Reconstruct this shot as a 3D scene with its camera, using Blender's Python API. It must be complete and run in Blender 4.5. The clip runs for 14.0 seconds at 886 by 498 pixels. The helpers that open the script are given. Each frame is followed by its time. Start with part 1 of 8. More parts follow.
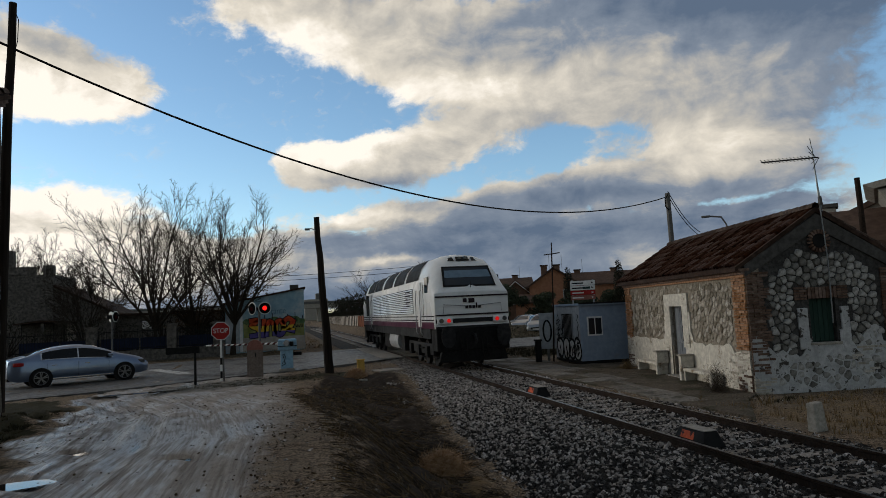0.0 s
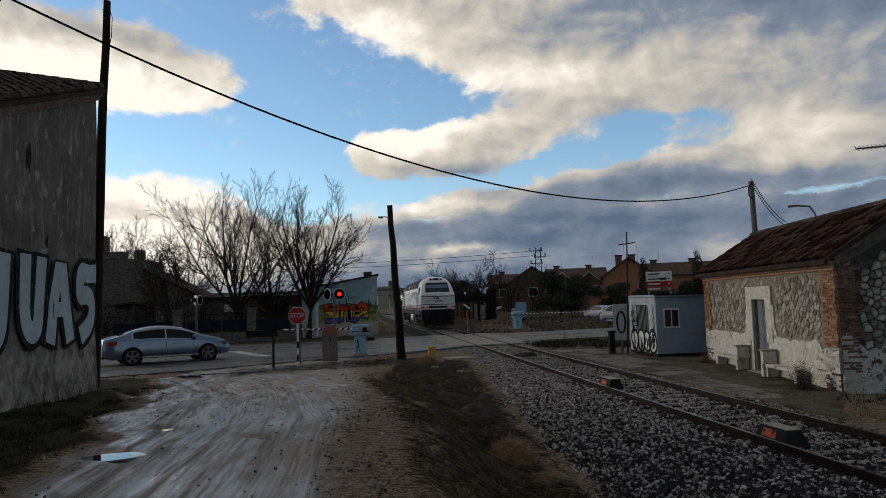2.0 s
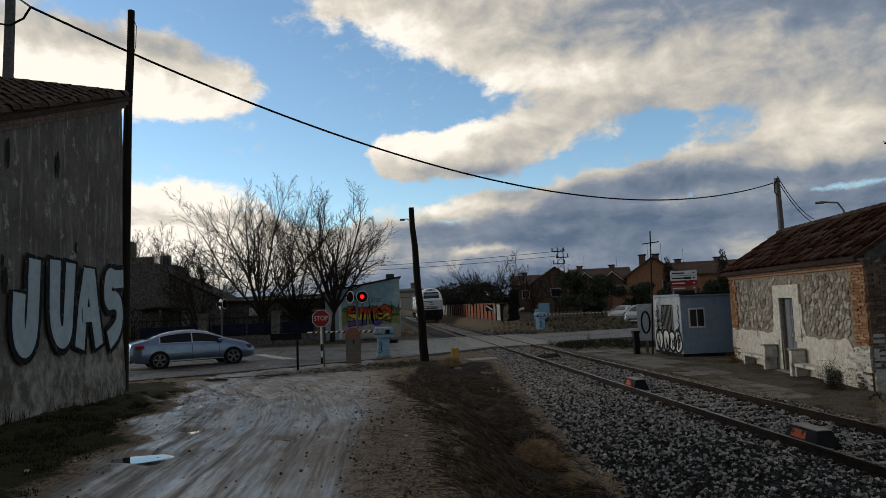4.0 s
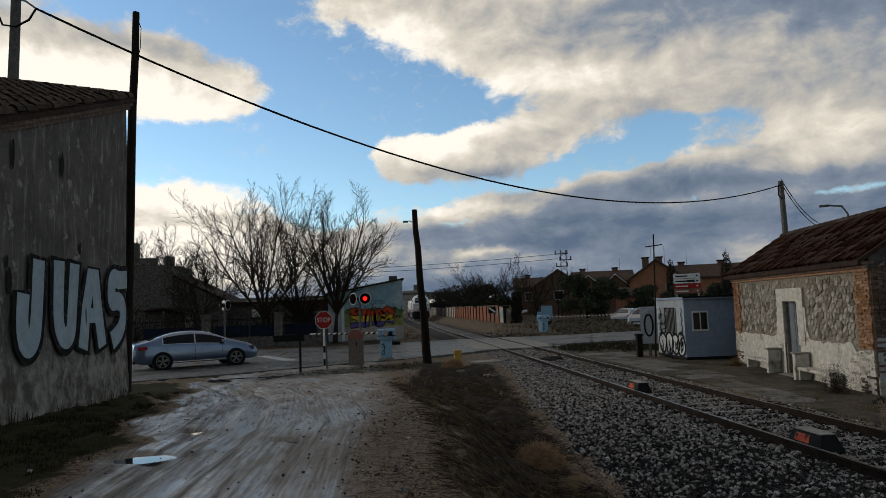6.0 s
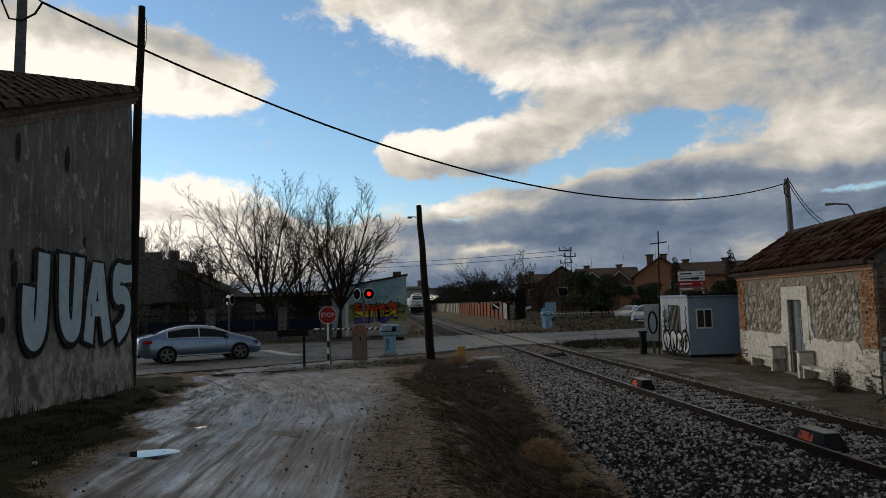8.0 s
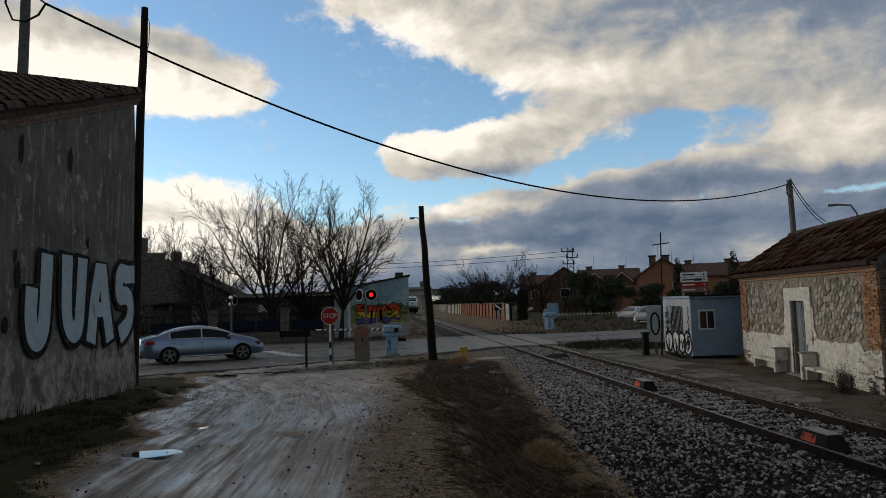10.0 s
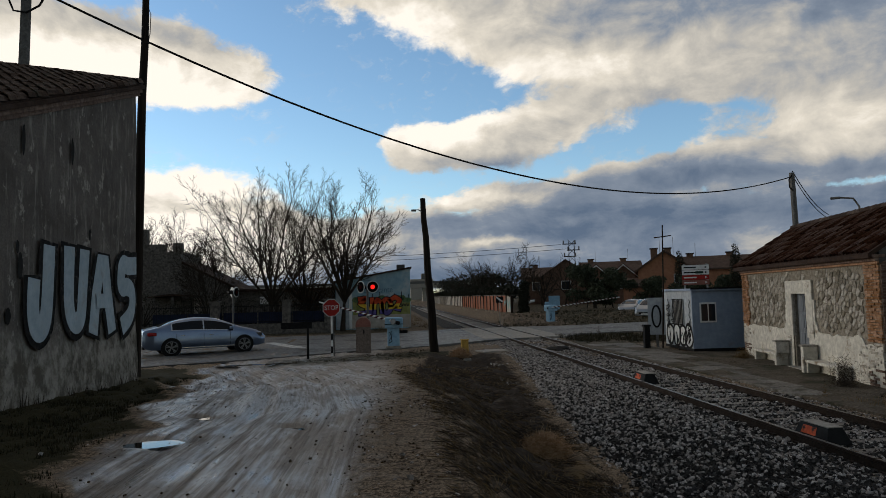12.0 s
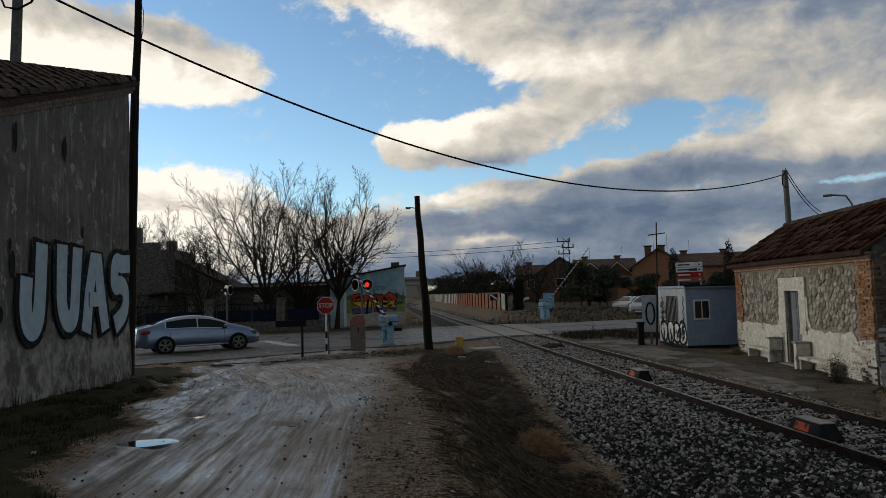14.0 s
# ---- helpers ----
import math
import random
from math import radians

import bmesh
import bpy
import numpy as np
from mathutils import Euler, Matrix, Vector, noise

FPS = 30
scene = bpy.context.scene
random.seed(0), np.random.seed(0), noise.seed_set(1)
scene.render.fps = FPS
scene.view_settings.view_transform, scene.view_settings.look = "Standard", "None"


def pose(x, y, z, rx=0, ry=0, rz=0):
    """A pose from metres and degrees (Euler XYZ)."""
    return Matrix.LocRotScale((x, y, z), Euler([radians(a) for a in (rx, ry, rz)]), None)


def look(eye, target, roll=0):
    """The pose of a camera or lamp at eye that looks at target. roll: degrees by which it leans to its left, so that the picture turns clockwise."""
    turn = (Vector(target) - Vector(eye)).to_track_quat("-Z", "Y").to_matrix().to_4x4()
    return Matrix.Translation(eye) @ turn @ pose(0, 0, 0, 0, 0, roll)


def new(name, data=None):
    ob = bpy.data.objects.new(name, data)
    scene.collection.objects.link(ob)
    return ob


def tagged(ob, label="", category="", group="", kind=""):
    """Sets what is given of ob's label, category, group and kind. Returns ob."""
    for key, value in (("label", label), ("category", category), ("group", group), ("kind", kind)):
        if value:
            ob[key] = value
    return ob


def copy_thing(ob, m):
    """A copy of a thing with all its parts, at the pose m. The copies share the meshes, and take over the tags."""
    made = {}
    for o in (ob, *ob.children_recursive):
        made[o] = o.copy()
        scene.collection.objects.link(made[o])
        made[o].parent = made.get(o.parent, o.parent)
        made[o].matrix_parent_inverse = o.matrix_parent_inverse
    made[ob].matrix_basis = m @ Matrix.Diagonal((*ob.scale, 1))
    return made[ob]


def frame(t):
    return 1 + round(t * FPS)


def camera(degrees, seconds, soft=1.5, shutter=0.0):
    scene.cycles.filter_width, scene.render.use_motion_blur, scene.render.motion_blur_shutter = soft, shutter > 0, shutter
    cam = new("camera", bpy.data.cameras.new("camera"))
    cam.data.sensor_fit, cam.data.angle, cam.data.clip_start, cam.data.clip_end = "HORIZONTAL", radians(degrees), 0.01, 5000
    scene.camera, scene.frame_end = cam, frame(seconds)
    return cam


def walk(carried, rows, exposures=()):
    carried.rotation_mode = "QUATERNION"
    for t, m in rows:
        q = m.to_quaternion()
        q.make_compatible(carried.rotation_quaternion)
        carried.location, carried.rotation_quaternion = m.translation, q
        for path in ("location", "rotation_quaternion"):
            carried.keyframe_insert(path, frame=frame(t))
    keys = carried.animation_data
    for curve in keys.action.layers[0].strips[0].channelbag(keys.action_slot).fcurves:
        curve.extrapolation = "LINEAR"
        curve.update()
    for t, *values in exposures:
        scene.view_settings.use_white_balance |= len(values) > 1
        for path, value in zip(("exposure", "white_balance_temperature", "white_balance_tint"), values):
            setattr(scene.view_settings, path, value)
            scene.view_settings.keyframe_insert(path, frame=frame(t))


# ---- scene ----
cam = camera(66.0, 14.0, 0.5)
PATH = [
    (0.0, pose(0, 0, 2.15, 95.20, 2.76, -13.31)),
    (0.5, pose(0, 0, 2.15, 94.98, 2.50, -9.59)),
    (1.0, pose(0, 0, 2.15, 94.48, 2.03, -8.22)),
    (1.5, pose(0, 0, 2.15, 94.49, 1.67, -7.88)),
    (2.0, pose(0, 0, 2.15, 94.47, 1.75, -7.34)),
    (2.5, pose(0, 0, 2.15, 94.60, 2.12, -6.46)),
    (3.0, pose(0, 0, 2.15, 94.68, 2.11, -5.86)),
    (5.5, pose(0, 0, 2.15, 94.67, 2.33, -5.20)),
    (6.0, pose(0, 0, 2.15, 94.86, 2.07, -5.22)),
    (6.5, pose(0, 0, 2.15, 94.83, 2.01, -5.28)),
    (7.0, pose(0, 0, 2.15, 94.74, 1.89, -5.39)),
    (7.5, pose(0, 0, 2.15, 94.66, 1.73, -5.26)),
    (8.0, pose(0, 0, 2.15, 94.53, 1.68, -4.90)),
    (10.5, pose(0, 0, 2.15, 94.62, 1.58, -4.64)),
    (11.0, pose(0, 0, 2.15, 94.59, 1.45, -4.49)),
    (11.5, pose(0, 0, 2.15, 94.36, 1.47, -4.50)),
    (12.0, pose(0, 0, 2.15, 93.96, 1.51, -4.60)),
    (12.5, pose(0, 0, 2.15, 93.84, 1.74, -4.67)),
    (13.0, pose(0, 0, 2.15, 93.81, 1.66, -4.75)),
    (13.5, pose(0, 0, 2.15, 93.87, 1.62, -4.88)),
    (14.0, pose(0, 0, 2.15, 93.75, 1.61, -5.06)),
]
walk(cam, PATH)

# ---- world and light ----
SUN_AZ, SUN_EL = -62.0, 13.0
world = bpy.data.worlds.new("sky")
scene.world = world
world.use_nodes = True
wt = world.node_tree
wt.nodes.clear()


def wnode(kind, **sets):
    n = wt.nodes.new(kind)
    for key, value in sets.items():
        if key == "op":
            n.operation = value
    return n


def wplug(socket, value):
    if hasattr(value, "links") or hasattr(value, "is_linked"):
        wt.links.new(value, socket)
    else:
        socket.default_value = value


def wmath(op, a, b=None, clamp=False):
    n = wnode("ShaderNodeMath", op=op)
    n.use_clamp = clamp
    wplug(n.inputs[0], a)
    if b is not None:
        wplug(n.inputs[1], b)
    return n.outputs[0]


def wvec(op, a, b, out=0):
    n = wnode("ShaderNodeVectorMath", op=op)
    wplug(n.inputs[0], a)
    wplug(n.inputs[1], b)
    return n.outputs["Value"] if op == "DOT_PRODUCT" else n.outputs[0]


def wmix(fac, a, b, kind="MIX"):
    n = wnode("ShaderNodeMix")
    n.data_type, n.blend_type = "RGBA", kind
    wplug(n.inputs[0], fac)
    wplug(n.inputs[6], a)
    wplug(n.inputs[7], b)
    return n.outputs[2]


def wramp(value, lo, hi):
    n = wnode("ShaderNodeMapRange")
    n.interpolation_type = "SMOOTHSTEP"
    wplug(n.inputs[0], value)
    n.inputs[1].default_value, n.inputs[2].default_value = lo, hi
    return n.outputs[0]


def wnoise(vector, scale, detail, rough, warp=0.0):
    n = wnode("ShaderNodeTexNoise")
    wplug(n.inputs["Vector"], vector)
    n.inputs["Scale"].default_value, n.inputs["Detail"].default_value = scale, detail
    n.inputs["Roughness"].default_value, n.inputs["Distortion"].default_value = rough, warp
    return n.outputs[0], n.outputs[1]


coord = wnode("ShaderNodeTexCoord").outputs["Generated"]
split = wnode("ShaderNodeSeparateXYZ")
wplug(split.inputs[0], coord)
azimuth = wmath("MULTIPLY", wmath("ARCTAN2", split.outputs[0], split.outputs[1]), 57.2958)
elevation = wmath("MULTIPLY", wmath("ARCSINE", split.outputs[2]), 57.2958)
joined = wnode("ShaderNodeCombineXYZ")
wplug(joined.inputs[0], azimuth)
wplug(joined.inputs[1], elevation)
sky_at = joined.outputs[0]
stretched = wvec("MULTIPLY", sky_at, (0.8, 1.15, 1.0))
warp = wvec("SUBTRACT", wnoise(stretched, 0.16, 7, 0.6)[1], (0.5, 0.5, 0.5))
warped = wvec("ADD", sky_at, wvec("MULTIPLY", warp, (5.5, 3.2, 0.0)))


def heap(start, blobs):
    """Sum of soft cloud masses: weight, azimuth, elevation, half width, half height in degrees."""
    total = start
    for weight, a, e, wa, we in blobs:
        d = wvec("MULTIPLY", wvec("SUBTRACT", warped, (a, e, 0)), (1 / wa, 1 / we, 0))
        g = wmath("EXPONENT", wmath("MULTIPLY", wvec("DOT_PRODUCT", d, d), -1.0))
        total = wmath("ADD", total, wmath("MULTIPLY", g, weight))
    return total


BANKS = [(1.3, -26, 19.3, 11, 3.5), (1.1, -14.0, 17.8, 6.5, 2.3), (0.9, -15, 9.2, 6.5, 1.9), (0.75, -17, 6.4, 10, 1.5),
         (1.2, 3.5, 24, 9, 3.0), (1.25, 16, 20.8, 10, 3.4), (1.4, 35, 21.5, 14, 5.0), (1.25, 8, 12.8, 7.5, 2.0), (0.9, 2.6, 12.2, 3.0, 1.9),
         (0.7, 13.5, 14.8, 5, 1.6), (0.62, 26, 15.2, 11, 2.6), (1.2, 37.5, 12.8, 7.5, 5.0), (1.05, 29, 9.4, 11, 1.7), (0.85, 12, 8.3, 10, 1.1), (0.6, 21, 9.2, 7, 1.0),
         (1.2, 20, 5.6, 28, 2.2), (1.3, 5, 2.0, 90, 2.4), (0.8, -12, 4.6, 16, 1.6),
         (-0.95, 2.5, 16.7, 7, 1.3), (-0.55, 19.2, 11.5, 4.2, 0.8), (-0.45, 26.5, 14.0, 6, 1.1), (-0.3, 32, 15.4, 4, 0.8), (-0.6, 3, 9.4, 3.5, 0.6), (-0.7, -4.5, 14, 4, 6), (-0.55, -15, 13.0, 9, 1.0), (-0.5, 37, 7.6, 6, 0.5)]
GLOW = [(0.70, -22, 17.3, 11, 2.6), (-0.24, -18, 20.4, 6, 1.0), (0.50, -14, 9.4, 8, 1.6), (-0.2, -15, 7.4, 6, 0.6), (0.34, 2, 22, 8, 2.8),
        (0.30, 16, 18.4, 10, 1.6), (0.46, 3.5, 13.4, 4.5, 1.5), (-0.30, 9.5, 11.0, 6, 0.8), (0.28, 11, 15.0, 6, 1.0), (-0.62, 41, 22.5, 10, 3.6), (-0.34, 28, 24, 9, 2.4),
        (0.24, 36, 12.5, 5, 2.5), (-0.10, 27, 14.4, 8, 1.5), (-0.36, 25, 8.8, 13, 1.2), (-0.52, 23, 5.8, 24, 2.0), (-0.42, 8, 1.6, 80, 1.8), (-0.50, 49, 16, 9, 7),
        (0.62, -16, 4.5, 13, 3.0), (0.40, 9, 4.4, 2.5, 0.35), (0.34, 6, 8.0, 7, 0.8), (0.25, 15.5, 6.1, 1.2, 0.4)]
fine = wnoise(stretched, 0.22, 10, 0.6, 0.3)[0]
# the same field a little nearer the sun: where it thins that way the cloud is lit
sunward = wnoise(wvec("ADD", stretched, (-0.9, 0.9, 0)), 0.22, 10, 0.6, 0.3)[0]
relief = wmath("SUBTRACT", fine, sunward)
broad = wnoise(stretched, 0.07, 6, 0.55)[0]
low = wramp(elevation, 11, 6)
bands = wmath("MULTIPLY", wmath("SUBTRACT", wnoise(wvec("MULTIPLY", warped, (0.3, 1.5, 1.0)), 0.3, 8, 0.55)[0], 0.5), low)
behind = wramp(wmath("ABSOLUTE", azimuth), 55, 80)
high = wramp(elevation, 24, 34)
elsewhere = wmath("MULTIPLY", wmath("MAXIMUM", behind, high), 0.55)
cover = wmath("ADD", heap(elsewhere, BANKS), wmath("MULTIPLY", wmath("SUBTRACT", fine, 0.5), 1.35))
crisp = wnoise(wvec("MULTIPLY", warped, (0.8, 1.2, 1.0)), 0.8, 8, 0.62, 0.4)[0]
cover = wmath("ADD", cover, wmath("MULTIPLY", wmath("SUBTRACT", crisp, 0.5), 0.55))
cover = wmath("ADD", cover, wmath("MULTIPLY", bands, 2.0))
wisps = wmath("MULTIPLY", wmath("MULTIPLY", wramp(crisp, 0.52, 0.72), wramp(broad, 0.45, 0.6)), 0.32)
cloud = wmath("MAXIMUM", wramp(cover, 0.30, 0.68), wisps)
dim = wmath("ADD", wmath("MULTIPLY", behind, -0.44), wmath("MULTIPLY", high, -0.16))
shine = wmath("ADD", heap(wmath("ADD", dim, 0.60), GLOW), wmath("MULTIPLY", wmath("SUBTRACT", broad, 0.5), 0.5))
shine = wmath("ADD", shine, wmath("MULTIPLY", wmath("SUBTRACT", fine, 0.5), 0.35))
shine = wmath("ADD", shine, wmath("MULTIPLY", relief, 0.65))
shine = wmath("ADD", shine, wmath("MULTIPLY", bands, -0.7))
shine = wmath("ADD", shine, wmath("MULTIPLY", wramp(cover, 1.4, 0.4), 0.12), True)
cloud_ramp = wnode("ShaderNodeValToRGB")
wplug(cloud_ramp.inputs[0], shine)
ramp = cloud_ramp.color_ramp
ramp.elements[0].position, ramp.elements[0].color = 0.05, (0.11, 0.155, 0.23, 1)
ramp.elements[1].position, ramp.elements[1].color = 1.0, (1.06, 0.985, 0.875, 1)
for at, colour in ((0.38, (0.225, 0.268, 0.335, 1)), (0.62, (0.51, 0.485, 0.44, 1)), (0.82, (0.76, 0.70, 0.60, 1))):
    ramp.elements.new(at).color = colour
sky = wnode("ShaderNodeTexSky")
sky.sky_type, sky.sun_disc = "NISHITA", False
sky.sun_elevation, sky.sun_rotation = radians(SUN_EL), radians(SUN_AZ)
sky.altitude, sky.air_density, sky.dust_density, sky.ozone_density = 700, 1.0, 0.3, 2.0
clear = wmix(1.0, sky.outputs[0], (0.178, 0.190, 0.190, 1), "MULTIPLY")
mixed = wmix(cloud, clear, cloud_ramp.outputs[0])
# thicker, warmer cover overhead and behind
mixed = wmix(wmath("MAXIMUM", behind, high), mixed, wmix(1.0, mixed, (1.22, 1.0, 0.79, 1), "MULTIPLY"))
below = wramp(elevation, -1.5, 0.2)
mixed = wmix(below, (0.05, 0.05, 0.05, 1), mixed)
back = wnode("ShaderNodeBackground")
wplug(back.inputs[0], mixed)
back.inputs[1].default_value = 1.0
wplug(wnode("ShaderNodeOutputWorld").inputs[0], back.outputs[0])

sun = new("sun", bpy.data.lights.new("sun", "SUN"))
sun.data.energy, sun.data.angle, sun.data.color = 0.9, radians(25), (1.0, 0.9, 0.76)
sun_to = Vector((math.sin(radians(SUN_AZ)) * math.cos(radians(SUN_EL)), math.cos(radians(SUN_AZ)) * math.cos(radians(SUN_EL)), math.sin(radians(SUN_EL))))
sun.matrix_world = look((-60, 30, 40), Vector((-60, 30, 40)) - sun_to)

# ---- materials ----
def material(name, dark, light, scale=6.0, rough=(0.75, 0.95), bump=0.45, metal=0.0, detail=6, stain=None, stain_at=(0.55, 0.7),
             stain_scale=1.2, vary=0.0, island=0.0, bump_size=0.01, glow=None, stretch=(1, 1, 1), spec=0.12):
    """Procedural surface: two-scale colour, optional stains, grain relief, and variation from piece to piece."""
    m = bpy.data.materials.new(name)
    m.use_nodes = True
    nt = m.node_tree
    bsdf = nt.nodes["Principled BSDF"]
    tc = nt.nodes.new("ShaderNodeTexCoord")
    mp = nt.nodes.new("ShaderNodeMapping")
    mp.inputs["Scale"].default_value = stretch
    nt.links.new(tc.outputs["Object"], mp.inputs[0])
    vec = mp.outputs[0]

    def noise_at(s, d, r=0.6):
        n = nt.nodes.new("ShaderNodeTexNoise")
        nt.links.new(vec, n.inputs["Vector"])
        n.inputs["Scale"].default_value, n.inputs["Detail"].default_value, n.inputs["Roughness"].default_value = s, d, r
        return n.outputs[0]

    def mixc(f, a, b, kind="MIX"):
        n = nt.nodes.new("ShaderNodeMix")
        n.data_type, n.blend_type = "RGBA", kind
        for s, v in ((n.inputs[0], f), (n.inputs[6], a), (n.inputs[7], b)):
            if hasattr(v, "is_linked"):
                nt.links.new(v, s)
            else:
                s.default_value = v
        return n.outputs[2]

    def remap(v, lo, hi, a=0.0, b=1.0):
        n = nt.nodes.new("ShaderNodeMapRange")
        nt.links.new(v, n.inputs[0])
        for i, q in enumerate((lo, hi, a, b)):
            n.inputs[i + 1].default_value = q
        return n.outputs[0]

    grain = noise_at(scale, detail)
    patch = noise_at(scale * 0.17, 3)
    col = mixc(remap(grain, 0.36, 0.64), (*dark, 1), (*light, 1))
    col = mixc(remap(patch, 0.35, 0.65, 0.0, 0.45), col, (*[(a + b) * 0.36 for a, b in zip(dark, light)], 1))
    if stain:
        col = mixc(remap(noise_at(stain_scale, 7, 0.68), *stain_at), col, (*stain, 1))
    if vary or island:
        src = nt.nodes.new("ShaderNodeObjectInfo").outputs["Random"] if vary else nt.nodes.new("ShaderNodeNewGeometry").outputs["Random Per Island"]
        k = vary or island
        hsv = nt.nodes.new("ShaderNodeHueSaturation")
        nt.links.new(remap(src, 0, 1, 1 - k, 1 + k), hsv.inputs["Value"])
        nt.links.new(remap(src, 0, 1, 1 + k * 0.5, 1 - k * 0.5), hsv.inputs["Saturation"])
        nt.links.new(col, hsv.inputs["Color"])
        col = hsv.outputs[0]
    nt.links.new(col, bsdf.inputs["Base Color"])
    nt.links.new(remap(patch, 0.3, 0.7, *rough), bsdf.inputs["Roughness"])
    bsdf.inputs["Metallic"].default_value = metal
    bsdf.inputs["Specular IOR Level"].default_value = spec
    if bump:
        b = nt.nodes.new("ShaderNodeBump")
        b.inputs["Strength"].default_value, b.inputs["Distance"].default_value = bump, bump_size
        nt.links.new(grain, b.inputs["Height"])
        nt.links.new(b.outputs[0], bsdf.inputs["Normal"])
    if glow:
        bsdf.inputs["Emission Color"].default_value = (*glow[:3], 1)
        bsdf.inputs["Emission Strength"].default_value = glow[3]
    return m


def ground_material():
    """Bare earth, mud, grass and puddle-wet tracks told apart by the mesh's own zones."""
    m = bpy.data.materials.new("earth")
    m.use_nodes = True
    nt = m.node_tree
    bsdf = nt.nodes["Principled BSDF"]
    tc = nt.nodes.new("ShaderNodeTexCoord")

    def noise_at(s, d, r=0.6, stretch=None):
        n = nt.nodes.new("ShaderNodeTexNoise")
        v = tc.outputs["Object"]
        if stretch:
            mp = nt.nodes.new("ShaderNodeMapping")
            mp.inputs["Scale"].default_value = stretch
            nt.links.new(v, mp.inputs[0])
            v = mp.outputs[0]
        nt.links.new(v, n.inputs["Vector"])
        n.inputs["Scale"].default_value, n.inputs["Detail"].default_value, n.inputs["Roughness"].default_value = s, d, r
        return n.outputs[0]

    def calc(op, a, b, clamp=False):
        n = nt.nodes.new("ShaderNodeMath")
        n.operation, n.use_clamp = op, clamp
        for s, v in zip(n.inputs, (a, b)):
            if hasattr(v, "is_linked"):
                nt.links.new(v, s)
            else:
                s.default_value = v
        return n.outputs[0]

    def remap(v, lo, hi, a=0.0, b=1.0):
        n = nt.nodes.new("ShaderNodeMapRange")
        nt.links.new(v, n.inputs[0])
        for i, q in enumerate((lo, hi, a, b)):
            n.inputs[i + 1].default_value = q
        return n.outputs[0]

    def mixc(f, a, b):
        n = nt.nodes.new("ShaderNodeMix")
        n.data_type = "RGBA"
        for s, v in ((n.inputs[0], f), (n.inputs[6], a), (n.inputs[7], b)):
            if hasattr(v, "is_linked"):
                nt.links.new(v, s)
            else:
                s.default_value = v
        return n.outputs[2]

    def zone(name):
        n = nt.nodes.new("ShaderNodeAttribute")
        n.attribute_name = name
        return n.outputs["Fac"]

    fine, mid, big = noise_at(30, 9, 0.75), noise_at(4.5, 7), noise_at(0.55, 5)
    # wheel marks run along the bending track
    split = nt.nodes.new("ShaderNodeSeparateXYZ")
    nt.links.new(tc.outputs["Object"], split.inputs[0])
    along = nt.nodes.new("ShaderNodeCombineXYZ")
    nt.links.new(zone("across"), along.inputs[0])
    nt.links.new(calc("MULTIPLY", split.outputs[1], 0.045), along.inputs[1])
    lines = []
    for s, d in ((4.0, 6), (16.0, 7)):
        n = nt.nodes.new("ShaderNodeTexNoise")
        nt.links.new(along.outputs[0], n.inputs["Vector"])
        n.inputs["Scale"].default_value, n.inputs["Detail"].default_value, n.inputs["Roughness"].default_value = s, d, 0.65
        lines.append(n.outputs[0])
    tracks = calc("ADD", calc("MULTIPLY", calc("ADD", lines[0], lines[1]), 0.38), calc("MULTIPLY", fine, 0.24))
    clods = noise_at(11, 8, 0.7)
    soil = mixc(remap(fine, 0.42, 0.58), (0.050, 0.036, 0.024, 1), (0.30, 0.225, 0.155, 1))
    soil = mixc(remap(clods, 0.50, 0.60, 0, 0.85), soil, (0.032, 0.024, 0.017, 1))
    soil = mixc(remap(big, 0.45, 0.7, 0, 0.5), soil, (0.20, 0.165, 0.125, 1))
    mud = mixc(remap(fine, 0.34, 0.66), (0.15, 0.126, 0.103, 1), (0.33, 0.285, 0.24, 1))
    mud = mixc(remap(tracks, 0.48, 0.62, 0, 0.6), mud, (0.072, 0.056, 0.043, 1))
    mud = mixc(remap(clods, 0.60, 0.66, 0, 0.8), mud, (0.035, 0.027, 0.020, 1))
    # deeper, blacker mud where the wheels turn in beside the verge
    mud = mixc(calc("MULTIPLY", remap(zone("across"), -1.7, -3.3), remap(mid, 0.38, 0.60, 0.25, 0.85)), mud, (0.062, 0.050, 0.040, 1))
    wet = calc("ADD", zone("wet"), calc("MULTIPLY", calc("SUBTRACT", mid, 0.5), 0.7), True)
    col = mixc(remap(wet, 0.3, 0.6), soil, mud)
    green = mixc(remap(fine, 0.3, 0.7), (0.013, 0.013, 0.007, 1), (0.052, 0.046, 0.024, 1))
    grass = calc("ADD", zone("grass"), calc("MULTIPLY", calc("SUBTRACT", mid, 0.5), 1.3), True)
    col = mixc(remap(grass, 0.4, 0.7), col, green)
    litter = calc("ADD", zone("litter"), calc("MULTIPLY", calc("SUBTRACT", mid, 0.5), 1.1), True)
    col = mixc(remap(litter, 0.4, 0.75), col, mixc(remap(fine, 0.35, 0.7), (0.006, 0.005, 0.004, 1), (0.066, 0.050, 0.038, 1)))
    ochre = calc("ADD", zone("ochre"), calc("MULTIPLY", calc("SUBTRACT", mid, 0.5), 1.0), True)
    col = mixc(remap(ochre, 0.4, 0.8), col, mixc(remap(fine, 0.3, 0.7), (0.13, 0.085, 0.04, 1), (0.27, 0.19, 0.10, 1)))
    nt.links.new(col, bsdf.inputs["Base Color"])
    seep = noise_at(1.1, 7, 0.62, (1.0, 0.45, 1.0))
    damp = calc("MULTIPLY", remap(wet, 0.3, 0.65), remap(tracks, 0.68, 0.44))
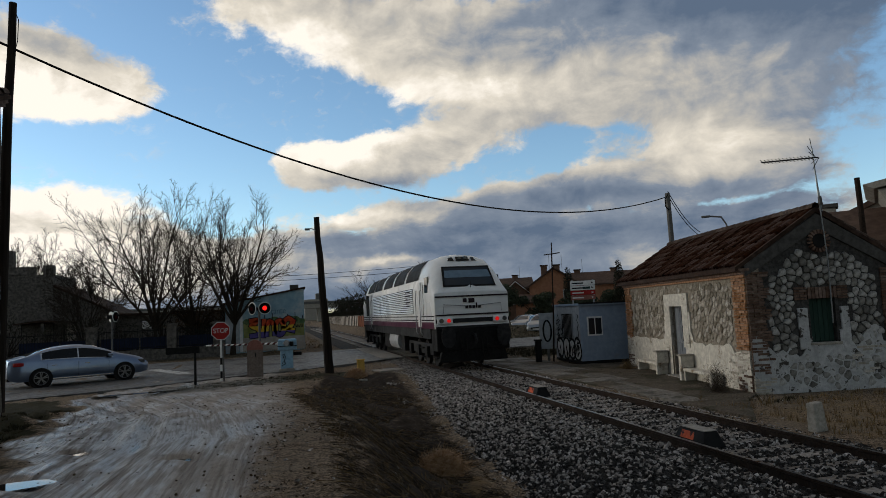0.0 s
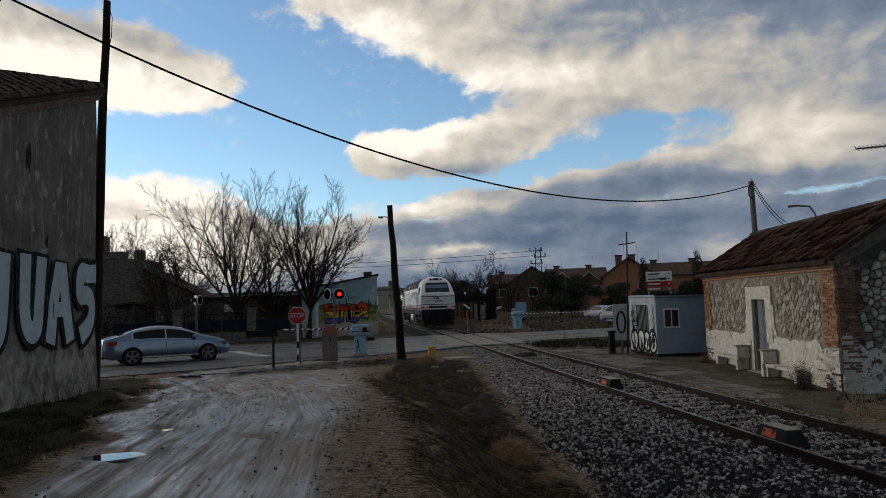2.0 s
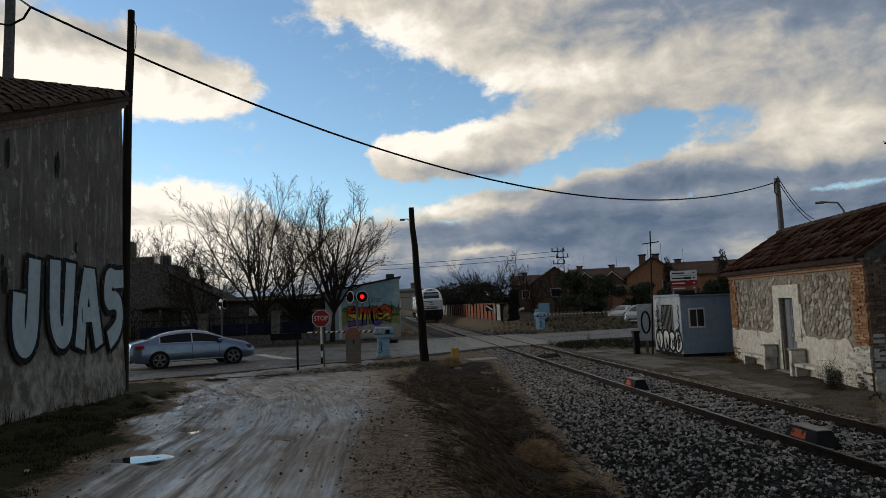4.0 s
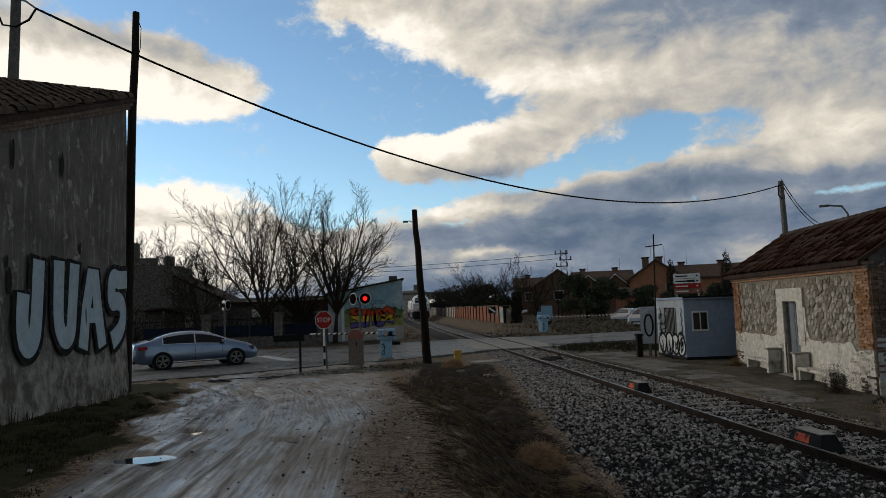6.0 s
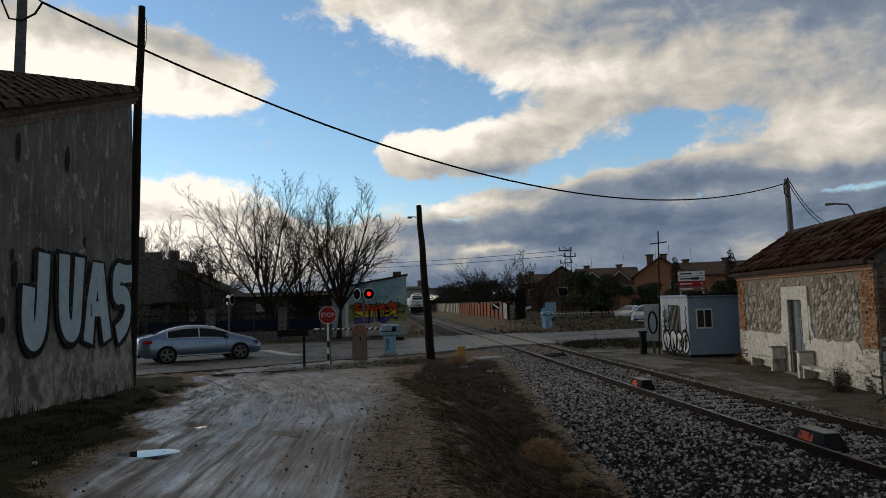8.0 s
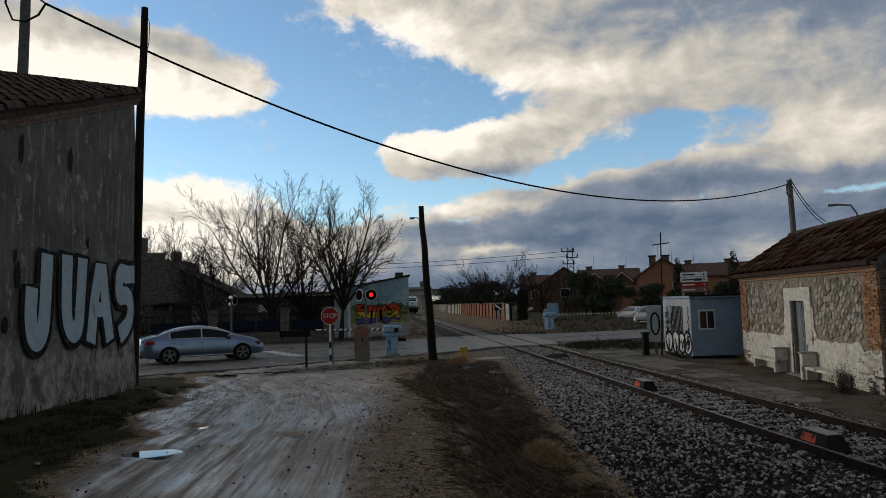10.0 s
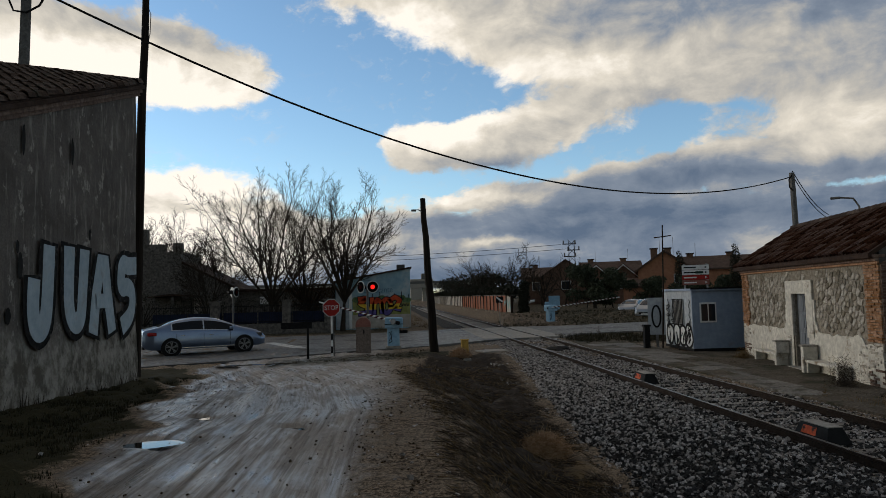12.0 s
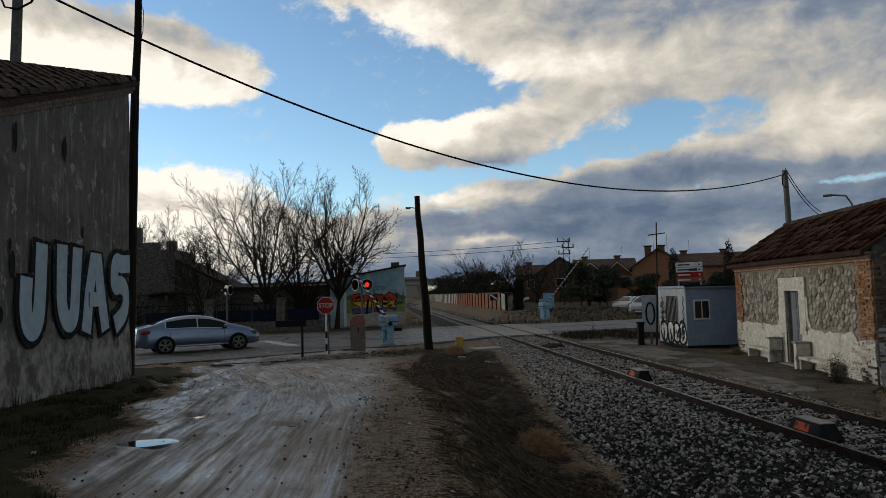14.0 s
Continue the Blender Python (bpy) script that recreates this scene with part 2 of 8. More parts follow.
    damp = calc("MULTIPLY", damp, remap(calc("ADD", seep, calc("MULTIPLY", zone("across"), -0.03)), 0.42, 0.66, 0.45, 1.0))
    nt.links.new(remap(damp, 0, 1, 0.92, 0.2), bsdf.inputs["Roughness"])
    nt.links.new(remap(damp, 0, 0.8, 0.05, 0.75), bsdf.inputs["Specular IOR Level"])
    nt.links.new(remap(damp, 0.45, 1.0, 0.0, 0.5), bsdf.inputs["Coat Weight"])
    bsdf.inputs["Coat Roughness"].default_value = 0.30
    height = calc("ADD", calc("MULTIPLY", fine, 0.30), calc("MULTIPLY", calc("ADD", calc("MULTIPLY", clods, 0.3), calc("MULTIPLY", tracks, 1.2)), 0.7))
    b = nt.nodes.new("ShaderNodeBump")
    b.inputs["Strength"].default_value, b.inputs["Distance"].default_value = 0.6, 0.012
    nt.links.new(height, b.inputs["Height"])
    nt.links.new(b.outputs[0], bsdf.inputs["Normal"])
    return m


def wall_material():
    """Old render: dull grey skin, pale runs down it, scabs where it has come away, damp and bare plaster at the foot."""
    m = bpy.data.materials.new("old_render")
    m.use_nodes = True
    nt = m.node_tree
    bsdf = nt.nodes["Principled BSDF"]
    tc = nt.nodes.new("ShaderNodeTexCoord")

    def noise_at(s, d, r, stretch=(1, 1, 1), warp=0.0):
        mp = nt.nodes.new("ShaderNodeMapping")
        mp.inputs["Scale"].default_value = stretch
        nt.links.new(tc.outputs["Object"], mp.inputs[0])
        n = nt.nodes.new("ShaderNodeTexNoise")
        nt.links.new(mp.outputs[0], n.inputs["Vector"])
        n.inputs["Scale"].default_value, n.inputs["Detail"].default_value, n.inputs["Roughness"].default_value, n.inputs["Distortion"].default_value = s, d, r, warp
        return n.outputs[0]

    def remap(v, lo, hi, a=0.0, b=1.0):
        n = nt.nodes.new("ShaderNodeMapRange")
        nt.links.new(v, n.inputs[0])
        for i, q in enumerate((lo, hi, a, b)):
            n.inputs[i + 1].default_value = q
        return n.outputs[0]

    def calc(op, a, b):
        n = nt.nodes.new("ShaderNodeMath")
        n.operation = op
        for s, v in zip(n.inputs, (a, b)):
            if hasattr(v, "is_linked"):
                nt.links.new(v, s)
            else:
                s.default_value = v
        return n.outputs[0]

    def mixc(f, a, b):
        n = nt.nodes.new("ShaderNodeMix")
        n.data_type = "RGBA"
        for s, v in ((n.inputs[0], f), (n.inputs[6], a), (n.inputs[7], b)):
            if hasattr(v, "is_linked"):
                nt.links.new(v, s)
            else:
                s.default_value = v
        return n.outputs[2]

    grain, blotch = noise_at(26, 6, 0.65), noise_at(1.1, 8, 0.68, warp=0.4)
    runs = noise_at(6.0, 8, 0.68, (1, 1, 0.16), 0.25)
    scab = noise_at(3.4, 9, 0.72, (1, 1, 0.7))
    split = nt.nodes.new("ShaderNodeSeparateXYZ")
    nt.links.new(tc.outputs["Object"], split.inputs[0])
    foot = calc("ADD", remap(split.outputs[2], 2.3, 0.9), calc("MULTIPLY", calc("SUBTRACT", blotch, 0.5), 1.8))
    col = mixc(remap(grain, 0.35, 0.65), (0.105, 0.092, 0.083, 1), (0.165, 0.147, 0.134, 1))
    col = mixc(remap(blotch, 0.42, 0.62, 0, 0.8), col, (0.075, 0.066, 0.060, 1))
    col = mixc(remap(runs, 0.54, 0.68, 0, 0.75), col, (0.30, 0.275, 0.25, 1))
    col = mixc(remap(runs, 0.42, 0.32, 0, 0.5), col, (0.055, 0.048, 0.044, 1))
    col = mixc(remap(scab, 0.585, 0.63, 0, 0.8), col, (0.33, 0.305, 0.275, 1))
    # bare, mossy plaster low down
    col = mixc(remap(foot, 0.35, 0.8, 0, 0.85), col, mixc(remap(scab, 0.42, 0.58), (0.10, 0.090, 0.072, 1), (0.32, 0.295, 0.26, 1)))
    nt.links.new(col, bsdf.inputs["Base Color"])
    bsdf.inputs["Roughness"].default_value = 0.92
    bsdf.inputs["Specular IOR Level"].default_value = 0.12
    b = nt.nodes.new("ShaderNodeBump")
    b.inputs["Strength"].default_value, b.inputs["Distance"].default_value = 0.6, 0.02
    nt.links.new(calc("ADD", calc("MULTIPLY", grain, 0.35), calc("ADD", scab, calc("MULTIPLY", runs, 0.4))), b.inputs["Height"])
    nt.links.new(b.outputs[0], bsdf.inputs["Normal"])
    return m


def glass_material(name, tint, rough=0.05):
    m = bpy.data.materials.new(name)
    m.use_nodes = True
    b = m.node_tree.nodes["Principled BSDF"]
    b.inputs["Base Color"].default_value = (*tint, 1)
    b.inputs["Roughness"].default_value = rough
    b.inputs["Specular IOR Level"].default_value = 0.5
    return m


EARTH = ground_material()
ASPHALT = material("asphalt", (0.095, 0.092, 0.088), (0.21, 0.204, 0.194), 30, (0.38, 0.75), 0.4, stain=(0.042, 0.040, 0.038), stain_at=(0.50, 0.64), stain_scale=0.45)
LINE = material("road_paint", (0.42, 0.42, 0.40), (0.62, 0.62, 0.60), 20, stain=(0.16, 0.155, 0.15), stain_at=(0.5, 0.62), stain_scale=5)
CONCRETE = material("concrete", (0.24, 0.22, 0.19), (0.40, 0.37, 0.33), 14, stain=(0.12, 0.11, 0.09), stain_scale=2.5)
PLATFORM = material("packed_gravel", (0.042, 0.034, 0.025), (0.165, 0.135, 0.103), 20, stain=(0.035, 0.034, 0.018), stain_at=(0.48, 0.62), stain_scale=0.9, bump=0.8, bump_size=0.02)
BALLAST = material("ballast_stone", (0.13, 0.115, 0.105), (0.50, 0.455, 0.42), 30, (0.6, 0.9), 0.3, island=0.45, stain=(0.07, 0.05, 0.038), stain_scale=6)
# Near-black stones: the shade of the gaps between pale ones, put into colour.
BALLAST_DARK = material("gap_shade_ballast", (0.008, 0.0072, 0.0066), (0.046, 0.042, 0.039), 30, (0.6, 0.9), 0.3, island=0.6)
# The bed is darkened likewise, so gaps down to it read as shade.
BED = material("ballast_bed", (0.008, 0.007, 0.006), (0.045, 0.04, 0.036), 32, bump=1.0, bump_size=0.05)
RUST = material("rusty_steel", (0.012, 0.008, 0.006), (0.040, 0.025, 0.018), 25, (0.6, 0.85), 0.3, metal=0.1)
RAILTOP = material("polished_rail", (0.09, 0.084, 0.078), (0.18, 0.172, 0.165), 30, (0.2, 0.38), 0.0, metal=0.9)
SLEEPER = material("sleeper", (0.16, 0.14, 0.12), (0.33, 0.30, 0.27), 16, vary=0.25)
WOODPOLE = material("tarred_wood", (0.007, 0.006, 0.005), (0.03, 0.022, 0.017), 12, bump=0.6, stretch=(1, 1, 0.08))
GREYPOLE = material("grey_pole", (0.08, 0.078, 0.075), (0.17, 0.165, 0.16), 12)
STEEL = material("galvanised", (0.20, 0.21, 0.22), (0.34, 0.35, 0.36), 18, (0.35, 0.6), 0.1, metal=0.6)
MATTBLACK = material("matt_black", (0.004, 0.004, 0.004), (0.009, 0.009, 0.009), 10, (0.85, 0.95), 0.05, spec=0.0)
BLACK = material("black_paint", (0.006, 0.006, 0.007), (0.016, 0.016, 0.016), 10, (0.55, 0.8), 0.1, spec=0.12)
RUBBER = material("rubber", (0.010, 0.010, 0.010), (0.024, 0.023, 0.022), 20, (0.7, 0.9), 0.2)
RENDER_WALL = wall_material()
WHITEWASH = material("whitewash", (0.42, 0.39, 0.34), (0.68, 0.64, 0.56), 8, stain=(0.20, 0.15, 0.10), stain_at=(0.57, 0.68), stain_scale=2.2, bump=0.4)
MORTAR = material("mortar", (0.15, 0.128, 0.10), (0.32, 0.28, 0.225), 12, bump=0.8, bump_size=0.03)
# The gable's shade is put into its colours: darker mortar, greyer stone.
MORTAR_SHADED = material("shaded_mortar", (0.030, 0.029, 0.028), (0.080, 0.076, 0.073), 12, bump=0.8, bump_size=0.03)
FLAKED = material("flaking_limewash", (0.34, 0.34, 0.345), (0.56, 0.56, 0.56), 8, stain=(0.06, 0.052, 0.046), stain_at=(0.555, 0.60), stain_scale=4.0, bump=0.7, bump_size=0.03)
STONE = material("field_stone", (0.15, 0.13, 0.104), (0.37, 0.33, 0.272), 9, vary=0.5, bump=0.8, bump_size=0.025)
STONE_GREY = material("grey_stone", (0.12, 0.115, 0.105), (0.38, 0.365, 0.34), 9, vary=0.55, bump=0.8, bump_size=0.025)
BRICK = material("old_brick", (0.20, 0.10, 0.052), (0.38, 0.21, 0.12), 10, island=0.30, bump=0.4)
# Dark brick of its own tone on the cornice; gable piers hold painted shade.
BRICK_GREY = material("dark_and_shaded_brick", (0.085, 0.052, 0.040), (0.20, 0.135, 0.105), 10, island=0.30, bump=0.4)
BRICK_PALE = material("limewashed_brick", (0.31, 0.275, 0.23), (0.52, 0.48, 0.42), 10, island=0.25, stain=(0.22, 0.15, 0.10), stain_at=(0.55, 0.7), stain_scale=5)
TILE = material("clay_tile", (0.014, 0.007, 0.005), (0.080, 0.034, 0.020), 14, (0.85, 0.97), vary=0.8, stain=(0.055, 0.046, 0.036), stain_at=(0.56, 0.72), stain_scale=3, spec=0.05)
TILE_JOINED = material("clay_tile_rows", (0.022, 0.014, 0.011), (0.10, 0.066, 0.05), 14, island=0.4, stain=(0.06, 0.055, 0.045), stain_scale=3)
RENDER_GREY = material("cement_render", (0.05, 0.047, 0.044), (0.095, 0.09, 0.084), 8, bump=0.4)
DOORBLUE = material("faded_blue_door", (0.115, 0.125, 0.14), (0.21, 0.225, 0.245), 14, stretch=(1, 1, 0.1), bump=0.4)
GREEN = material("green_shutter", (0.016, 0.035, 0.028), (0.03, 0.06, 0.048), 12, stretch=(1, 1, 0.1))
DARK = material("dark_interior", (0.010, 0.010, 0.010), (0.02, 0.02, 0.02), 6, bump=0)
HUT = material("pale_blue_panel", (0.235, 0.295, 0.385), (0.305, 0.37, 0.465), 6, (0.5, 0.7), 0.1, stain=(0.25, 0.24, 0.22), stain_at=(0.62, 0.8))
HUTSIDE = material("white_panel", (0.30, 0.325, 0.355), (0.44, 0.46, 0.485), 6, (0.5, 0.7), 0.1, stain=(0.25, 0.24, 0.22), stain_at=(0.62, 0.8))
GLASS = glass_material("dark_glass", (0.018, 0.022, 0.028))
WHITE = material("white_paint", (0.62, 0.62, 0.61), (0.78, 0.78, 0.77), 12, (0.35, 0.55), 0.05, stain=(0.35, 0.32, 0.28), stain_at=(0.64, 0.8), stain_scale=3)
REDPAINT = material("red_paint", (0.29, 0.02, 0.018), (0.38, 0.03, 0.025), 10, (0.4, 0.6), 0.05)
BANDRED = material("dull_dark_red", (0.045, 0.010, 0.010), (0.085, 0.018, 0.016), 10, (0.5, 0.7), 0.05)
ORANGE = material("orange_paint", (0.42, 0.060, 0.020), (0.62, 0.11, 0.035), 12, (0.5, 0.7), 0.1, stain=(0.03, 0.018, 0.014), stain_at=(0.52, 0.58), stain_scale=7)
YELLOW = material("yellow_box", (0.42, 0.26, 0.06), (0.60, 0.38, 0.10), 12)
PUMPBLUE = material("pale_blue_paint", (0.22, 0.38, 0.52), (0.32, 0.50, 0.64), 10, (0.45, 0.65), 0.1, stain=(0.2, 0.2, 0.19), stain_at=(0.6, 0.75), stain_scale=4)
GRANITE = material("pinkish_stone", (0.12, 0.095, 0.08), (0.26, 0.205, 0.175), 22, bump=0.4)
REDCAP = material("faded_red", (0.22, 0.09, 0.07), (0.33, 0.15, 0.12), 20)
CLOD = material("earth_clod", (0.022, 0.015, 0.010), (0.11, 0.078, 0.05), 20, bump=0.3, island=0.5)
BARK = material("bark", (0.014, 0.011, 0.008), (0.05, 0.038, 0.028), 20, bump=0.6)
LEAFBROWN = material("dry_leaf", (0.03, 0.017, 0.008), (0.085, 0.048, 0.022), 5, bump=0, island=0.4)
LEAFDARK = material("evergreen_leaf", (0.012, 0.0135, 0.009), (0.036, 0.037, 0.025), 5, bump=0, island=0.4)
LEAFOLIVE = material("olive_leaf", (0.03, 0.037, 0.022), (0.07, 0.082, 0.052), 5, bump=0, island=0.4)
DRYBUSH = material("tumbleweed", (0.24, 0.14, 0.075), (0.48, 0.31, 0.18), 8, bump=0, island=0.35)
DRYGRASS = material("dry_grass", (0.10, 0.065, 0.03), (0.24, 0.165, 0.085), 8, bump=0, island=0.35)
DARKGRASS = material("winter_grass", (0.014, 0.014, 0.008), (0.050, 0.044, 0.022), 8, bump=0, island=0.4)
TWIG = material("dead_twig", (0.018, 0.014, 0.011), (0.082, 0.062, 0.047), 8, bump=0, island=0.4)
REDBRICK = material("terracotta_render", (0.29, 0.13, 0.075), (0.40, 0.195, 0.115), 3, bump=0.2)
DULLBRICK = material("brown_brick", (0.13, 0.078, 0.055), (0.20, 0.125, 0.09), 3, bump=0.2)
ROOF_FAR = material("far_tiles", (0.06, 0.038, 0.03), (0.125, 0.082, 0.062), 4, bump=0.3)
ROOFDARK = material("dark_roof", (0.02, 0.012, 0.009), (0.06, 0.036, 0.026), 6, bump=0.4)
RUIN = material("dark_masonry", (0.05, 0.046, 0.042), (0.17, 0.152, 0.135), 5, bump=0.5)
PINKWALL = material("salmon_panel", (0.21, 0.075, 0.042), (0.30, 0.115, 0.066), 3, bump=0.2, vary=0.12)
PALEWALL = material("pale_panel", (0.33, 0.29, 0.25), (0.46, 0.41, 0.36), 3, bump=0.2, vary=0.12)
WATER = glass_material("puddle_water", (0.03, 0.028, 0.024), 0.02)
SKYBLUE = material("mural_blue", (0.20, 0.325, 0.40), (0.29, 0.415, 0.485), 2.5, stain=(0.45, 0.48, 0.48), stain_at=(0.5, 0.7), stain_scale=0.8)


# ---- building helpers ----
def part(name, bm, mat, parent=None, label="", smooth=False):
    """Links a bmesh as one mesh object, under a thing or a part where one is given."""
    me = bpy.data.meshes.new(name)
    bm.normal_update()
    bm.to_mesh(me)
    bm.free()
    for m in mat if isinstance(mat, (list, tuple)) else (mat,):
        me.materials.append(m)
    if smooth:
        me.polygons.foreach_set("use_smooth", [True] * len(me.polygons))
    ob = new(name, me)
    if parent:
        ob.parent = parent
    if label:
        tagged(ob, label)
    return ob


def raw(name, verts, faces, mat, parent=None, smooth=False):
    """A mesh from arrays: triangles or quads of one kind."""
    verts, faces = np.asarray(verts, np.float32), np.asarray(faces, np.int32)
    me = bpy.data.meshes.new(name)
    n, k = faces.shape
    me.vertices.add(len(verts))
    me.vertices.foreach_set("co", verts.ravel())
    me.loops.add(n * k)
    me.loops.foreach_set("vertex_index", faces.ravel())
    me.polygons.add(n)
    me.polygons.foreach_set("loop_start", np.arange(0, n * k, k, dtype=np.int32))
    me.polygons.foreach_set("use_smooth", np.full(n, smooth))
    me.update(calc_edges=True)
    me.materials.append(mat)
    ob = new(name, me)
    if parent:
        ob.parent = parent
    return ob


def thing(name, m=None):
    ob = new(name)
    ob.empty_display_size = 0.2
    if m is not None:
        ob.matrix_world = m
    return ob


def box(x0, x1, y0, y1, z0, z1, bevel=0.0, bm=None, taper=0.0):
    """A box, bevelled; taper pulls its top in."""
    own = bmesh.new()
    ring = [own.verts.new(p) for p in ((x0, y0, z0), (x1, y0, z0), (x1, y1, z0), (x0, y1, z0))]
    t = taper
    top = [own.verts.new(p) for p in ((x0 + t, y0 + t, z1), (x1 - t, y0 + t, z1), (x1 - t, y1 - t, z1), (x0 + t, y1 - t, z1))]
    own.faces.new(ring[::-1])
    own.faces.new(top)
    for i in range(4):
        own.faces.new((ring[i], ring[(i + 1) % 4], top[(i + 1) % 4], top[i]))
    if bevel:
        bmesh.ops.bevel(own, geom=own.edges[:], offset=bevel, segments=2, affect="EDGES", profile=0.6)
    if bm is None:
        return own
    merge(bm, own)
    return bm


def merge(bm, other, m=None):
    """Adds another bmesh to bm."""
    if m is not None:
        bmesh.ops.transform(other, matrix=m, verts=other.verts)
    table = {v: bm.verts.new(v.co) for v in other.verts}
    for fa in other.faces:
        try:
            bm.faces.new([table[v] for v in fa.verts]).material_index = fa.material_index
        except ValueError:
            pass
    other.free()
    return bm


def tube(points, radii, sides=8, bm=None, cap=True):
    """A round bar along points, with a radius at each."""
    bm = bm or bmesh.new()
    pts = [Vector(p) for p in points]
    if not isinstance(radii, (list, tuple)):
        radii = [radii] * len(pts)
    rings = []
    for i, p in enumerate(pts):
        d = (pts[min(i + 1, len(pts) - 1)] - pts[max(i - 1, 0)]).normalized()
        a = d.orthogonal().normalized() if i == 0 else (rings[-1][1] - d * rings[-1][1].dot(d)).normalized()
        b = d.cross(a)
        ring = [bm.verts.new(p + (a * math.cos(q) + b * math.sin(q)) * radii[i]) for q in (2 * math.pi * k / sides for k in range(sides))]
        rings.append((ring, a))
    for (r0, _), (r1, _) in zip(rings, rings[1:]):
        for k in range(sides):
            bm.faces.new((r0[k], r0[(k + 1) % sides], r1[(k + 1) % sides], r1[k]))
    if cap:
        bm.faces.new(rings[0][0][::-1])
        bm.faces.new(rings[-1][0])
    return bm


def prism(outline, y0, y1, bm=None, bevel=0.0):
    """An outline in x and z, drawn out along y."""
    own = bmesh.new()
    a = [own.verts.new((x, y0, z)) for x, z in outline]
    b = [own.verts.new((x, y1, z)) for x, z in outline]
    own.faces.new(a)
    own.faces.new(b[::-1])
    for i in range(len(a)):
        j = (i + 1) % len(a)
        own.faces.new((a[j], a[i], b[i], b[j]))
    bmesh.ops.recalc_face_normals(own, faces=own.faces[:])
    if bevel:
        bmesh.ops.bevel(own, geom=own.edges[:], offset=bevel, segments=2, affect="EDGES")
    if bm is None:
        return own
    return merge(bm, own)


def disc(r, depth, sides=24, m=None, bevel=0.0):
    """A round plate facing -y, its back at y = 0."""
    own = bmesh.new()
    a = [own.verts.new((r * math.cos(2 * math.pi * k / sides), 0, r * math.sin(2 * math.pi * k / sides))) for k in range(sides)]
    b = [own.verts.new((v.co.x, -depth, v.co.z)) for v in a]
    own.faces.new(a)
    own.faces.new(b[::-1])
    for i in range(sides):
        own.faces.new((a[i], b[i], b[(i + 1) % sides], a[(i + 1) % sides]))
    bmesh.ops.recalc_face_normals(own, faces=own.faces[:])
    if bevel:
        bmesh.ops.bevel(own, geom=[e for e in own.edges if abs(e.verts[0].co.y + depth) < 1e-5 and abs(e.verts[1].co.y + depth) < 1e-5], offset=bevel, segments=2, affect="EDGES")
    if m is not None:
        bmesh.ops.transform(own, matrix=m, verts=own.verts)
    return own


def smoothstep(a, b, x):
    t = np.clip((x - a) / (b - a), 0, 1)
    return t * t * (3 - 2 * t)


def stroke(points, width, y, bm=None, depth=0.004):
    """A painted stroke of even width in the x-z plane, as a thin raised film facing -y."""
    bm = bm or bmesh.new()
    pts = [Vector((p[0], p[1])) for p in points]
    left, right = [], []
    for i, p in enumerate(pts):
        d = (pts[min(i + 1, len(pts) - 1)] - pts[max(i - 1, 0)]).normalized()
        n = Vector((-d.y, d.x)) * width / 2
        if i == 0:
            p = p - d * width * 0.3
        if i == len(pts) - 1:
            p = p + d * width * 0.3
        left.append(p + n)
        right.append(p - n)
    for i in range(len(pts) - 1):
        quad = (left[i], left[i + 1], right[i + 1], right[i])
        f = [bm.verts.new((q.x, y - depth, q.y)) for q in quad]
        bm.faces.new(f)
    return bm


def text_mesh(body, size, mat, name, parent, m, squeeze=1.0, depth=0.004, label=""):
    """Lettering as a mesh, facing -y before m."""
    cu = bpy.data.curves.new(name, "FONT")
    cu.body, cu.size, cu.align_x, cu.align_y, cu.extrude = body, size, "CENTER", "CENTER", depth
    tmp = bpy.data.objects.new(name, cu)
    scene.collection.objects.link(tmp)
    bpy.context.view_layer.update()
    me = bpy.data.meshes.new_from_object(tmp)
    bpy.data.objects.remove(tmp)
    me.transform(m @ pose(0, 0, 0, 90, 0, 0) @ Matrix.Diagonal((squeeze, 1, 1, 1)))
    me.materials.clear()
    me.materials.append(mat)
    ob = new(name, me)
    ob.parent = parent
    if label:
        tagged(ob, label)
    return ob

# ---- ground ----
RAIL_L, RAIL_R, TRACK_X = 6.0, 7.7, 6.85


def road_level(y):
    return 0.42 * (1 - smoothstep(8, 23, y)) - 0.07


def bank_top(y):
    return np.interp(y, [4, 10, 13, 16, 20, 25], [0.55, 0.75, 0.9, 0.7, 0.3, 1.0])


def ditch_level(y):
    return -0.42 + 0.30 * smoothstep(13, 26, y)


def ballast_toe(y):
    return np.interp(y, [3, 9, 13, 18, 26, 34], [2.9, 3.1, 3.4, 3.85, 4.5, 5.0])


def verge_edge(y):
    """Where the grass along the rendered wall gives way to the track."""
    return np.interp(y, [3, 5, 8, 12, 16, 20, 23], [-2.2, -2.65, -3.4, -4.25, -4.95, -5.6, -6.2])


def line_x(y):
    """Sideways set of the line, which bends away in the distance."""
    return -0.001 * np.maximum(np.asarray(y, float) - 145, 0) ** 2


def ground_level(x, y):
    top, low = road_level(y), ditch_level(y)
    xb = bank_top(y)
    z = top + (low - top) * smoothstep(xb, xb + 1.7, x)
    z = np.where(x > 8.0, -0.10, z)
    z = z + 0.12 * smoothstep(-5.2, -6.6, x) * (1 - smoothstep(18, 23, y))
    # bank beside the line beyond the crossing
    bank = 0.65 * smoothstep(8.9, 10.7, x) * smoothstep(47.5, 56, y) * (1 - smoothstep(40, 60, x))
    cut = -0.25 * smoothstep(47, 52, y) * np.exp(-((x - TRACK_X) / 3.0) ** 4)
    return z + bank + cut


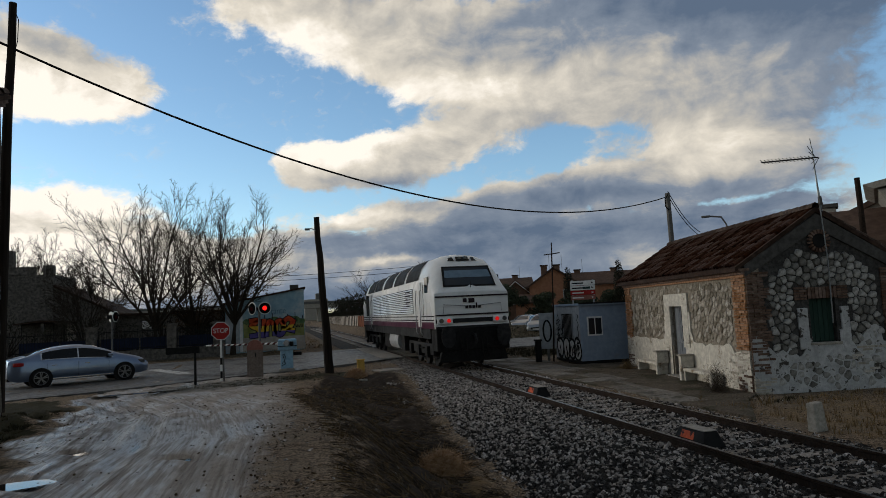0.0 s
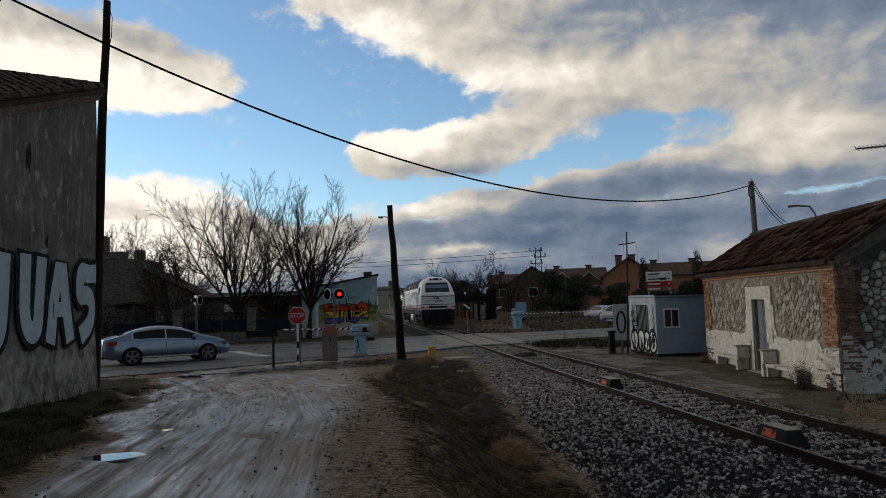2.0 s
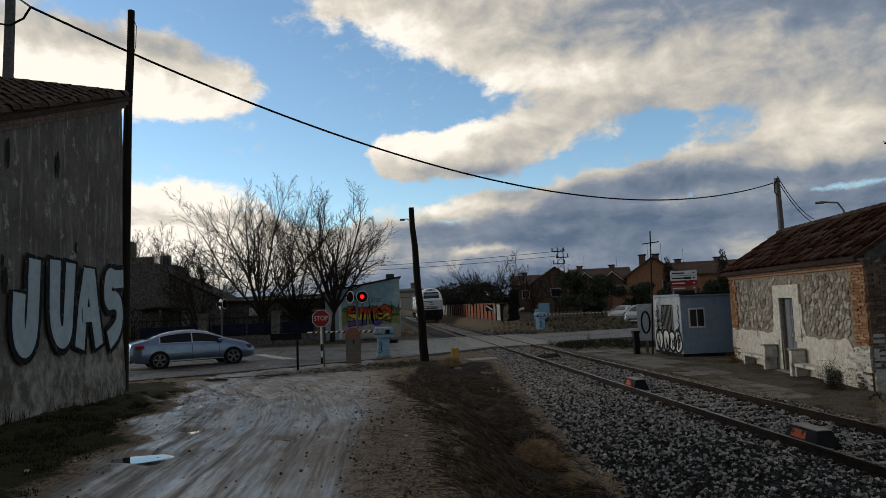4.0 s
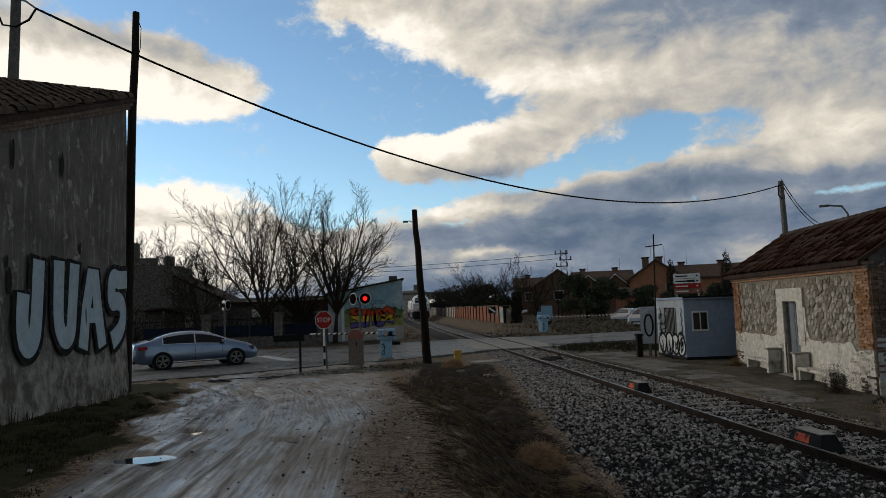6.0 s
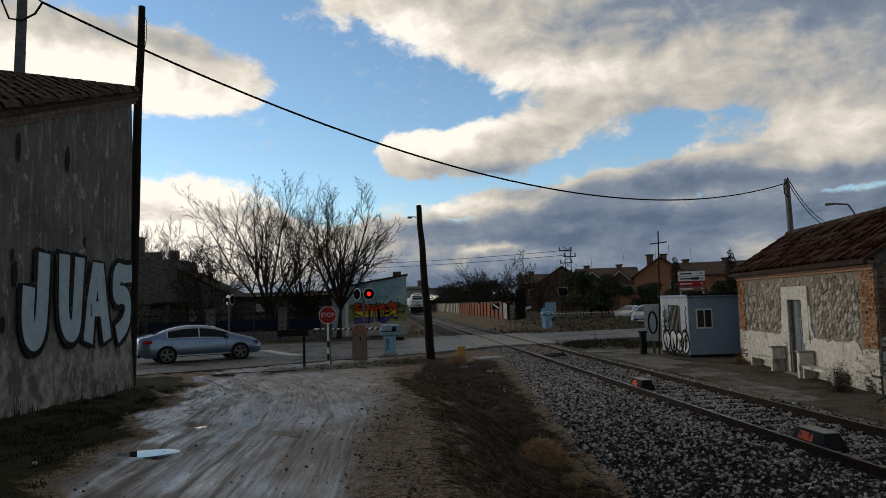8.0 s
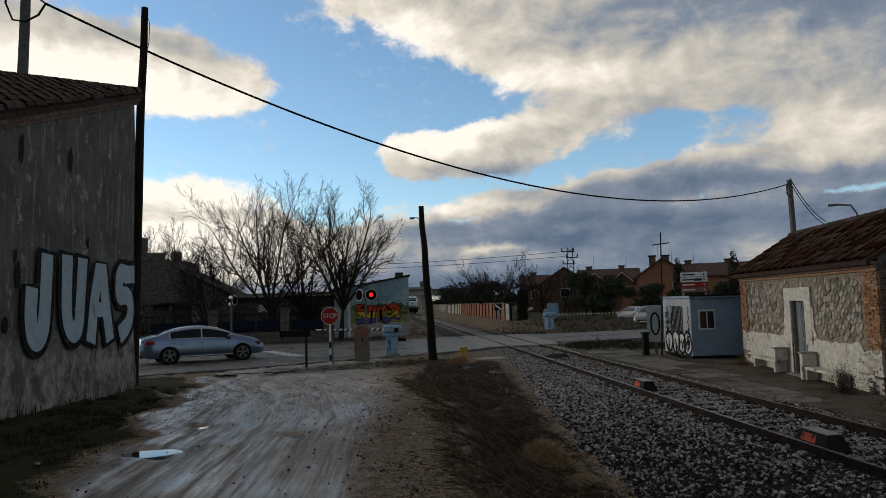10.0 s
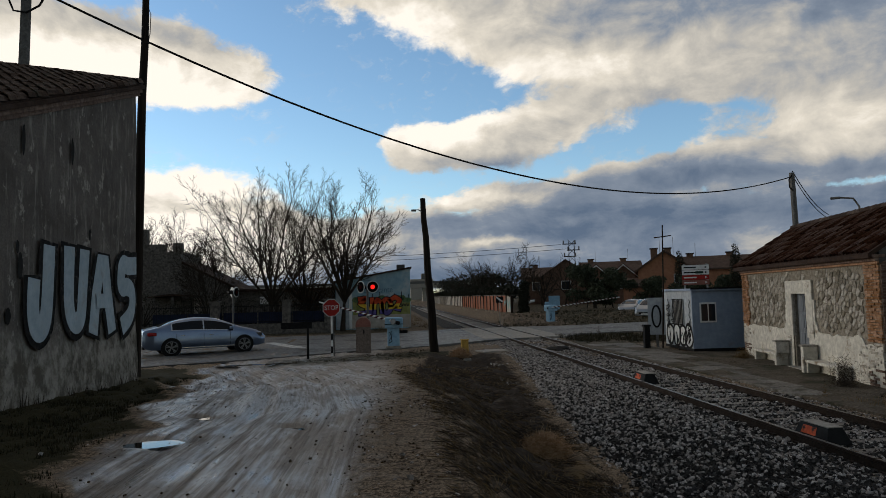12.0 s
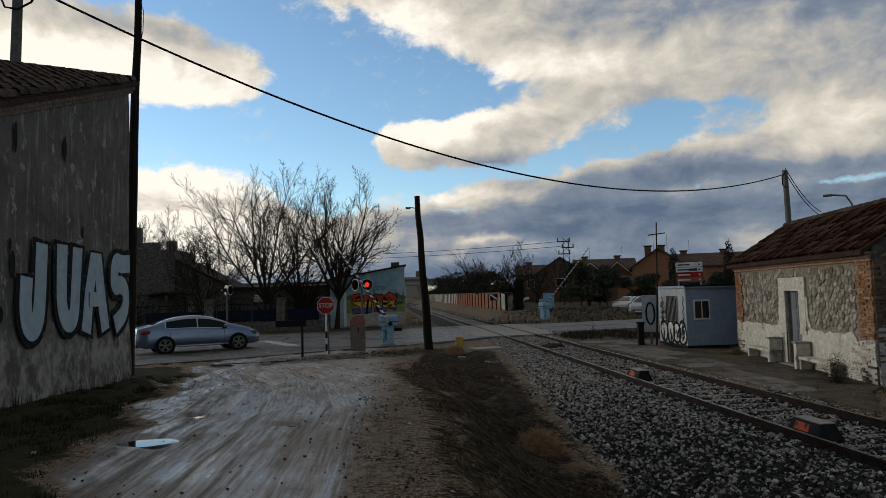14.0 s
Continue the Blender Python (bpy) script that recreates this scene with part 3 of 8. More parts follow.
POOLS = [(-3.17, 9.56, 0.34, 0.21), (-3.12, 11.8, 0.15, 0.12), (-1.4, 10.3, 0.13, 0.09)]


def build_ground():
    xs = np.concatenate([-np.geomspace(1500, 15, 26), np.arange(-14.5, -6.8, 0.2), np.arange(-6.8, 3.6, 0.085), np.arange(3.6, 15.6, 0.25), np.geomspace(16, 1500, 26)])
    ys = np.concatenate([-np.geomspace(600, 3, 14), np.arange(-2, 3, 0.8), np.arange(3, 20, 0.11), np.arange(20, 34, 0.2), np.arange(34.4, 110, 1.1), np.geomspace(111, 3000, 36)])
    gx, gy = np.meshgrid(xs, ys)
    z = ground_level(gx, gy)
    near = (np.abs(gx) < 16) & (gy > 2) & (gy < 40)
    relief = np.zeros_like(z)
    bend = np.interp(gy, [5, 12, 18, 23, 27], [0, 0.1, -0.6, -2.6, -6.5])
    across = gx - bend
    for i, j in zip(*np.nonzero(near)):
        x, y = gx[i, j], gy[i, j]
        relief[i, j] = 0.06 * noise.noise((x * 0.9, y * 0.55, 0)) + 0.045 * noise.noise((x * 2.4, y * 1.3, 4)) + 0.034 * noise.noise((x * 6.0, y * 4.0, 8)) + (0.05 * noise.noise((across[i, j] * 4.0, y * 0.22, 2)) if x < 1 else 0) + (0.10 * noise.noise((x * 1.9, y * 1.2, 6)) if -6 < x < -1.2 and 15.5 < y < 24.5 else 0)
    far_side = (gx > -3) & (gx < 12.5) & ((gx < 3.4) | (gx > 9.2)) & (gy > 46.5) & (gy < 110)
    for i, j in zip(*np.nonzero(far_side)):
        x, y = gx[i, j], gy[i, j]
        relief[i, j] = 0.22 * noise.noise((x * 0.8, y * 0.4, 0)) + 0.16 * noise.noise((x * 2.0, y * 0.9, 4))
    verge = verge_edge(gy) + 0.28 * np.sin(gy * 1.3) + 0.15 * np.sin(gy * 3.1)
    road = smoothstep(-0.2, 0.35, gx - verge) * (1 - smoothstep(-1.6, 1.0, gx - 0.5 * smoothstep(10, 14, gy))) * (gy < 34)
    ruts = sum(np.exp(-((gx - bend - c) / 0.16) ** 2) for c in (-0.65, -1.25, -2.3, -3.0))
    slope = smoothstep(0.0, 0.6, gx - bank_top(gy)) * (1 - smoothstep(-0.6, 0.1, gx - ballast_toe(gy))) * (gy < 26)
    z = z + relief * (0.5 + 2.0 * slope + 0.5 * (gx < -4) - 0.28 * road * (gy < 16)) - 0.075 * ruts * (gy < 27) * (gy > 3)
    for px, py, pa, pb in POOLS:
        hollow = np.exp(-(((gx - px) / (pa * 1.7)) ** 2 + ((gy - py) / (pb * 1.7)) ** 2) ** 2)
        z = z * (1 - hollow) + (road_level(py) - 0.115) * hollow
    verts = np.stack([gx, gy, z], -1).reshape(-1, 3)
    r, c = gx.shape
    k = np.arange(r * c).reshape(r, c)
    faces = np.stack([k[:-1, :-1], k[:-1, 1:], k[1:, 1:], k[1:, :-1]], -1).reshape(-1, 4)
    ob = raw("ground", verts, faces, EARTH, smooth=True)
    grass = np.maximum(smoothstep(0.25, -0.5, gx - verge) * (gy < 24) * 0.95,
                       0.75 * np.exp(-((gy - 26.2 - 0.35 * gx) / 2.2) ** 2) * (gx > -4.4) * (gx < 3))
    grass = np.maximum(grass, 0.6 * (gx > 8.4) * (gx < 16) * smoothstep(27, 30, gy) * (gy < 38))
    grass = np.maximum(grass, 0.62 * (gy > 44) * (np.abs(gx - TRACK_X) > 6))
    ochre = 0.5 * (gx > 8.6) * smoothstep(13, 11.5, gy) + 0.55 * np.exp(-((gx - ballast_toe(gy) + 0.45) / 0.5) ** 2) * smoothstep(14, 9.5, gy)
    litter = np.maximum(0.8 * slope, 0.5 * (gy > 45) * np.exp(-((gx - TRACK_X) / 8.5) ** 4))
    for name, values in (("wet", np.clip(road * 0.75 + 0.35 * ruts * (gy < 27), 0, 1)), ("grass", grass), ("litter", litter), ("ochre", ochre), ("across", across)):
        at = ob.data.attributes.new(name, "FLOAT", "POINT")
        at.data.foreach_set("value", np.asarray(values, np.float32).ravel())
    tagged(ob, "bare wet earth with ruts, winter grass and dead litter", "ground", kind="structure")


build_ground()


def pool_of_water(x, y, z, a, b, turn=0.0):
    bm = bmesh.new()
    ring = []
    for k in range(40):
        q = 2 * math.pi * k / 40
        w = 1 + 0.22 * noise.noise((x + math.cos(q) * 1.4, y + math.sin(q) * 1.4, 2))
        p = Vector((a * w * math.cos(q), b * w * math.sin(q), 0))
        p.rotate(Euler((0, 0, turn)))
        ring.append(bm.verts.new((x + p.x, y + p.y, z)))
    bm.faces.new(ring)
    ob = part("puddle", bm, WATER)
    tagged(ob, "small rain puddle lying in the muddy track", "puddle", "puddles on the track")


for px, py, pa, pb in POOLS:
    pool_of_water(px, py, float(road_level(py)) - 0.062, pa * 1.12, pb * 1.12, 0.1)
pool_of_water(-4.6, 24.3, -0.045, 1.5, 0.22, 0.12)


# ---- road over the line ----
def build_road():
    near = [(-60, 8), (-30, 16.5), (-16, 22), (-9, 24.6), (-6.8, 25.6), (-4, 27.2), (-2, 28.6), (1.2, 30.1), (3.9, 32.3), (5.4, 33.5), (9.0, 34.4), (10.2, 36.1), (14.6, 37), (24, 39.5), (60, 51), (160, 84)]
    far = [(160, 98), (60, 62), (30, 51.5), (18.6, 47.4), (11.6, 45.2), (8.8, 45.6), (5.0, 45.2), (1.8, 44.2), (-3, 42.3), (-7.5, 41.9), (-13.6, 39), (-30, 32), (-60, 21)]
    bm = bmesh.new()
    ring = [bm.verts.new((x, y, -0.03)) for x, y in near + far]
    face = bm.faces.new(ring)
    ext = bmesh.ops.extrude_face_region(bm, geom=[face])
    for v in ext["geom"]:
        if isinstance(v, bmesh.types.BMVert):
            v.co.z = -0.25
    bmesh.ops.recalc_face_normals(bm, faces=bm.faces[:])
    bmesh.ops.triangulate(bm, faces=[fa for fa in bm.faces if len(fa.verts) > 4])
    road = part("road", bm, ASPHALT)
    tagged(road, "worn grey asphalt road crossing the railway line", "road", kind="structure")
    bm = bmesh.new()
    for quad in (((-6.5, 36.3), (-5.95, 36.45), (-3.75, 31.9), (-4.3, 31.6)),):
        bm.faces.new([bm.verts.new((x, y, -0.024)) for x, y in quad[::-1]])
    for i in range(7):
        x, y = 12 + i * 4.2, 41.2 + i * 1.25
        bm.faces.new([bm.verts.new(p) for p in ((x, y, -0.024), (x + 2, y + 0.6, -0.024), (x + 2, y + 0.72, -0.024), (x, y + 0.12, -0.024))])
    line = part("road_marking", bm, LINE, road)
    line.data.name = "road_marking"
    # concrete panels between and beside the rails
    for x0, x1 in ((4.75, 5.9), (6.12, 6.82), (6.86, 7.58), (7.82, 8.95)):
        for i in range(6):
            y0 = 33.9 + i * 1.9 + (0.25 if x0 > 7.7 else 0)
            part("crossing_panel", box(x0, x1, y0, y0 + 1.87, -0.2, -0.012, 0.012), CONCRETE, road)


build_road()


# ---- railway ----
def ballast_level(x, y):
    toe = ballast_toe(y)
    left = ditch_level(y) - 0.06 + (-0.13 - ditch_level(y) + 0.06) * np.clip((x - toe) / (5.15 - toe), 0, 1) ** 0.85
    z = np.where(x < 5.15, left, -0.15)
    z = np.where((x > 6.1) & (x < 7.6), -0.165, z)
    return np.where(x > 8.25, -0.15 - 0.12 * (x - 8.25), z)


STONE_SIDES = np.array([(0, 2, 3), (0, 3, 1), (4, 5, 7), (4, 7, 6), (0, 1, 5), (0, 5, 4), (2, 6, 7), (2, 7, 3), (0, 4, 6), (0, 6, 2), (1, 3, 7), (1, 7, 5)])
STONE_CORNERS = np.array([(i & 1, i >> 1 & 1, i >> 2) for i in range(8)]) * 2.0 - 1.0


def broken_stones(x, y, z, size, rng, flat=1.0):
    """Angular broken stones, each with eight uneven corners, turned at random."""
    n = len(x)
    shape = STONE_CORNERS[None] * (0.42 + 0.55 * rng.random((n, 8, 3)))
    shape = shape * (size[:, None] * (0.65 + 0.75 * rng.random((n, 3))))[:, None, :]
    q = rng.standard_normal((n, 4))
    q /= np.linalg.norm(q, axis=1, keepdims=True)
    w, a, b, c = q.T
    rot = np.stack([1 - 2 * (b * b + c * c), 2 * (a * b - c * w), 2 * (a * c + b * w), 2 * (a * b + c * w), 1 - 2 * (a * a + c * c), 2 * (b * c - a * w),
                    2 * (a * c - b * w), 2 * (b * c + a * w), 1 - 2 * (a * a + b * b)], -1).reshape(n, 3, 3)
    shape = np.einsum("nij,nkj->nki", rot, shape) * np.array([1, 1, flat])
    return shape + np.stack([x, y, z], -1)[:, None, :]


def stone_faces(n):
    return (STONE_SIDES[None] + 8 * np.arange(n)[:, None, None]).reshape(-1, 3)


def build_track():
    track = thing("railway_track")
    tagged(track, "single straight railway track on dark stone ballast", "railway track", kind="structure")
    for y0, y1 in ((-30, 33.6), (45.3, 420)):
        ys = np.arange(y0, y1 + 0.01, 0.4) if y1 < 100 else np.arange(y0, y1, 4)
        cols = []
        for y in ys:
            toe = float(ballast_toe(y)) if y < 40 else 4.4
            xs = np.array([toe - 0.3, toe, (toe + 5.15) / 2, 5.15, 5.9, 6.3, 7.4, 7.8, 8.25, 8.9])
            yy = min(y, 33.0)
            cols.append(np.stack([xs + line_x(y), np.full(10, y), ballast_level(xs, yy) - (0.0 if y < 40 else 0.03)], -1))
        v = np.array(cols)
        k = np.arange(v.shape[0] * 10).reshape(-1, 10)
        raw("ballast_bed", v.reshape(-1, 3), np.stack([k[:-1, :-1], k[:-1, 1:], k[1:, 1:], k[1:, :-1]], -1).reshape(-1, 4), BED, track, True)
    # stones
    rng = np.random.default_rng(7)
    count = 155000
    y = 3.5 + 30.2 * rng.random(count) ** 1.35
    x = 2.75 + 6.0 * rng.random(count)
    toe = ballast_toe(y)
    edge = toe - 0.12 + 0.36 * rng.standard_normal(count)
    keep = (x > edge) & ~((np.abs(x - RAIL_L) < 0.075) | (np.abs(x - RAIL_R) < 0.075)) & ((x < 8.35) | (rng.random(count) < 0.35))
    tie = (np.mod(y, 0.6) < 0.24) & (x > 5.6) & (x < 8.1)
    keep &= ~(tie & (rng.random(count) < np.where(y > 13, 0.97, 0.88)))
    x, y = x[keep], y[keep]
    n = len(x)
    size = (0.0165 + 0.019 * rng.random(n)) * np.where(y > 18, 1.2, 1.0)
    shape = broken_stones(x, y, ballast_level(x, y) + 0.004 + 0.022 * rng.random(n), size, rng)
    # pale stones sit a little higher; the rest take the painted gap shade
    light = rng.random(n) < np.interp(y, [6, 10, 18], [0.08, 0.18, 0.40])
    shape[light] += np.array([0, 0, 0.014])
    for chosen, mat, words in ((light, BALLAST, "loose pale broken ballast stones"), (~light, BALLAST_DARK, "near-black ballast stones painting the shade between the pale ones")):
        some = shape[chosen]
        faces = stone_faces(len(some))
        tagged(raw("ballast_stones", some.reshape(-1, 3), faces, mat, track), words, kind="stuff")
    # rails
    half = [(0.035, 0.0), (0.036, -0.03), (0.009, -0.045), (0.009, -0.13), (0.07, -0.15), (0.07, -0.165)]
    outline = half + [(-a, b) for a, b in half[::-1]]
    for x0 in (RAIL_L, RAIL_R):
        rail = part("rail", prism([(x0 + a, b) for a, b in outline], -30, 145), RUST, track, "rust-brown steel rail")
        part("rail_head", box(x0 - 0.03, x0 + 0.03, -30, 145, -0.002, 0.003), RAILTOP, rail, "bright worn running surface")
        ys = np.arange(145, 421, 5.0)
        for name, form, mat, holder in (("rail_length", outline, RUST, rail), ("rail_head", [(0.03, -0.002), (0.03, 0.003), (-0.03, 0.003), (-0.03, -0.002)], RAILTOP, rail)):
            n = len(form)
            v = np.array([[(x0 + a + float(line_x(y)), y, b) for a, b in form] for y in ys]).reshape(-1, 3)
            faces = [(i * n + k, i * n + (k + 1) % n, (i + 1) * n + (k + 1) % n, (i + 1) * n + k) for i in range(len(ys) - 1) for k in range(n)]
            raw(name, v, np.array(faces), mat, holder)
    bm = box(5.55, 8.15, -0.12, 0.12, -0.27, -0.135, 0.02)
    first = part("sleeper", bm, SLEEPER, track)
    clip = part("rail_clip", box(-0.11, -0.05, -0.05, 0.05, -0.14, -0.105, 0.008), RUST, first)
    clip.location.x = RAIL_L
    for dx in (RAIL_L + 0.16, RAIL_R, RAIL_R + 0.16):
        c = clip.copy()
        scene.collection.objects.link(c)
        c.location.x = dx
    for i in range(1, 56):
        y = i * 0.6
        s = first.copy()
        scene.collection.objects.link(s)
        s.location.y = y + 0.12
        if i < 34:
            for child in list(first.children):
                c = child.copy()
                scene.collection.objects.link(c)
                c.parent = s
    for i in range(160):
        s = first.copy()
        scene.collection.objects.link(s)
        s.location.y = 46 + i * 0.6


build_track()

# paved strip and apron before the keeper's house
bm = bmesh.new()
ring = [(8.35, 11), (8.35, 16), (8.15, 22), (8.0, 27), (8.4, 31), (10.3, 30.5), (10.6, 24), (13, 23), (12.4, 20), (11, 14.2), (9.8, 13.1)]
fa = bm.faces.new([bm.verts.new((x, y, -0.055)) for x, y in ring][::1])
ext = bmesh.ops.extrude_face_region(bm, geom=[fa])
for v in ext["geom"]:
    if isinstance(v, bmesh.types.BMVert):
        v.co.z = -0.25
bmesh.ops.recalc_face_normals(bm, faces=bm.faces[:])
bmesh.ops.triangulate(bm, faces=[g for g in bm.faces if len(g.verts) > 4])
tagged(part("pavement", bm, PLATFORM), "trodden gravel apron beside the railway line", "pavement", kind="structure")


SLAB = material("worn_slab", (0.10, 0.09, 0.078), (0.235, 0.215, 0.19), 16, (0.6, 0.85), 0.5, stain=(0.055, 0.050, 0.036), stain_at=(0.50, 0.62), stain_scale=1.6, vary=0.2)
rng = random.Random(12)
apron = bpy.data.objects["pavement"]
y = 13.4
while y < 28.0:
    step = rng.uniform(0.9, 1.5)
    edge = float(np.interp(y, [13.4, 16, 19, 23, 28], [9.0, 9.35, 9.75, 10.1, 10.1]))
    mid = 8.36 + (edge - 8.36) * rng.uniform(0.42, 0.58)
    for x0, x1 in ((8.34, mid), (mid + 0.02, edge + rng.uniform(-0.2, 0.12))):
        if rng.random() > 0.10:
            slab = part("paving_slab", box(x0, x1, y + 0.012, y + step - 0.012, -0.2, -0.040 + rng.uniform(-0.008, 0.008), 0.014), SLAB, apron)
    y += step

# ---- roofs, bricks and stones ----
def tile_mesh(w=0.205, l=0.42, sides=5):
    """One curved clay tile, bulging up, its length along y."""
    bm = bmesh.new()
    rows = []
    for y, s in ((0, 1.0), (l, 0.86)):
        for lift in (0.0, 0.018):
            row = []
            for k in range(sides + 1):
                q = math.pi * k / sides
                r = w * 0.5 * s
                row.append(bm.verts.new((-math.cos(q) * r, y, math.sin(q) * (r * 1.25) + lift)))
            rows.append(row)
    lo0, hi0, lo1, hi1 = rows
    for k in range(sides):
        bm.faces.new((hi0[k], hi0[k + 1], hi1[k + 1], hi1[k]))
        bm.faces.new((lo0[k + 1], lo0[k], hi0[k], hi0[k + 1])[::-1])
    return bm


def tiles_joined(name, spots, mat, parent, sides=4):
    """Many tiles in one mesh; spots are poses."""
    bm = tile_mesh(sides=sides)
    bm.verts.ensure_lookup_table()
    bm.verts.index_update()
    base = np.array([v.co[:] for v in bm.verts])
    quads = np.array([[v.index for v in fa.verts] for fa in bm.faces])
    bm.free()
    vs, fs = [], []
    for i, m in enumerate(spots):
        a = np.array(m)
        vs.append(base @ a[:3, :3].T + a[:3, 3])
        fs.append(quads + i * len(base))
    return raw(name, np.concatenate(vs), np.concatenate(fs), mat, parent)


def bricks_joined(name, x0, x1, z0, z1, mat, parent, m, length=0.26, course=0.062, rng=random.Random(3), toothed=0.0, proud=0.02, missing=0.0):
    """Brick courses on a wall face in x and z, facing -y, as one mesh of separate bricks."""
    vs, fs = [], []
    z = z0
    row = 0
    while z < z1 - course * 0.5:
        x = x0 - (length / 2 if row % 2 else 0)
        end = x1 + (toothed if (row // 4) % 2 else 0)
        while x < end - 0.03:
            a, b = max(x, x0) + 0.006, min(x + length, end) - 0.006
            if b - a > 0.03 and rng.random() >= missing:
                d = proud * rng.uniform(0.5, 1.2)
                t = rng.uniform(-0.004, 0.004)
                n = len(vs)
                for yy in (0.03, -d):
                    vs += [(a, yy, z + 0.006 + t), (b, yy, z + 0.006 - t), (b, yy, z + course - 0.006 - t), (a, yy, z + course - 0.006 + t)]
                fs += [(n + 4, n + 5, n + 6, n + 7), (n, n + 1, n + 5, n + 4), (n + 1, n + 2, n + 6, n + 5), (n + 2, n + 3, n + 7, n + 6), (n + 3, n, n + 4, n + 7)]
            x += length
        z += course
        row += 1
    v = np.array(vs) @ np.array(m)[:3, :3].T + np.array(m)[:3, 3]
    return raw(name, v, fs, mat, parent)


def lay_stones(parent, m, mat, inside, x0, x1, z0, z1, seed, step=0.175, rise=1.0):
    """Rubble masonry: each stone is the ground nearer to its own centre than to any other, with a mortar gap, set proud of the face."""
    rng = random.Random(seed)
    pts = []
    for _ in range(5200):
        p = Vector((rng.uniform(x0 - 0.2, x1 + 0.2), rng.uniform(z0 - 0.2, z1 + 0.2)))
        gap = step * rng.uniform(0.62, 1.05)
        if all((p - q).length > gap for q in pts):
            pts.append(p)
    for p in pts:
        if not inside(p.x, p.y):
            continue
        cell = [Vector((p.x + dx, p.y + dz)) for dx, dz in ((-step, -step), (step, -step), (step, step), (-step, step))]
        for q in pts:
            if q is p or (q - p).length > step * 2.6:
                continue
            mid, n = (p + q) / 2, (q - p).normalized()
            mid = mid - n * 0.007
            out = []
            for i, a in enumerate(cell):
                b = cell[(i + 1) % len(cell)]
                da, db = (a - mid).dot(n), (b - mid).dot(n)
                if da <= 0:
                    out.append(a)
                if da * db < 0:
                    out.append(a + (b - a) * (da / (da - db)))
            cell = out
            if len(cell) < 3:
                break
        if len(cell) < 3:
            continue
        cell = [v for i, a in enumerate(cell) for v in (a * 0.83 + cell[(i + 1) % len(cell)] * 0.17, a * 0.17 + cell[(i + 1) % len(cell)] * 0.83)]
        c = sum(cell, Vector((0, 0))) / len(cell)
        depth = rng.uniform(0.018, 0.05) * rise
        bm = bmesh.new()
        rings = []
        for k, y in ((1.0, 0.02), (0.97, -depth * 0.55), (0.84, -depth)):
            rings.append([bm.verts.new((c.x + (v.x - c.x) * k, y + (rng.uniform(-0.007, 0.007) if y < 0 else 0), c.y + (v.y - c.y) * k)) for v in cell])
        for lo, hi in zip(rings, rings[1:]):
            for i in range(len(cell)):
                j = (i + 1) % len(cell)
                bm.faces.new((lo[i], lo[j], hi[j], hi[i]))
        bm.faces.new(rings[-1])
        bmesh.ops.recalc_face_normals(bm, faces=bm.faces[:])
        for v in bm.verts:
            v.co -= Vector((c.x, 0, c.y))
        ob = part("stone", bm, mat, parent)
        ob.matrix_basis = m @ Matrix.Translation((c.x, 0, c.y))


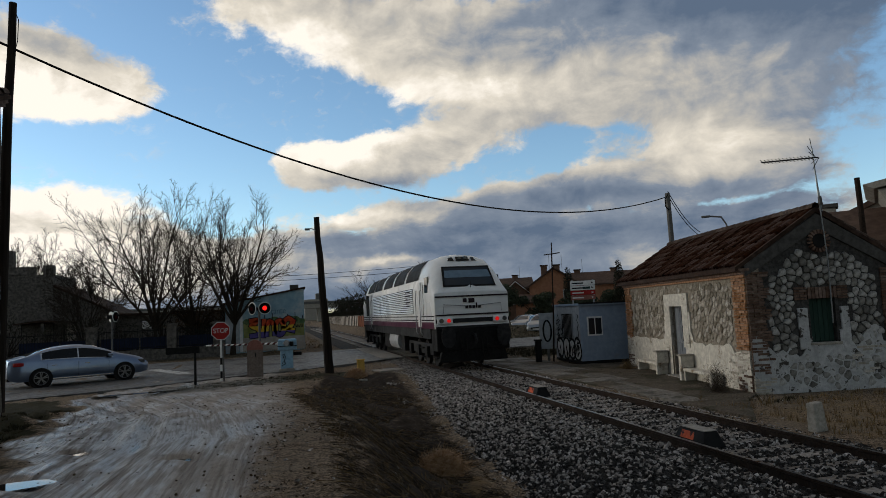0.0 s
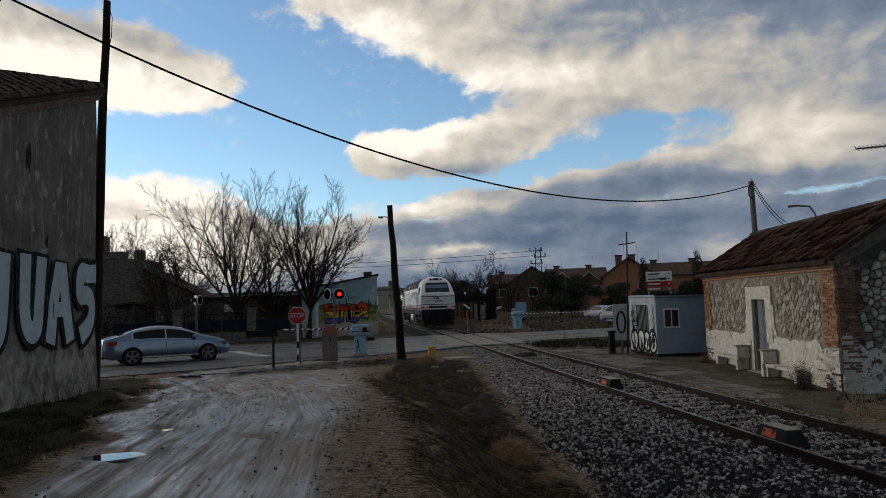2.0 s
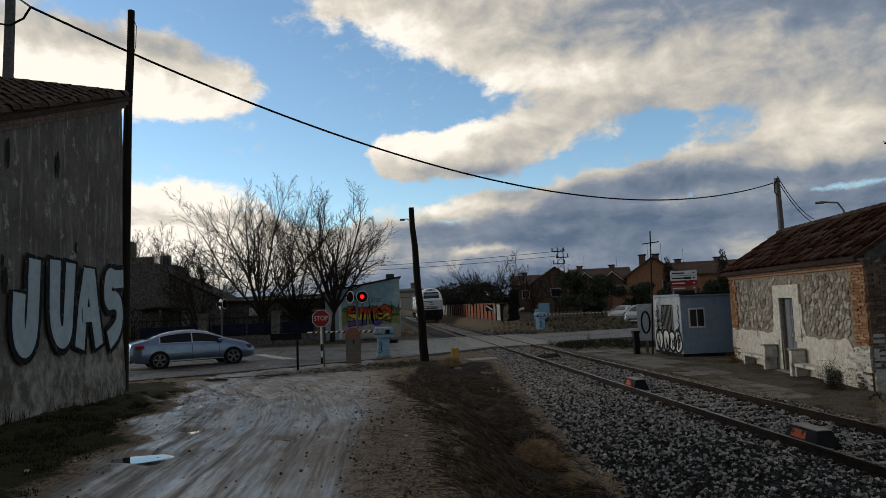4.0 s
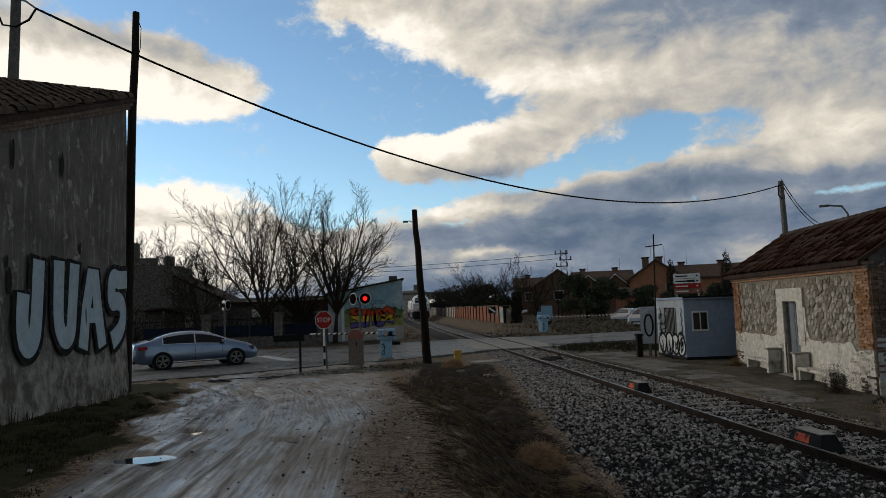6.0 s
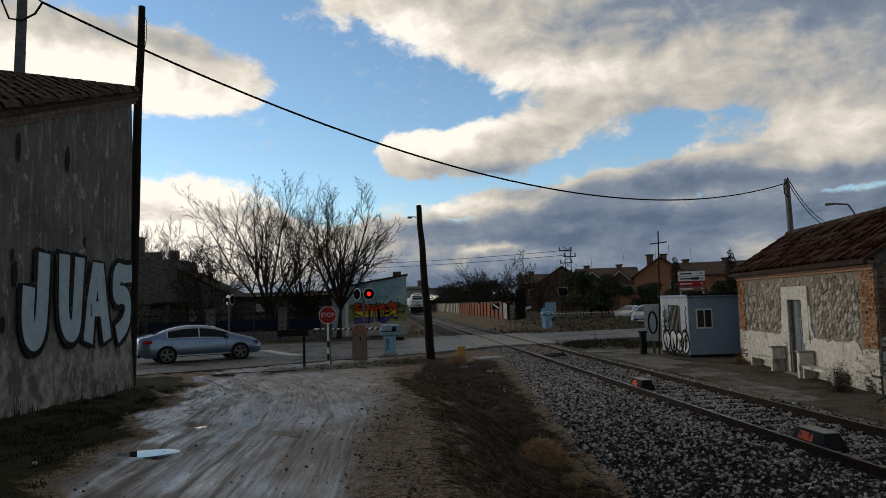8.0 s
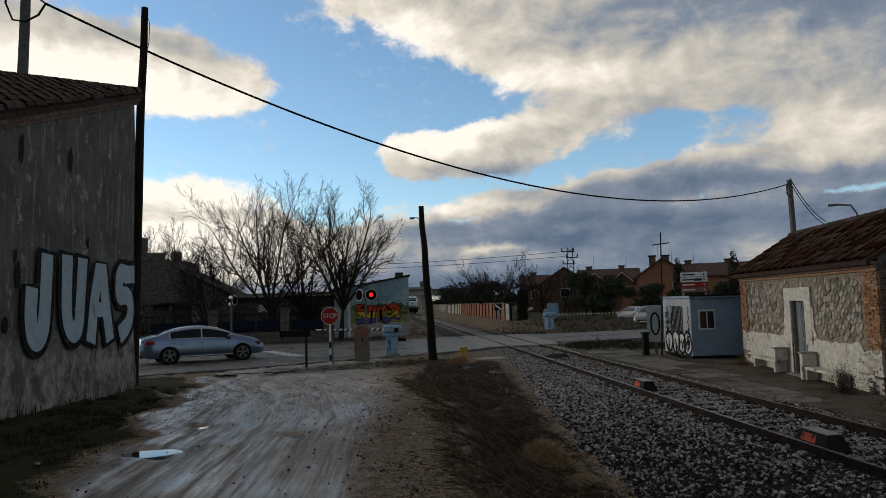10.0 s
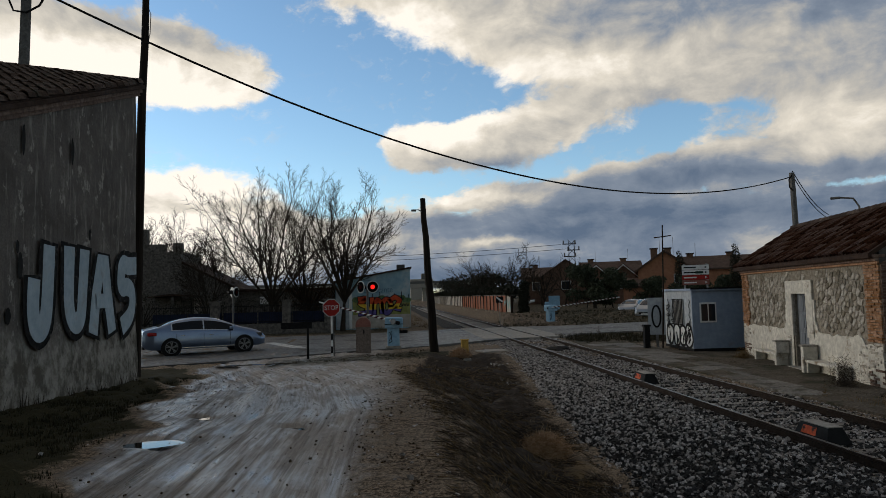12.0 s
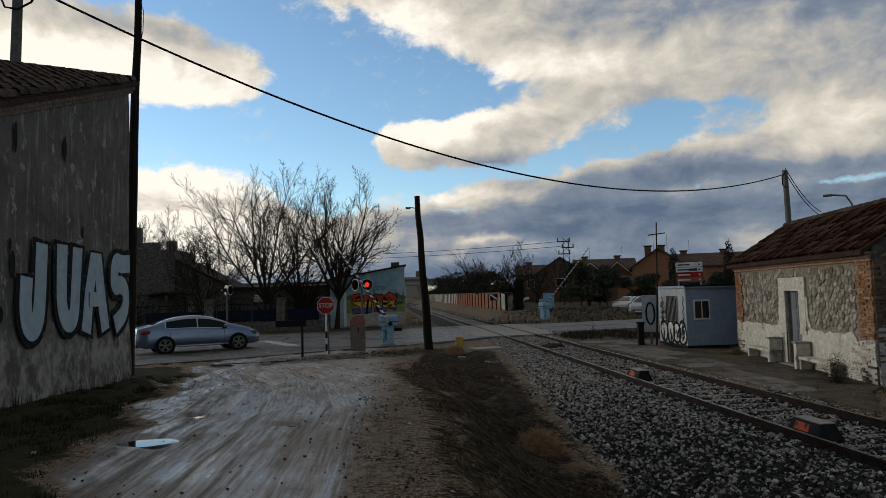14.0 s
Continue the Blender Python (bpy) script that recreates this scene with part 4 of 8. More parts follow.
# ---- keeper's house ----
def build_keeper_house():
    # local frame: x along the long front from the near corner, y into the house, z up
    ux, uy = 0.18, 0.984
    L, W, E, R = 8.75, 3.64, 2.99, 4.13
    house = thing("keeper_house")
    tagged(house, "old single-storey stone house with brick corners and clay roof", "house")

    def face_front(o=0.0):
        # front: x from the far end to the near corner, facing outward
        return Matrix.Translation((10.48 + ux * L, 13.77 + uy * L, -0.10)) @ Matrix(((-ux, uy, 0, 0), (-uy, -ux, 0, 0), (0, 0, 1, 0), (0, 0, 0, 1))) @ Matrix.Translation((0, -o, 0))

    def face_gable(o=0.0):
        return Matrix.Translation((10.48, 13.77, -0.10)) @ Matrix(((uy, ux, 0, 0), (-ux, uy, 0, 0), (0, 0, 1, 0), (0, 0, 0, 1))) @ Matrix.Translation((0, -o, 0))

    F, G = face_front(), face_gable()
    d0, d1, dz = L - 4.60, L - 3.70, 2.08
    # front wall with its door opening
    bm = bmesh.new()
    for a, b, z0, z1 in ((0, d0, 0, E), (d1, L, 0, E), (d0, d1, dz, E)):
        box(a, b, 0, 0.34, z0, z1, bm=bm)
    front = part("wall", bm, MORTAR, house, "rubble stone front wall with whitewashed base")
    front.data.transform(F)
    w0, w1, wz0, wz1 = 1.47, 2.09, 1.12, 2.12
    bm = bmesh.new()
    for a, b, z0, z1 in ((0.34, w0, 0, E), (w1, W, 0, E), (w0, w1, 0, wz0), (w0, w1, wz1, E)):
        box(a, b, 0.0, 0.34, z0, z1, bm=bm)
    prism([(0.0, E), (W, E), (W / 2, R)], 0.0, 0.34, bm)
    gable = part("wall", bm, MORTAR_SHADED, house, "rubble stone gable wall, whitewash flaking off its base")
    gable.data.transform(G)
    bm = box(0.34, L, 0, 0.3, 0, E)
    rear = part("wall", bm, RENDER_GREY, house)
    rear.data.transform(F @ Matrix.Translation((-0.34, W - 0.3, 0)))
    bm = box(0, W, 0, 0.3, 0, E)
    prism([(0, E), (W, E), (W / 2, R)], 0, 0.3, bm)
    end = part("wall", bm, RENDER_GREY, house)
    end.data.transform(G @ Matrix.Translation((0, L - 0.3, 0)))
    # cement band under the gable verge, with the round vent
    bm = bmesh.new()
    for s in (1, -1):
        a = Vector((W / 2, R - 0.02))
        b = Vector((W / 2 - s * (W / 2 + 0.02), E - 0.02))
        n = Vector((0, -0.36))
        quad = [a, b, b + n * 0.75, a + n]
        ring = [bm.verts.new((q.x, -0.045, q.y)) for q in quad]
        ring2 = [bm.verts.new((q.x, 0.01, q.y)) for q in quad]
        bm.faces.new(ring)
        for i in range(4):
            bm.faces.new((ring[i], ring2[i], ring2[(i + 1) % 4], ring[(i + 1) % 4]))
    bmesh.ops.recalc_face_normals(bm, faces=bm.faces[:])
    part("verge_band", bm, RENDER_GREY, house, "grey cement band under the roof verge").data.transform(G)
    bm = disc(0.16, 0.05, 24, pose(W / 2 - 0.02, -0.05, 3.46))
    part("round_vent", bm, DARK, house, "dark round attic opening").data.transform(G)
    bm = bmesh.new()
    for k in range(18):
        q = 2 * math.pi * k / 18
        merge(bm, box(-0.025, 0.025, -0.07, 0.0, 0.17, 0.27, 0.006), pose(W / 2 - 0.02, -0.04, 3.46, 0, math.degrees(q), 0))
    part("vent_ring", bm, BRICK_GREY, house, "ring of bricks round the attic opening").data.transform(G)
    # whitewash on the base of both walls, and round the door
    def patchy(name, x0, x1, top, mat, fm, seed, openings=()):
        bm = bmesh.new()
        n = 60
        edge = [top(x0 + (x1 - x0) * i / n) + 0.09 * noise.noise((seed + i * 0.35, 0, 0)) + 0.05 * noise.noise((seed + i * 0.9, 3, 0)) for i in range(n + 1)]
        for i in range(n):
            a, b = x0 + (x1 - x0) * i / n, x0 + (x1 - x0) * (i + 1) / n
            mid = (a + b) / 2
            cuts = [o for o in openings if o[0] < mid < o[1]]
            spans = [(0.0, edge[i], edge[i + 1])]
            if cuts:
                o = cuts[0]
                spans = [(0.0, o[2], o[2])] if o[2] > 0.02 else []
            for lo, ha, hb in spans:
                if min(ha, hb) <= lo + 0.02:
                    continue
                q = [(a, -0.035, lo), (b, -0.035, lo), (b, -0.035, hb), (a, -0.035, ha)]
                bm.faces.new([bm.verts.new(p) for p in q])
                bm.faces.new([bm.verts.new(p) for p in ((a, -0.035, ha), (b, -0.035, hb), (b, 0.01, hb), (a, 0.01, ha))])
        bmesh.ops.remove_doubles(bm, verts=bm.verts, dist=0.0005)
        ob = part(name, bm, mat, house)
        ob.data.transform(fm)
        return ob

    patchy("limewash", 0.02, L - 0.02, lambda x: 1.06 + (0.28 if abs(x - (d0 + d1) / 2) < 1.0 else 0) - (0.12 if x > L - 0.8 else 0), WHITEWASH, F, 3.0, ((d0 - 0.02, d1 + 0.02, 0.0),))
    tagged(patchy("limewash", 0.02, W - 0.02, lambda x: (1.05 if x < w1 else 1.30 if x < W - 0.55 else 1.05) + 0.16 * math.sin(x * 4.1 + 1) + 0.12 * math.sin(x * 9.3), FLAKED, G, 9.0, ((w0 - 0.02, w1 + 0.02, wz0 - 0.06),)), "flaking pale whitewash at the wall's base")
    # white surround of the door
    bm = bmesh.new()
    box(d0 - 0.42, d0, -0.06, 0.05, 0.9, 2.42, 0.012, bm)
    box(d1, d1 + 0.40, -0.06, 0.05, 0.9, 2.42, 0.012, bm)
    box(d0, d1, -0.062, 0.05, 2.06, 2.42, 0.012, bm)
    box(d0 - 0.5, d0 - 0.42, -0.05, 0.05, 1.3, 1.75, 0.008, bm)
    box(d1 + 0.4, d1 + 0.5, -0.05, 0.05, 1.25, 1.9, 0.008, bm)
    part("door_surround", bm, WHITEWASH, house, "chalk-white plastered door surround").data.transform(F)
    # door
    door = part("door", box(d0, d1, 0.10, 0.15, 0.02, 2.06), DOORBLUE, house, "weathered grey-blue double door")
    door.data.transform(F)
    for i, (a, b) in enumerate(((d0 + 0.03, (d0 + d1) / 2 - 0.015), ((d0 + d1) / 2 + 0.015, d1 - 0.03))):
        for z0, z1 in ((0.12, 0.5), (0.58, 1.0), (1.06, 1.5), (1.56, 2.0)):
            p = part("door_panel", box(a + 0.04, b - 0.04, 0.085, 0.11, z0, z1, 0.01), GLASS if z0 > 1 and i else DOORBLUE, door)
            p.data.transform(F)
    part("door_handle", tube([((d0 + d1) / 2 + 0.05, 0.1, 1.0), ((d0 + d1) / 2 + 0.05, 0.05, 1.0), ((d0 + d1) / 2 + 0.05, 0.05, 1.12), ((d0 + d1) / 2 + 0.05, 0.1, 1.12)], 0.01, 6), STEEL, door).data.transform(F)
    part("doorstep", box(d0 - 0.15, d1 + 0.15, -0.25, 0.34, -0.05, 0.06, 0.015), CONCRETE, house, "worn concrete doorstep").data.transform(F)
    # gable window: closed green shutter in a recess, brick lintel
    sh = part("shutter", box(w0 + 0.02, w1 - 0.02, 0.12, 0.16, wz0, wz1), GREEN, house, "closed dark green wooden shutter")
    sh.data.transform(G)
    for i in range(5):
        a = w0 + 0.03 + i * (w1 - w0 - 0.06) / 5
        part("shutter_board", box(a + 0.004, a + (w1 - w0 - 0.06) / 5 - 0.004, 0.105, 0.13, wz0 + 0.02, wz1 - 0.02, 0.004), GREEN, sh).data.transform(G)
    part("window_sill", box(w0 - 0.06, w1 + 0.06, -0.07, 0.14, wz0 - 0.06, wz0, 0.01), CONCRETE, house).data.transform(G)
    bm = bmesh.new()
    for i in range(8):
        a = w0 - 0.04 + i * (w1 - w0 + 0.08) / 8
        box(a + 0.006, a + (w1 - w0 + 0.08) / 8 - 0.006, -0.05, 0.05, wz1 + 0.01, wz1 + 0.27, 0.006, bm)
    part("brick_lintel", bm, BRICK_GREY, house, "upright bricks over the window").data.transform(G)
    for x0, x1 in ((w0 - 0.36, w0 - 0.05), (w1 + 0.05, w1 + 0.32)):
        bricks_joined("brick_jamb", x0, x1, wz1 - 0.02, wz1 + 0.27, BRICK_GREY, house, G, proud=0.035)
        part("jamb_plaster", box(x0 + 0.05, x1 - 0.02, -0.04, 0.02, wz0 - 0.15, wz1 - 0.2, 0.01), FLAKED, house).data.transform(G)
    # brick corners: warm above, limewashed below
    for mm, x0, x1, mat, tooth in ((F, L - 0.62, L, BRICK, 0), (F, 0.0, 0.56, BRICK, 0.1)):
        bricks_joined("brick_pier", x0, x1, 1.0, 2.76, mat, house, mm, toothed=tooth, proud=0.045)
        bricks_joined("brick_pier", x0, x1, 0.434, 1.0, BRICK_PALE, house, mm, toothed=tooth, proud=0.05, missing=0.06)
        bricks_joined("brick_pier", x0, x1, 0.0, 0.434, BRICK_GREY, house, mm, toothed=tooth, proud=0.05)
    # gable side of the corners, its shade painted in as grey brick
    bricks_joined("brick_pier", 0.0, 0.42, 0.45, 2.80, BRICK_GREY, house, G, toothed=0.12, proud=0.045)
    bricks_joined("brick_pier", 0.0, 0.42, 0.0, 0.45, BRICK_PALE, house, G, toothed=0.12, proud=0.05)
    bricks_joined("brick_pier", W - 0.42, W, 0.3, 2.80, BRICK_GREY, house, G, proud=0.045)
    bricks_joined("brick_patch", 2.35, 3.2, 0.25, 1.0, BRICK_PALE, house, G, proud=0.04, missing=0.35)
    bricks_joined("brick_patch", d1 + 0.18, d1 + 0.42, 1.0, 1.28, BRICK_PALE, house, F, proud=0.07)
    bricks_joined("brick_patch", d0 - 0.42, d0 - 0.2, 0.55, 0.95, BRICK_PALE, house, F, proud=0.05)
    bricks_joined("brick_patch", L - 1.05, L - 0.62, 0.15, 0.95, BRICK_PALE, house, F, proud=0.05, missing=0.3)
    # moulded brick cornice
    for z0, z1, o in ((2.70, 2.76, 0.06), (2.76, 2.83, 0.11), (2.83, 2.90, 0.17)):
        part("cornice", box(-0.02, L + 0.02 + o * 0.2, -o, 0.1, z0, z1, 0.012), BRICK_GREY if z0 > 2.75 else BRICK, house).data.transform(F)
    # rubble stones
    lay_stones(front, F, STONE, lambda x, z: 0.72 < x < L - 0.74 and z < 2.6 and not (d0 - 0.58 < x < d1 + 0.56 and z < 2.5) and z > 1.14, 0.6, L - 0.6, 1.15, 2.6, 11, 0.175, 0.55)
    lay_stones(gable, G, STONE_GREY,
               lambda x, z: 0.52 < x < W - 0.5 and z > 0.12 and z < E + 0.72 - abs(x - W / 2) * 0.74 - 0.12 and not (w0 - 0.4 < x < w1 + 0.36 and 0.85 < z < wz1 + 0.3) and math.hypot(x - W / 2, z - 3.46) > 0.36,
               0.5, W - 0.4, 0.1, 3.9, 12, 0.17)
    # benches built against the front
    for x0, x1 in ((d0 - 2.35, d0 - 0.42), (d1 + 0.5, d1 + 2.3)):
        bench = part("bench", box(x0, x1, -0.38, -0.06, 0.30, 0.38, 0.02), WHITEWASH)
        bench.data.transform(F)
        tagged(bench, "whitewashed masonry bench against the house front", "bench", "benches by the door")
        for a in (x0 + 0.02, x1 - 0.16):
            part("leg", box(a, a + 0.14, -0.36, -0.06, -0.02, 0.30, 0.015), WHITEWASH, bench).data.transform(F)
        inner = x1 if x0 < d0 else x0
        arm = part("armrest", box(inner - 0.09, inner + 0.09, -0.42, -0.06, 0.38, 0.70, 0.02), WHITEWASH, bench)
        arm.data.transform(F)
        part("armrest_top", box(inner - 0.13, inner + 0.11, -0.45, -0.05, 0.70, 0.75, 0.015), CONCRETE, bench).data.transform(F)
        part("armrest_leg", box(inner - 0.07, inner + 0.07, -0.43, -0.30, -0.02, 0.38, 0.015), WHITEWASH, bench).data.transform(F)
    # roof: boards, then clay tiles in courses
    pitch = math.atan2(R - E, W / 2)
    run = (W / 2 + 0.22) / math.cos(pitch)
    roof = part("roof", prism([(-0.24, E - 0.16), (W / 2, R + 0.02), (W + 0.24, E - 0.16), (W + 0.24, E - 0.06), (W / 2, R + 0.13), (-0.24, E - 0.06)], -0.05, L + 0.2), ROOFDARK, house, "clay tile roof, brown and lichen-stained")
    roof.data.transform(G)
    proto = bpy.data.meshes.new("tile")
    bm = tile_mesh(0.15, 0.50, 6)
    bm.to_mesh(proto)
    bm.free()
    proto.materials.append(TILE)
    rng = random.Random(21)
    cols, rows = 42, 7
    for i in range(cols):
        for j in range(rows):
            s = 0.02 + j * (run - 0.1) / rows
            x = -0.02 + (L + 0.2) * (i + 0.5) / cols
            t = new("tile", proto)
            t.parent = roof
            # along the front, up the slope
            local = Matrix.Translation((x, -0.24 + s * math.cos(pitch), E - 0.075 + s * math.sin(pitch) + rng.uniform(0, 0.012))) @ pose(0, 0, 0, math.degrees(pitch) - 3, rng.uniform(-3, 3), rng.uniform(-2.5, 2.5))
            t.matrix_basis = F @ Matrix.Translation((-0.2, 0, 0)) @ local
    spots = []
    for i in range(36):
        for j in range(7):
            s = 0.02 + j * (run - 0.1) / 7
            spots.append(G @ Matrix.Translation((W + 0.24 - s * math.cos(pitch), -0.05 + (L + 0.2) * (i + 0.5) / 36, E - 0.075 + s * math.sin(pitch))) @ pose(0, 0, 0, 0, 0, 90) @ pose(0, 0, 0, math.degrees(pitch) - 3, 0, 0))
    tagged(tiles_joined("rear_tiles", spots, TILE_JOINED, roof), kind="stuff")
    ridge = [G @ Matrix.Translation((W / 2, -0.06 + i * 0.36, R + 0.10)) for i in range(25)]
    tagged(tiles_joined("ridge_tiles", ridge, TILE_JOINED, roof), kind="stuff")
    # aerial on the gable
    aerial = part("tv_antenna", tube([(0, 0, 0), (0.02, 0, 1.4), (-0.05, 0, 2.9), (-0.1, 0, 4.1)], 0.016, 6), STEEL)
    aerial.matrix_world = G @ Matrix.Translation((W / 2 + 0.12, -0.10, 1.55))
    tagged(aerial, "thin rooftop television aerial mast fixed to the gable", "antenna")
    part("boom", tube([(-1.35, 0.0, 3.80), (0.02, 0, 3.88)], 0.017, 5), BLACK, aerial)
    for i in range(14):
        part("element", tube([(-1.32 + i * 0.09, -0.10, 3.74 + i * 0.005), (-1.32 + i * 0.09, 0.10, 3.88 + i * 0.005)], 0.008, 4), BLACK, aerial)
    for a in range(5):
        part("reflector_rod", tube([(-0.02, -0.03 * a, 3.86), (-0.22 + a * 0.02, -0.02, 4.15 - a * 0.14)], 0.008, 4), BLACK, aerial)
    part("mast", tube([(0.0, 0, 2.6), (-0.09, 0.06, 4.35)], 0.012, 6), STEEL, aerial)
    part("insulator", tube([(-0.02, 0, 2.75), (-0.03, 0, 2.95)], [0.05, 0.04], 8), GREYPOLE, aerial)


build_keeper_house()


# ---- tall rendered building beside the track ----
def build_warehouse():
    b = thing("warehouse")
    tagged(b, "tall old rendered building with tiled roof and graffiti", "building")
    x1, x0, y0, y1 = -6.7, -17.0, 6.0, 18.8
    za, zb = 3.17, 7.86
    h = lambda y: za + (zb - za) * (y - y0) / (y1 - y0)
    bm = bmesh.new()
    n = 48
    for i in range(n):
        ya, yb = y0 + (y1 - y0) * i / n, y0 + (y1 - y0) * (i + 1) / n
        steps = 30
        for j in range(steps):
            f0, f1 = j / steps, (j + 1) / steps
            ids = []
            for yy, f in ((ya, f0), (yb, f0), (yb, f1), (ya, f1)):
                z = f * h(yy) + (1 - f) * -0.2
                batter = 0.10 * (1 - min(z / 3.0, 1.0)) ** 2
                ids.append(bm.verts.new((x1 + batter + 0.03 * noise.noise((yy * 0.7, z * 0.7, 0)), yy, z)))
            bm.faces.new(ids)
    bmesh.ops.remove_doubles(bm, verts=bm.verts, dist=0.001)
    box(x0, x1 - 0.25, y0, y0 + 0.3, -0.2, za, bm=bm)
    prism([(x0, -0.2), (x1 - 0.02, -0.2), (x1 - 0.02, zb), (x0, zb)], y1 - 0.3, y1, bm)
    bmesh.ops.recalc_face_normals(bm, faces=bm.faces[:])
    wall = part("wall", bm, RENDER_WALL, b, "grey-brown peeling render")
    # holes through the render
    for y, z, w, hh in ((13.05, 5.25, 0.12, 0.62), (15.02, 5.45, 0.14, 0.6), (15.9, 3.75, 0.13, 0.28), (13.0, 2.9, 0.18, 0.5), (12.9, 3.25, 0.12, 0.24), (12.6, 2.0, 0.2, 0.3)):
        bm = bmesh.new()
        ring = []
        for k in range(12):
            q = 2 * math.pi * k / 12
            r = 1 + 0.35 * noise.noise((y + math.cos(q), z + math.sin(q), 7))
            ring.append(bm.verts.new((x1 + 0.036 + (0.10 * (1 - min(z / 3.0, 1.0)) ** 2), y + math.cos(q) * w / 2 * r, z + math.sin(q) * hh / 2 * r)))
        bm.faces.new(ring)
        part("hole", bm, DARK, wall, "dark hole in the render")
    pitch = math.atan2(zb - za, y1 - y0)
    # verge bricks, roof slab and tiles
    m = Matrix.Translation((0, y0, za + 0.19)) @ Matrix.Rotation(pitch, 4, "X")
    # the roof plane also climbs gently away from the track
    climb = Matrix(((1, 0, 0, 0), (0, 1, 0, 0), (-0.13, 0, 1, 0.13 * x1), (0, 0, 0, 1)))
    length = math.hypot(y1 - y0, zb - za)
    for dz0, dz1, o in ((-0.25, -0.16, 0.05), (-0.16, -0.06, 0.12), (-0.06, 0.04, 0.20)):
        part("verge_course", box(x1 - 0.1, x1 + o, -0.3, length + 0.1, dz0, dz1, 0.015), BRICK_GREY if dz0 < -0.10 else ROOFDARK, b).data.transform(m)
    roof = part("roof", box(x0, x1 + 0.14, -0.35, length + 0.15, 0.04, 0.10), ROOFDARK, b, "weathered curved clay tiles")
    roof.data.transform(climb @ m)
    spots = []
    rng = random.Random(4)
    cols = int((x1 + 0.18 - x0) / 0.25)
    for i in range(cols):
        x = x1 + 0.10 - i * 0.25
        for j in range(38):
            s = -0.3 + j * (length + 0.3) / 38
            spots.append(climb @ m @ Matrix.Translation((x + rng.uniform(-0.02, 0.02), s, 0.10 + rng.uniform(0, 0.02))) @ pose(0, 0, 0, -3, rng.uniform(-4, 4), rng.uniform(-4, 4)))
    tagged(tiles_joined("roof_tiles", spots, TILE_JOINED, roof), kind="stuff")
    ridge = [climb @ Matrix.Translation((x1 + 0.12 - i * 0.36, y1 + 0.02, zb + 0.30)) @ pose(0, 0, 0, 0, 0, 90) for i in range(28)]
    tagged(tiles_joined("ridge_tiles", ridge, TILE_JOINED, roof), kind="stuff")
    # sprayed letters: pale blue fill, black edge
    fill = material("spray_blue", (0.30, 0.37, 0.42), (0.40, 0.47, 0.52), 5, stain=(0.28, 0.30, 0.30), stain_scale=2.5, bump=0.2)
    face = Matrix.Translation((x1 + 0.05, 0, 0)) @ Matrix(((0, -1, 0, 0), (1, 0, 0, 0), (0, 0, 1, 0), (0, 0, 0, 1)))
    SPRAYBLACK = material("spray_black", (0.008, 0.008, 0.009), (0.022, 0.022, 0.022), 10, (0.8, 0.95), 0.2, stain=(0.10, 0.092, 0.084), stain_at=(0.58, 0.64), stain_scale=5, spec=0.08)
    letters = {
        "J": [(13.40, 2.55), (13.36, 2.15), (13.45, 1.78), (13.65, 1.66), (13.85, 1.85), (13.93, 2.3), (13.96, 2.8), (13.98, 3.22)],
        "U": [(14.82, 3.26), (14.82, 2.6), (14.84, 2.1), (14.98, 1.82), (15.22, 1.76), (15.45, 1.95), (15.5, 2.5), (15.52, 3.24)],
        "A": [(16.0, 1.64), (16.2, 2.4), (16.42, 3.22), (16.62, 3.22), (16.82, 2.4), (17.0, 1.64)],
        "S": [(18.5, 3.16), (18.0, 3.12), (17.66, 3.2), (17.58, 2.86), (17.62, 2.55), (18.0, 2.62), (18.36, 2.5), (18.42, 2.15), (18.2, 1.86), (17.72, 1.66)],
    }
    for k, pts in letters.items():
        for _ in range(0 if k == "A" else 2):
            pts = [pts[0]] + [(a[0] * f + b[0] * (1 - f), a[1] * f + b[1] * (1 - f)) for a, b in zip(pts, pts[1:]) for f in (0.75, 0.25)] + [pts[-1]]
        wavy = [(p[0] + 0.035 * noise.noise((p[0] * 5, p[1] * 5, 1)), p[1] + 0.05 * noise.noise((p[0] * 4, p[1] * 4, 5))) for p in pts]
        edge = part("letter_edge", stroke(wavy, 0.72, -0.028), SPRAYBLACK, b, "black sprayed outline")
        inner = part("letter_fill", stroke(pts, 0.46, -0.036), fill, edge, "pale blue sprayed letter " + k)
        for o in (edge, inner):
            for v in o.data.vertices:
                yy = v.co.x
                z = v.co.z
                v.co = Vector((x1 + 0.036 + 0.10 * (1 - min(z / 3.0, 1.0)) ** 2 + 0.03 * noise.noise((yy * 0.7, z * 0.7, 0)) - v.co.y, yy, z))
    bm = stroke([(16.25, 2.25), (16.78, 2.25)], 0.34, -0.032)
    bar = part("letter_bar", bm, fill, b)
    for v in bar.data.vertices:
        v.co = Vector((x1 + 0.048 + 0.10 * (1 - min(v.co.z / 3.0, 1.0)) ** 2 - v.co.y, v.co.x, v.co.z))


build_warehouse()


# ---- poles and cable ----
def pole(name, base, top, r0, r1, mat, label, sides=10, steps=8):
    b, t = Vector(base), Vector(top)
    rng = random.Random(str(base))
    pts = [b + (t - b) * i / steps + Vector((rng.uniform(-0.02, 0.02), 0, 0)) for i in range(steps + 1)]
    ob = part(name, tube(pts, [r0 + (r1 - r0) * i / steps for i in range(steps + 1)], sides), mat, smooth=False)
    tagged(ob, label, "pole")
    return ob


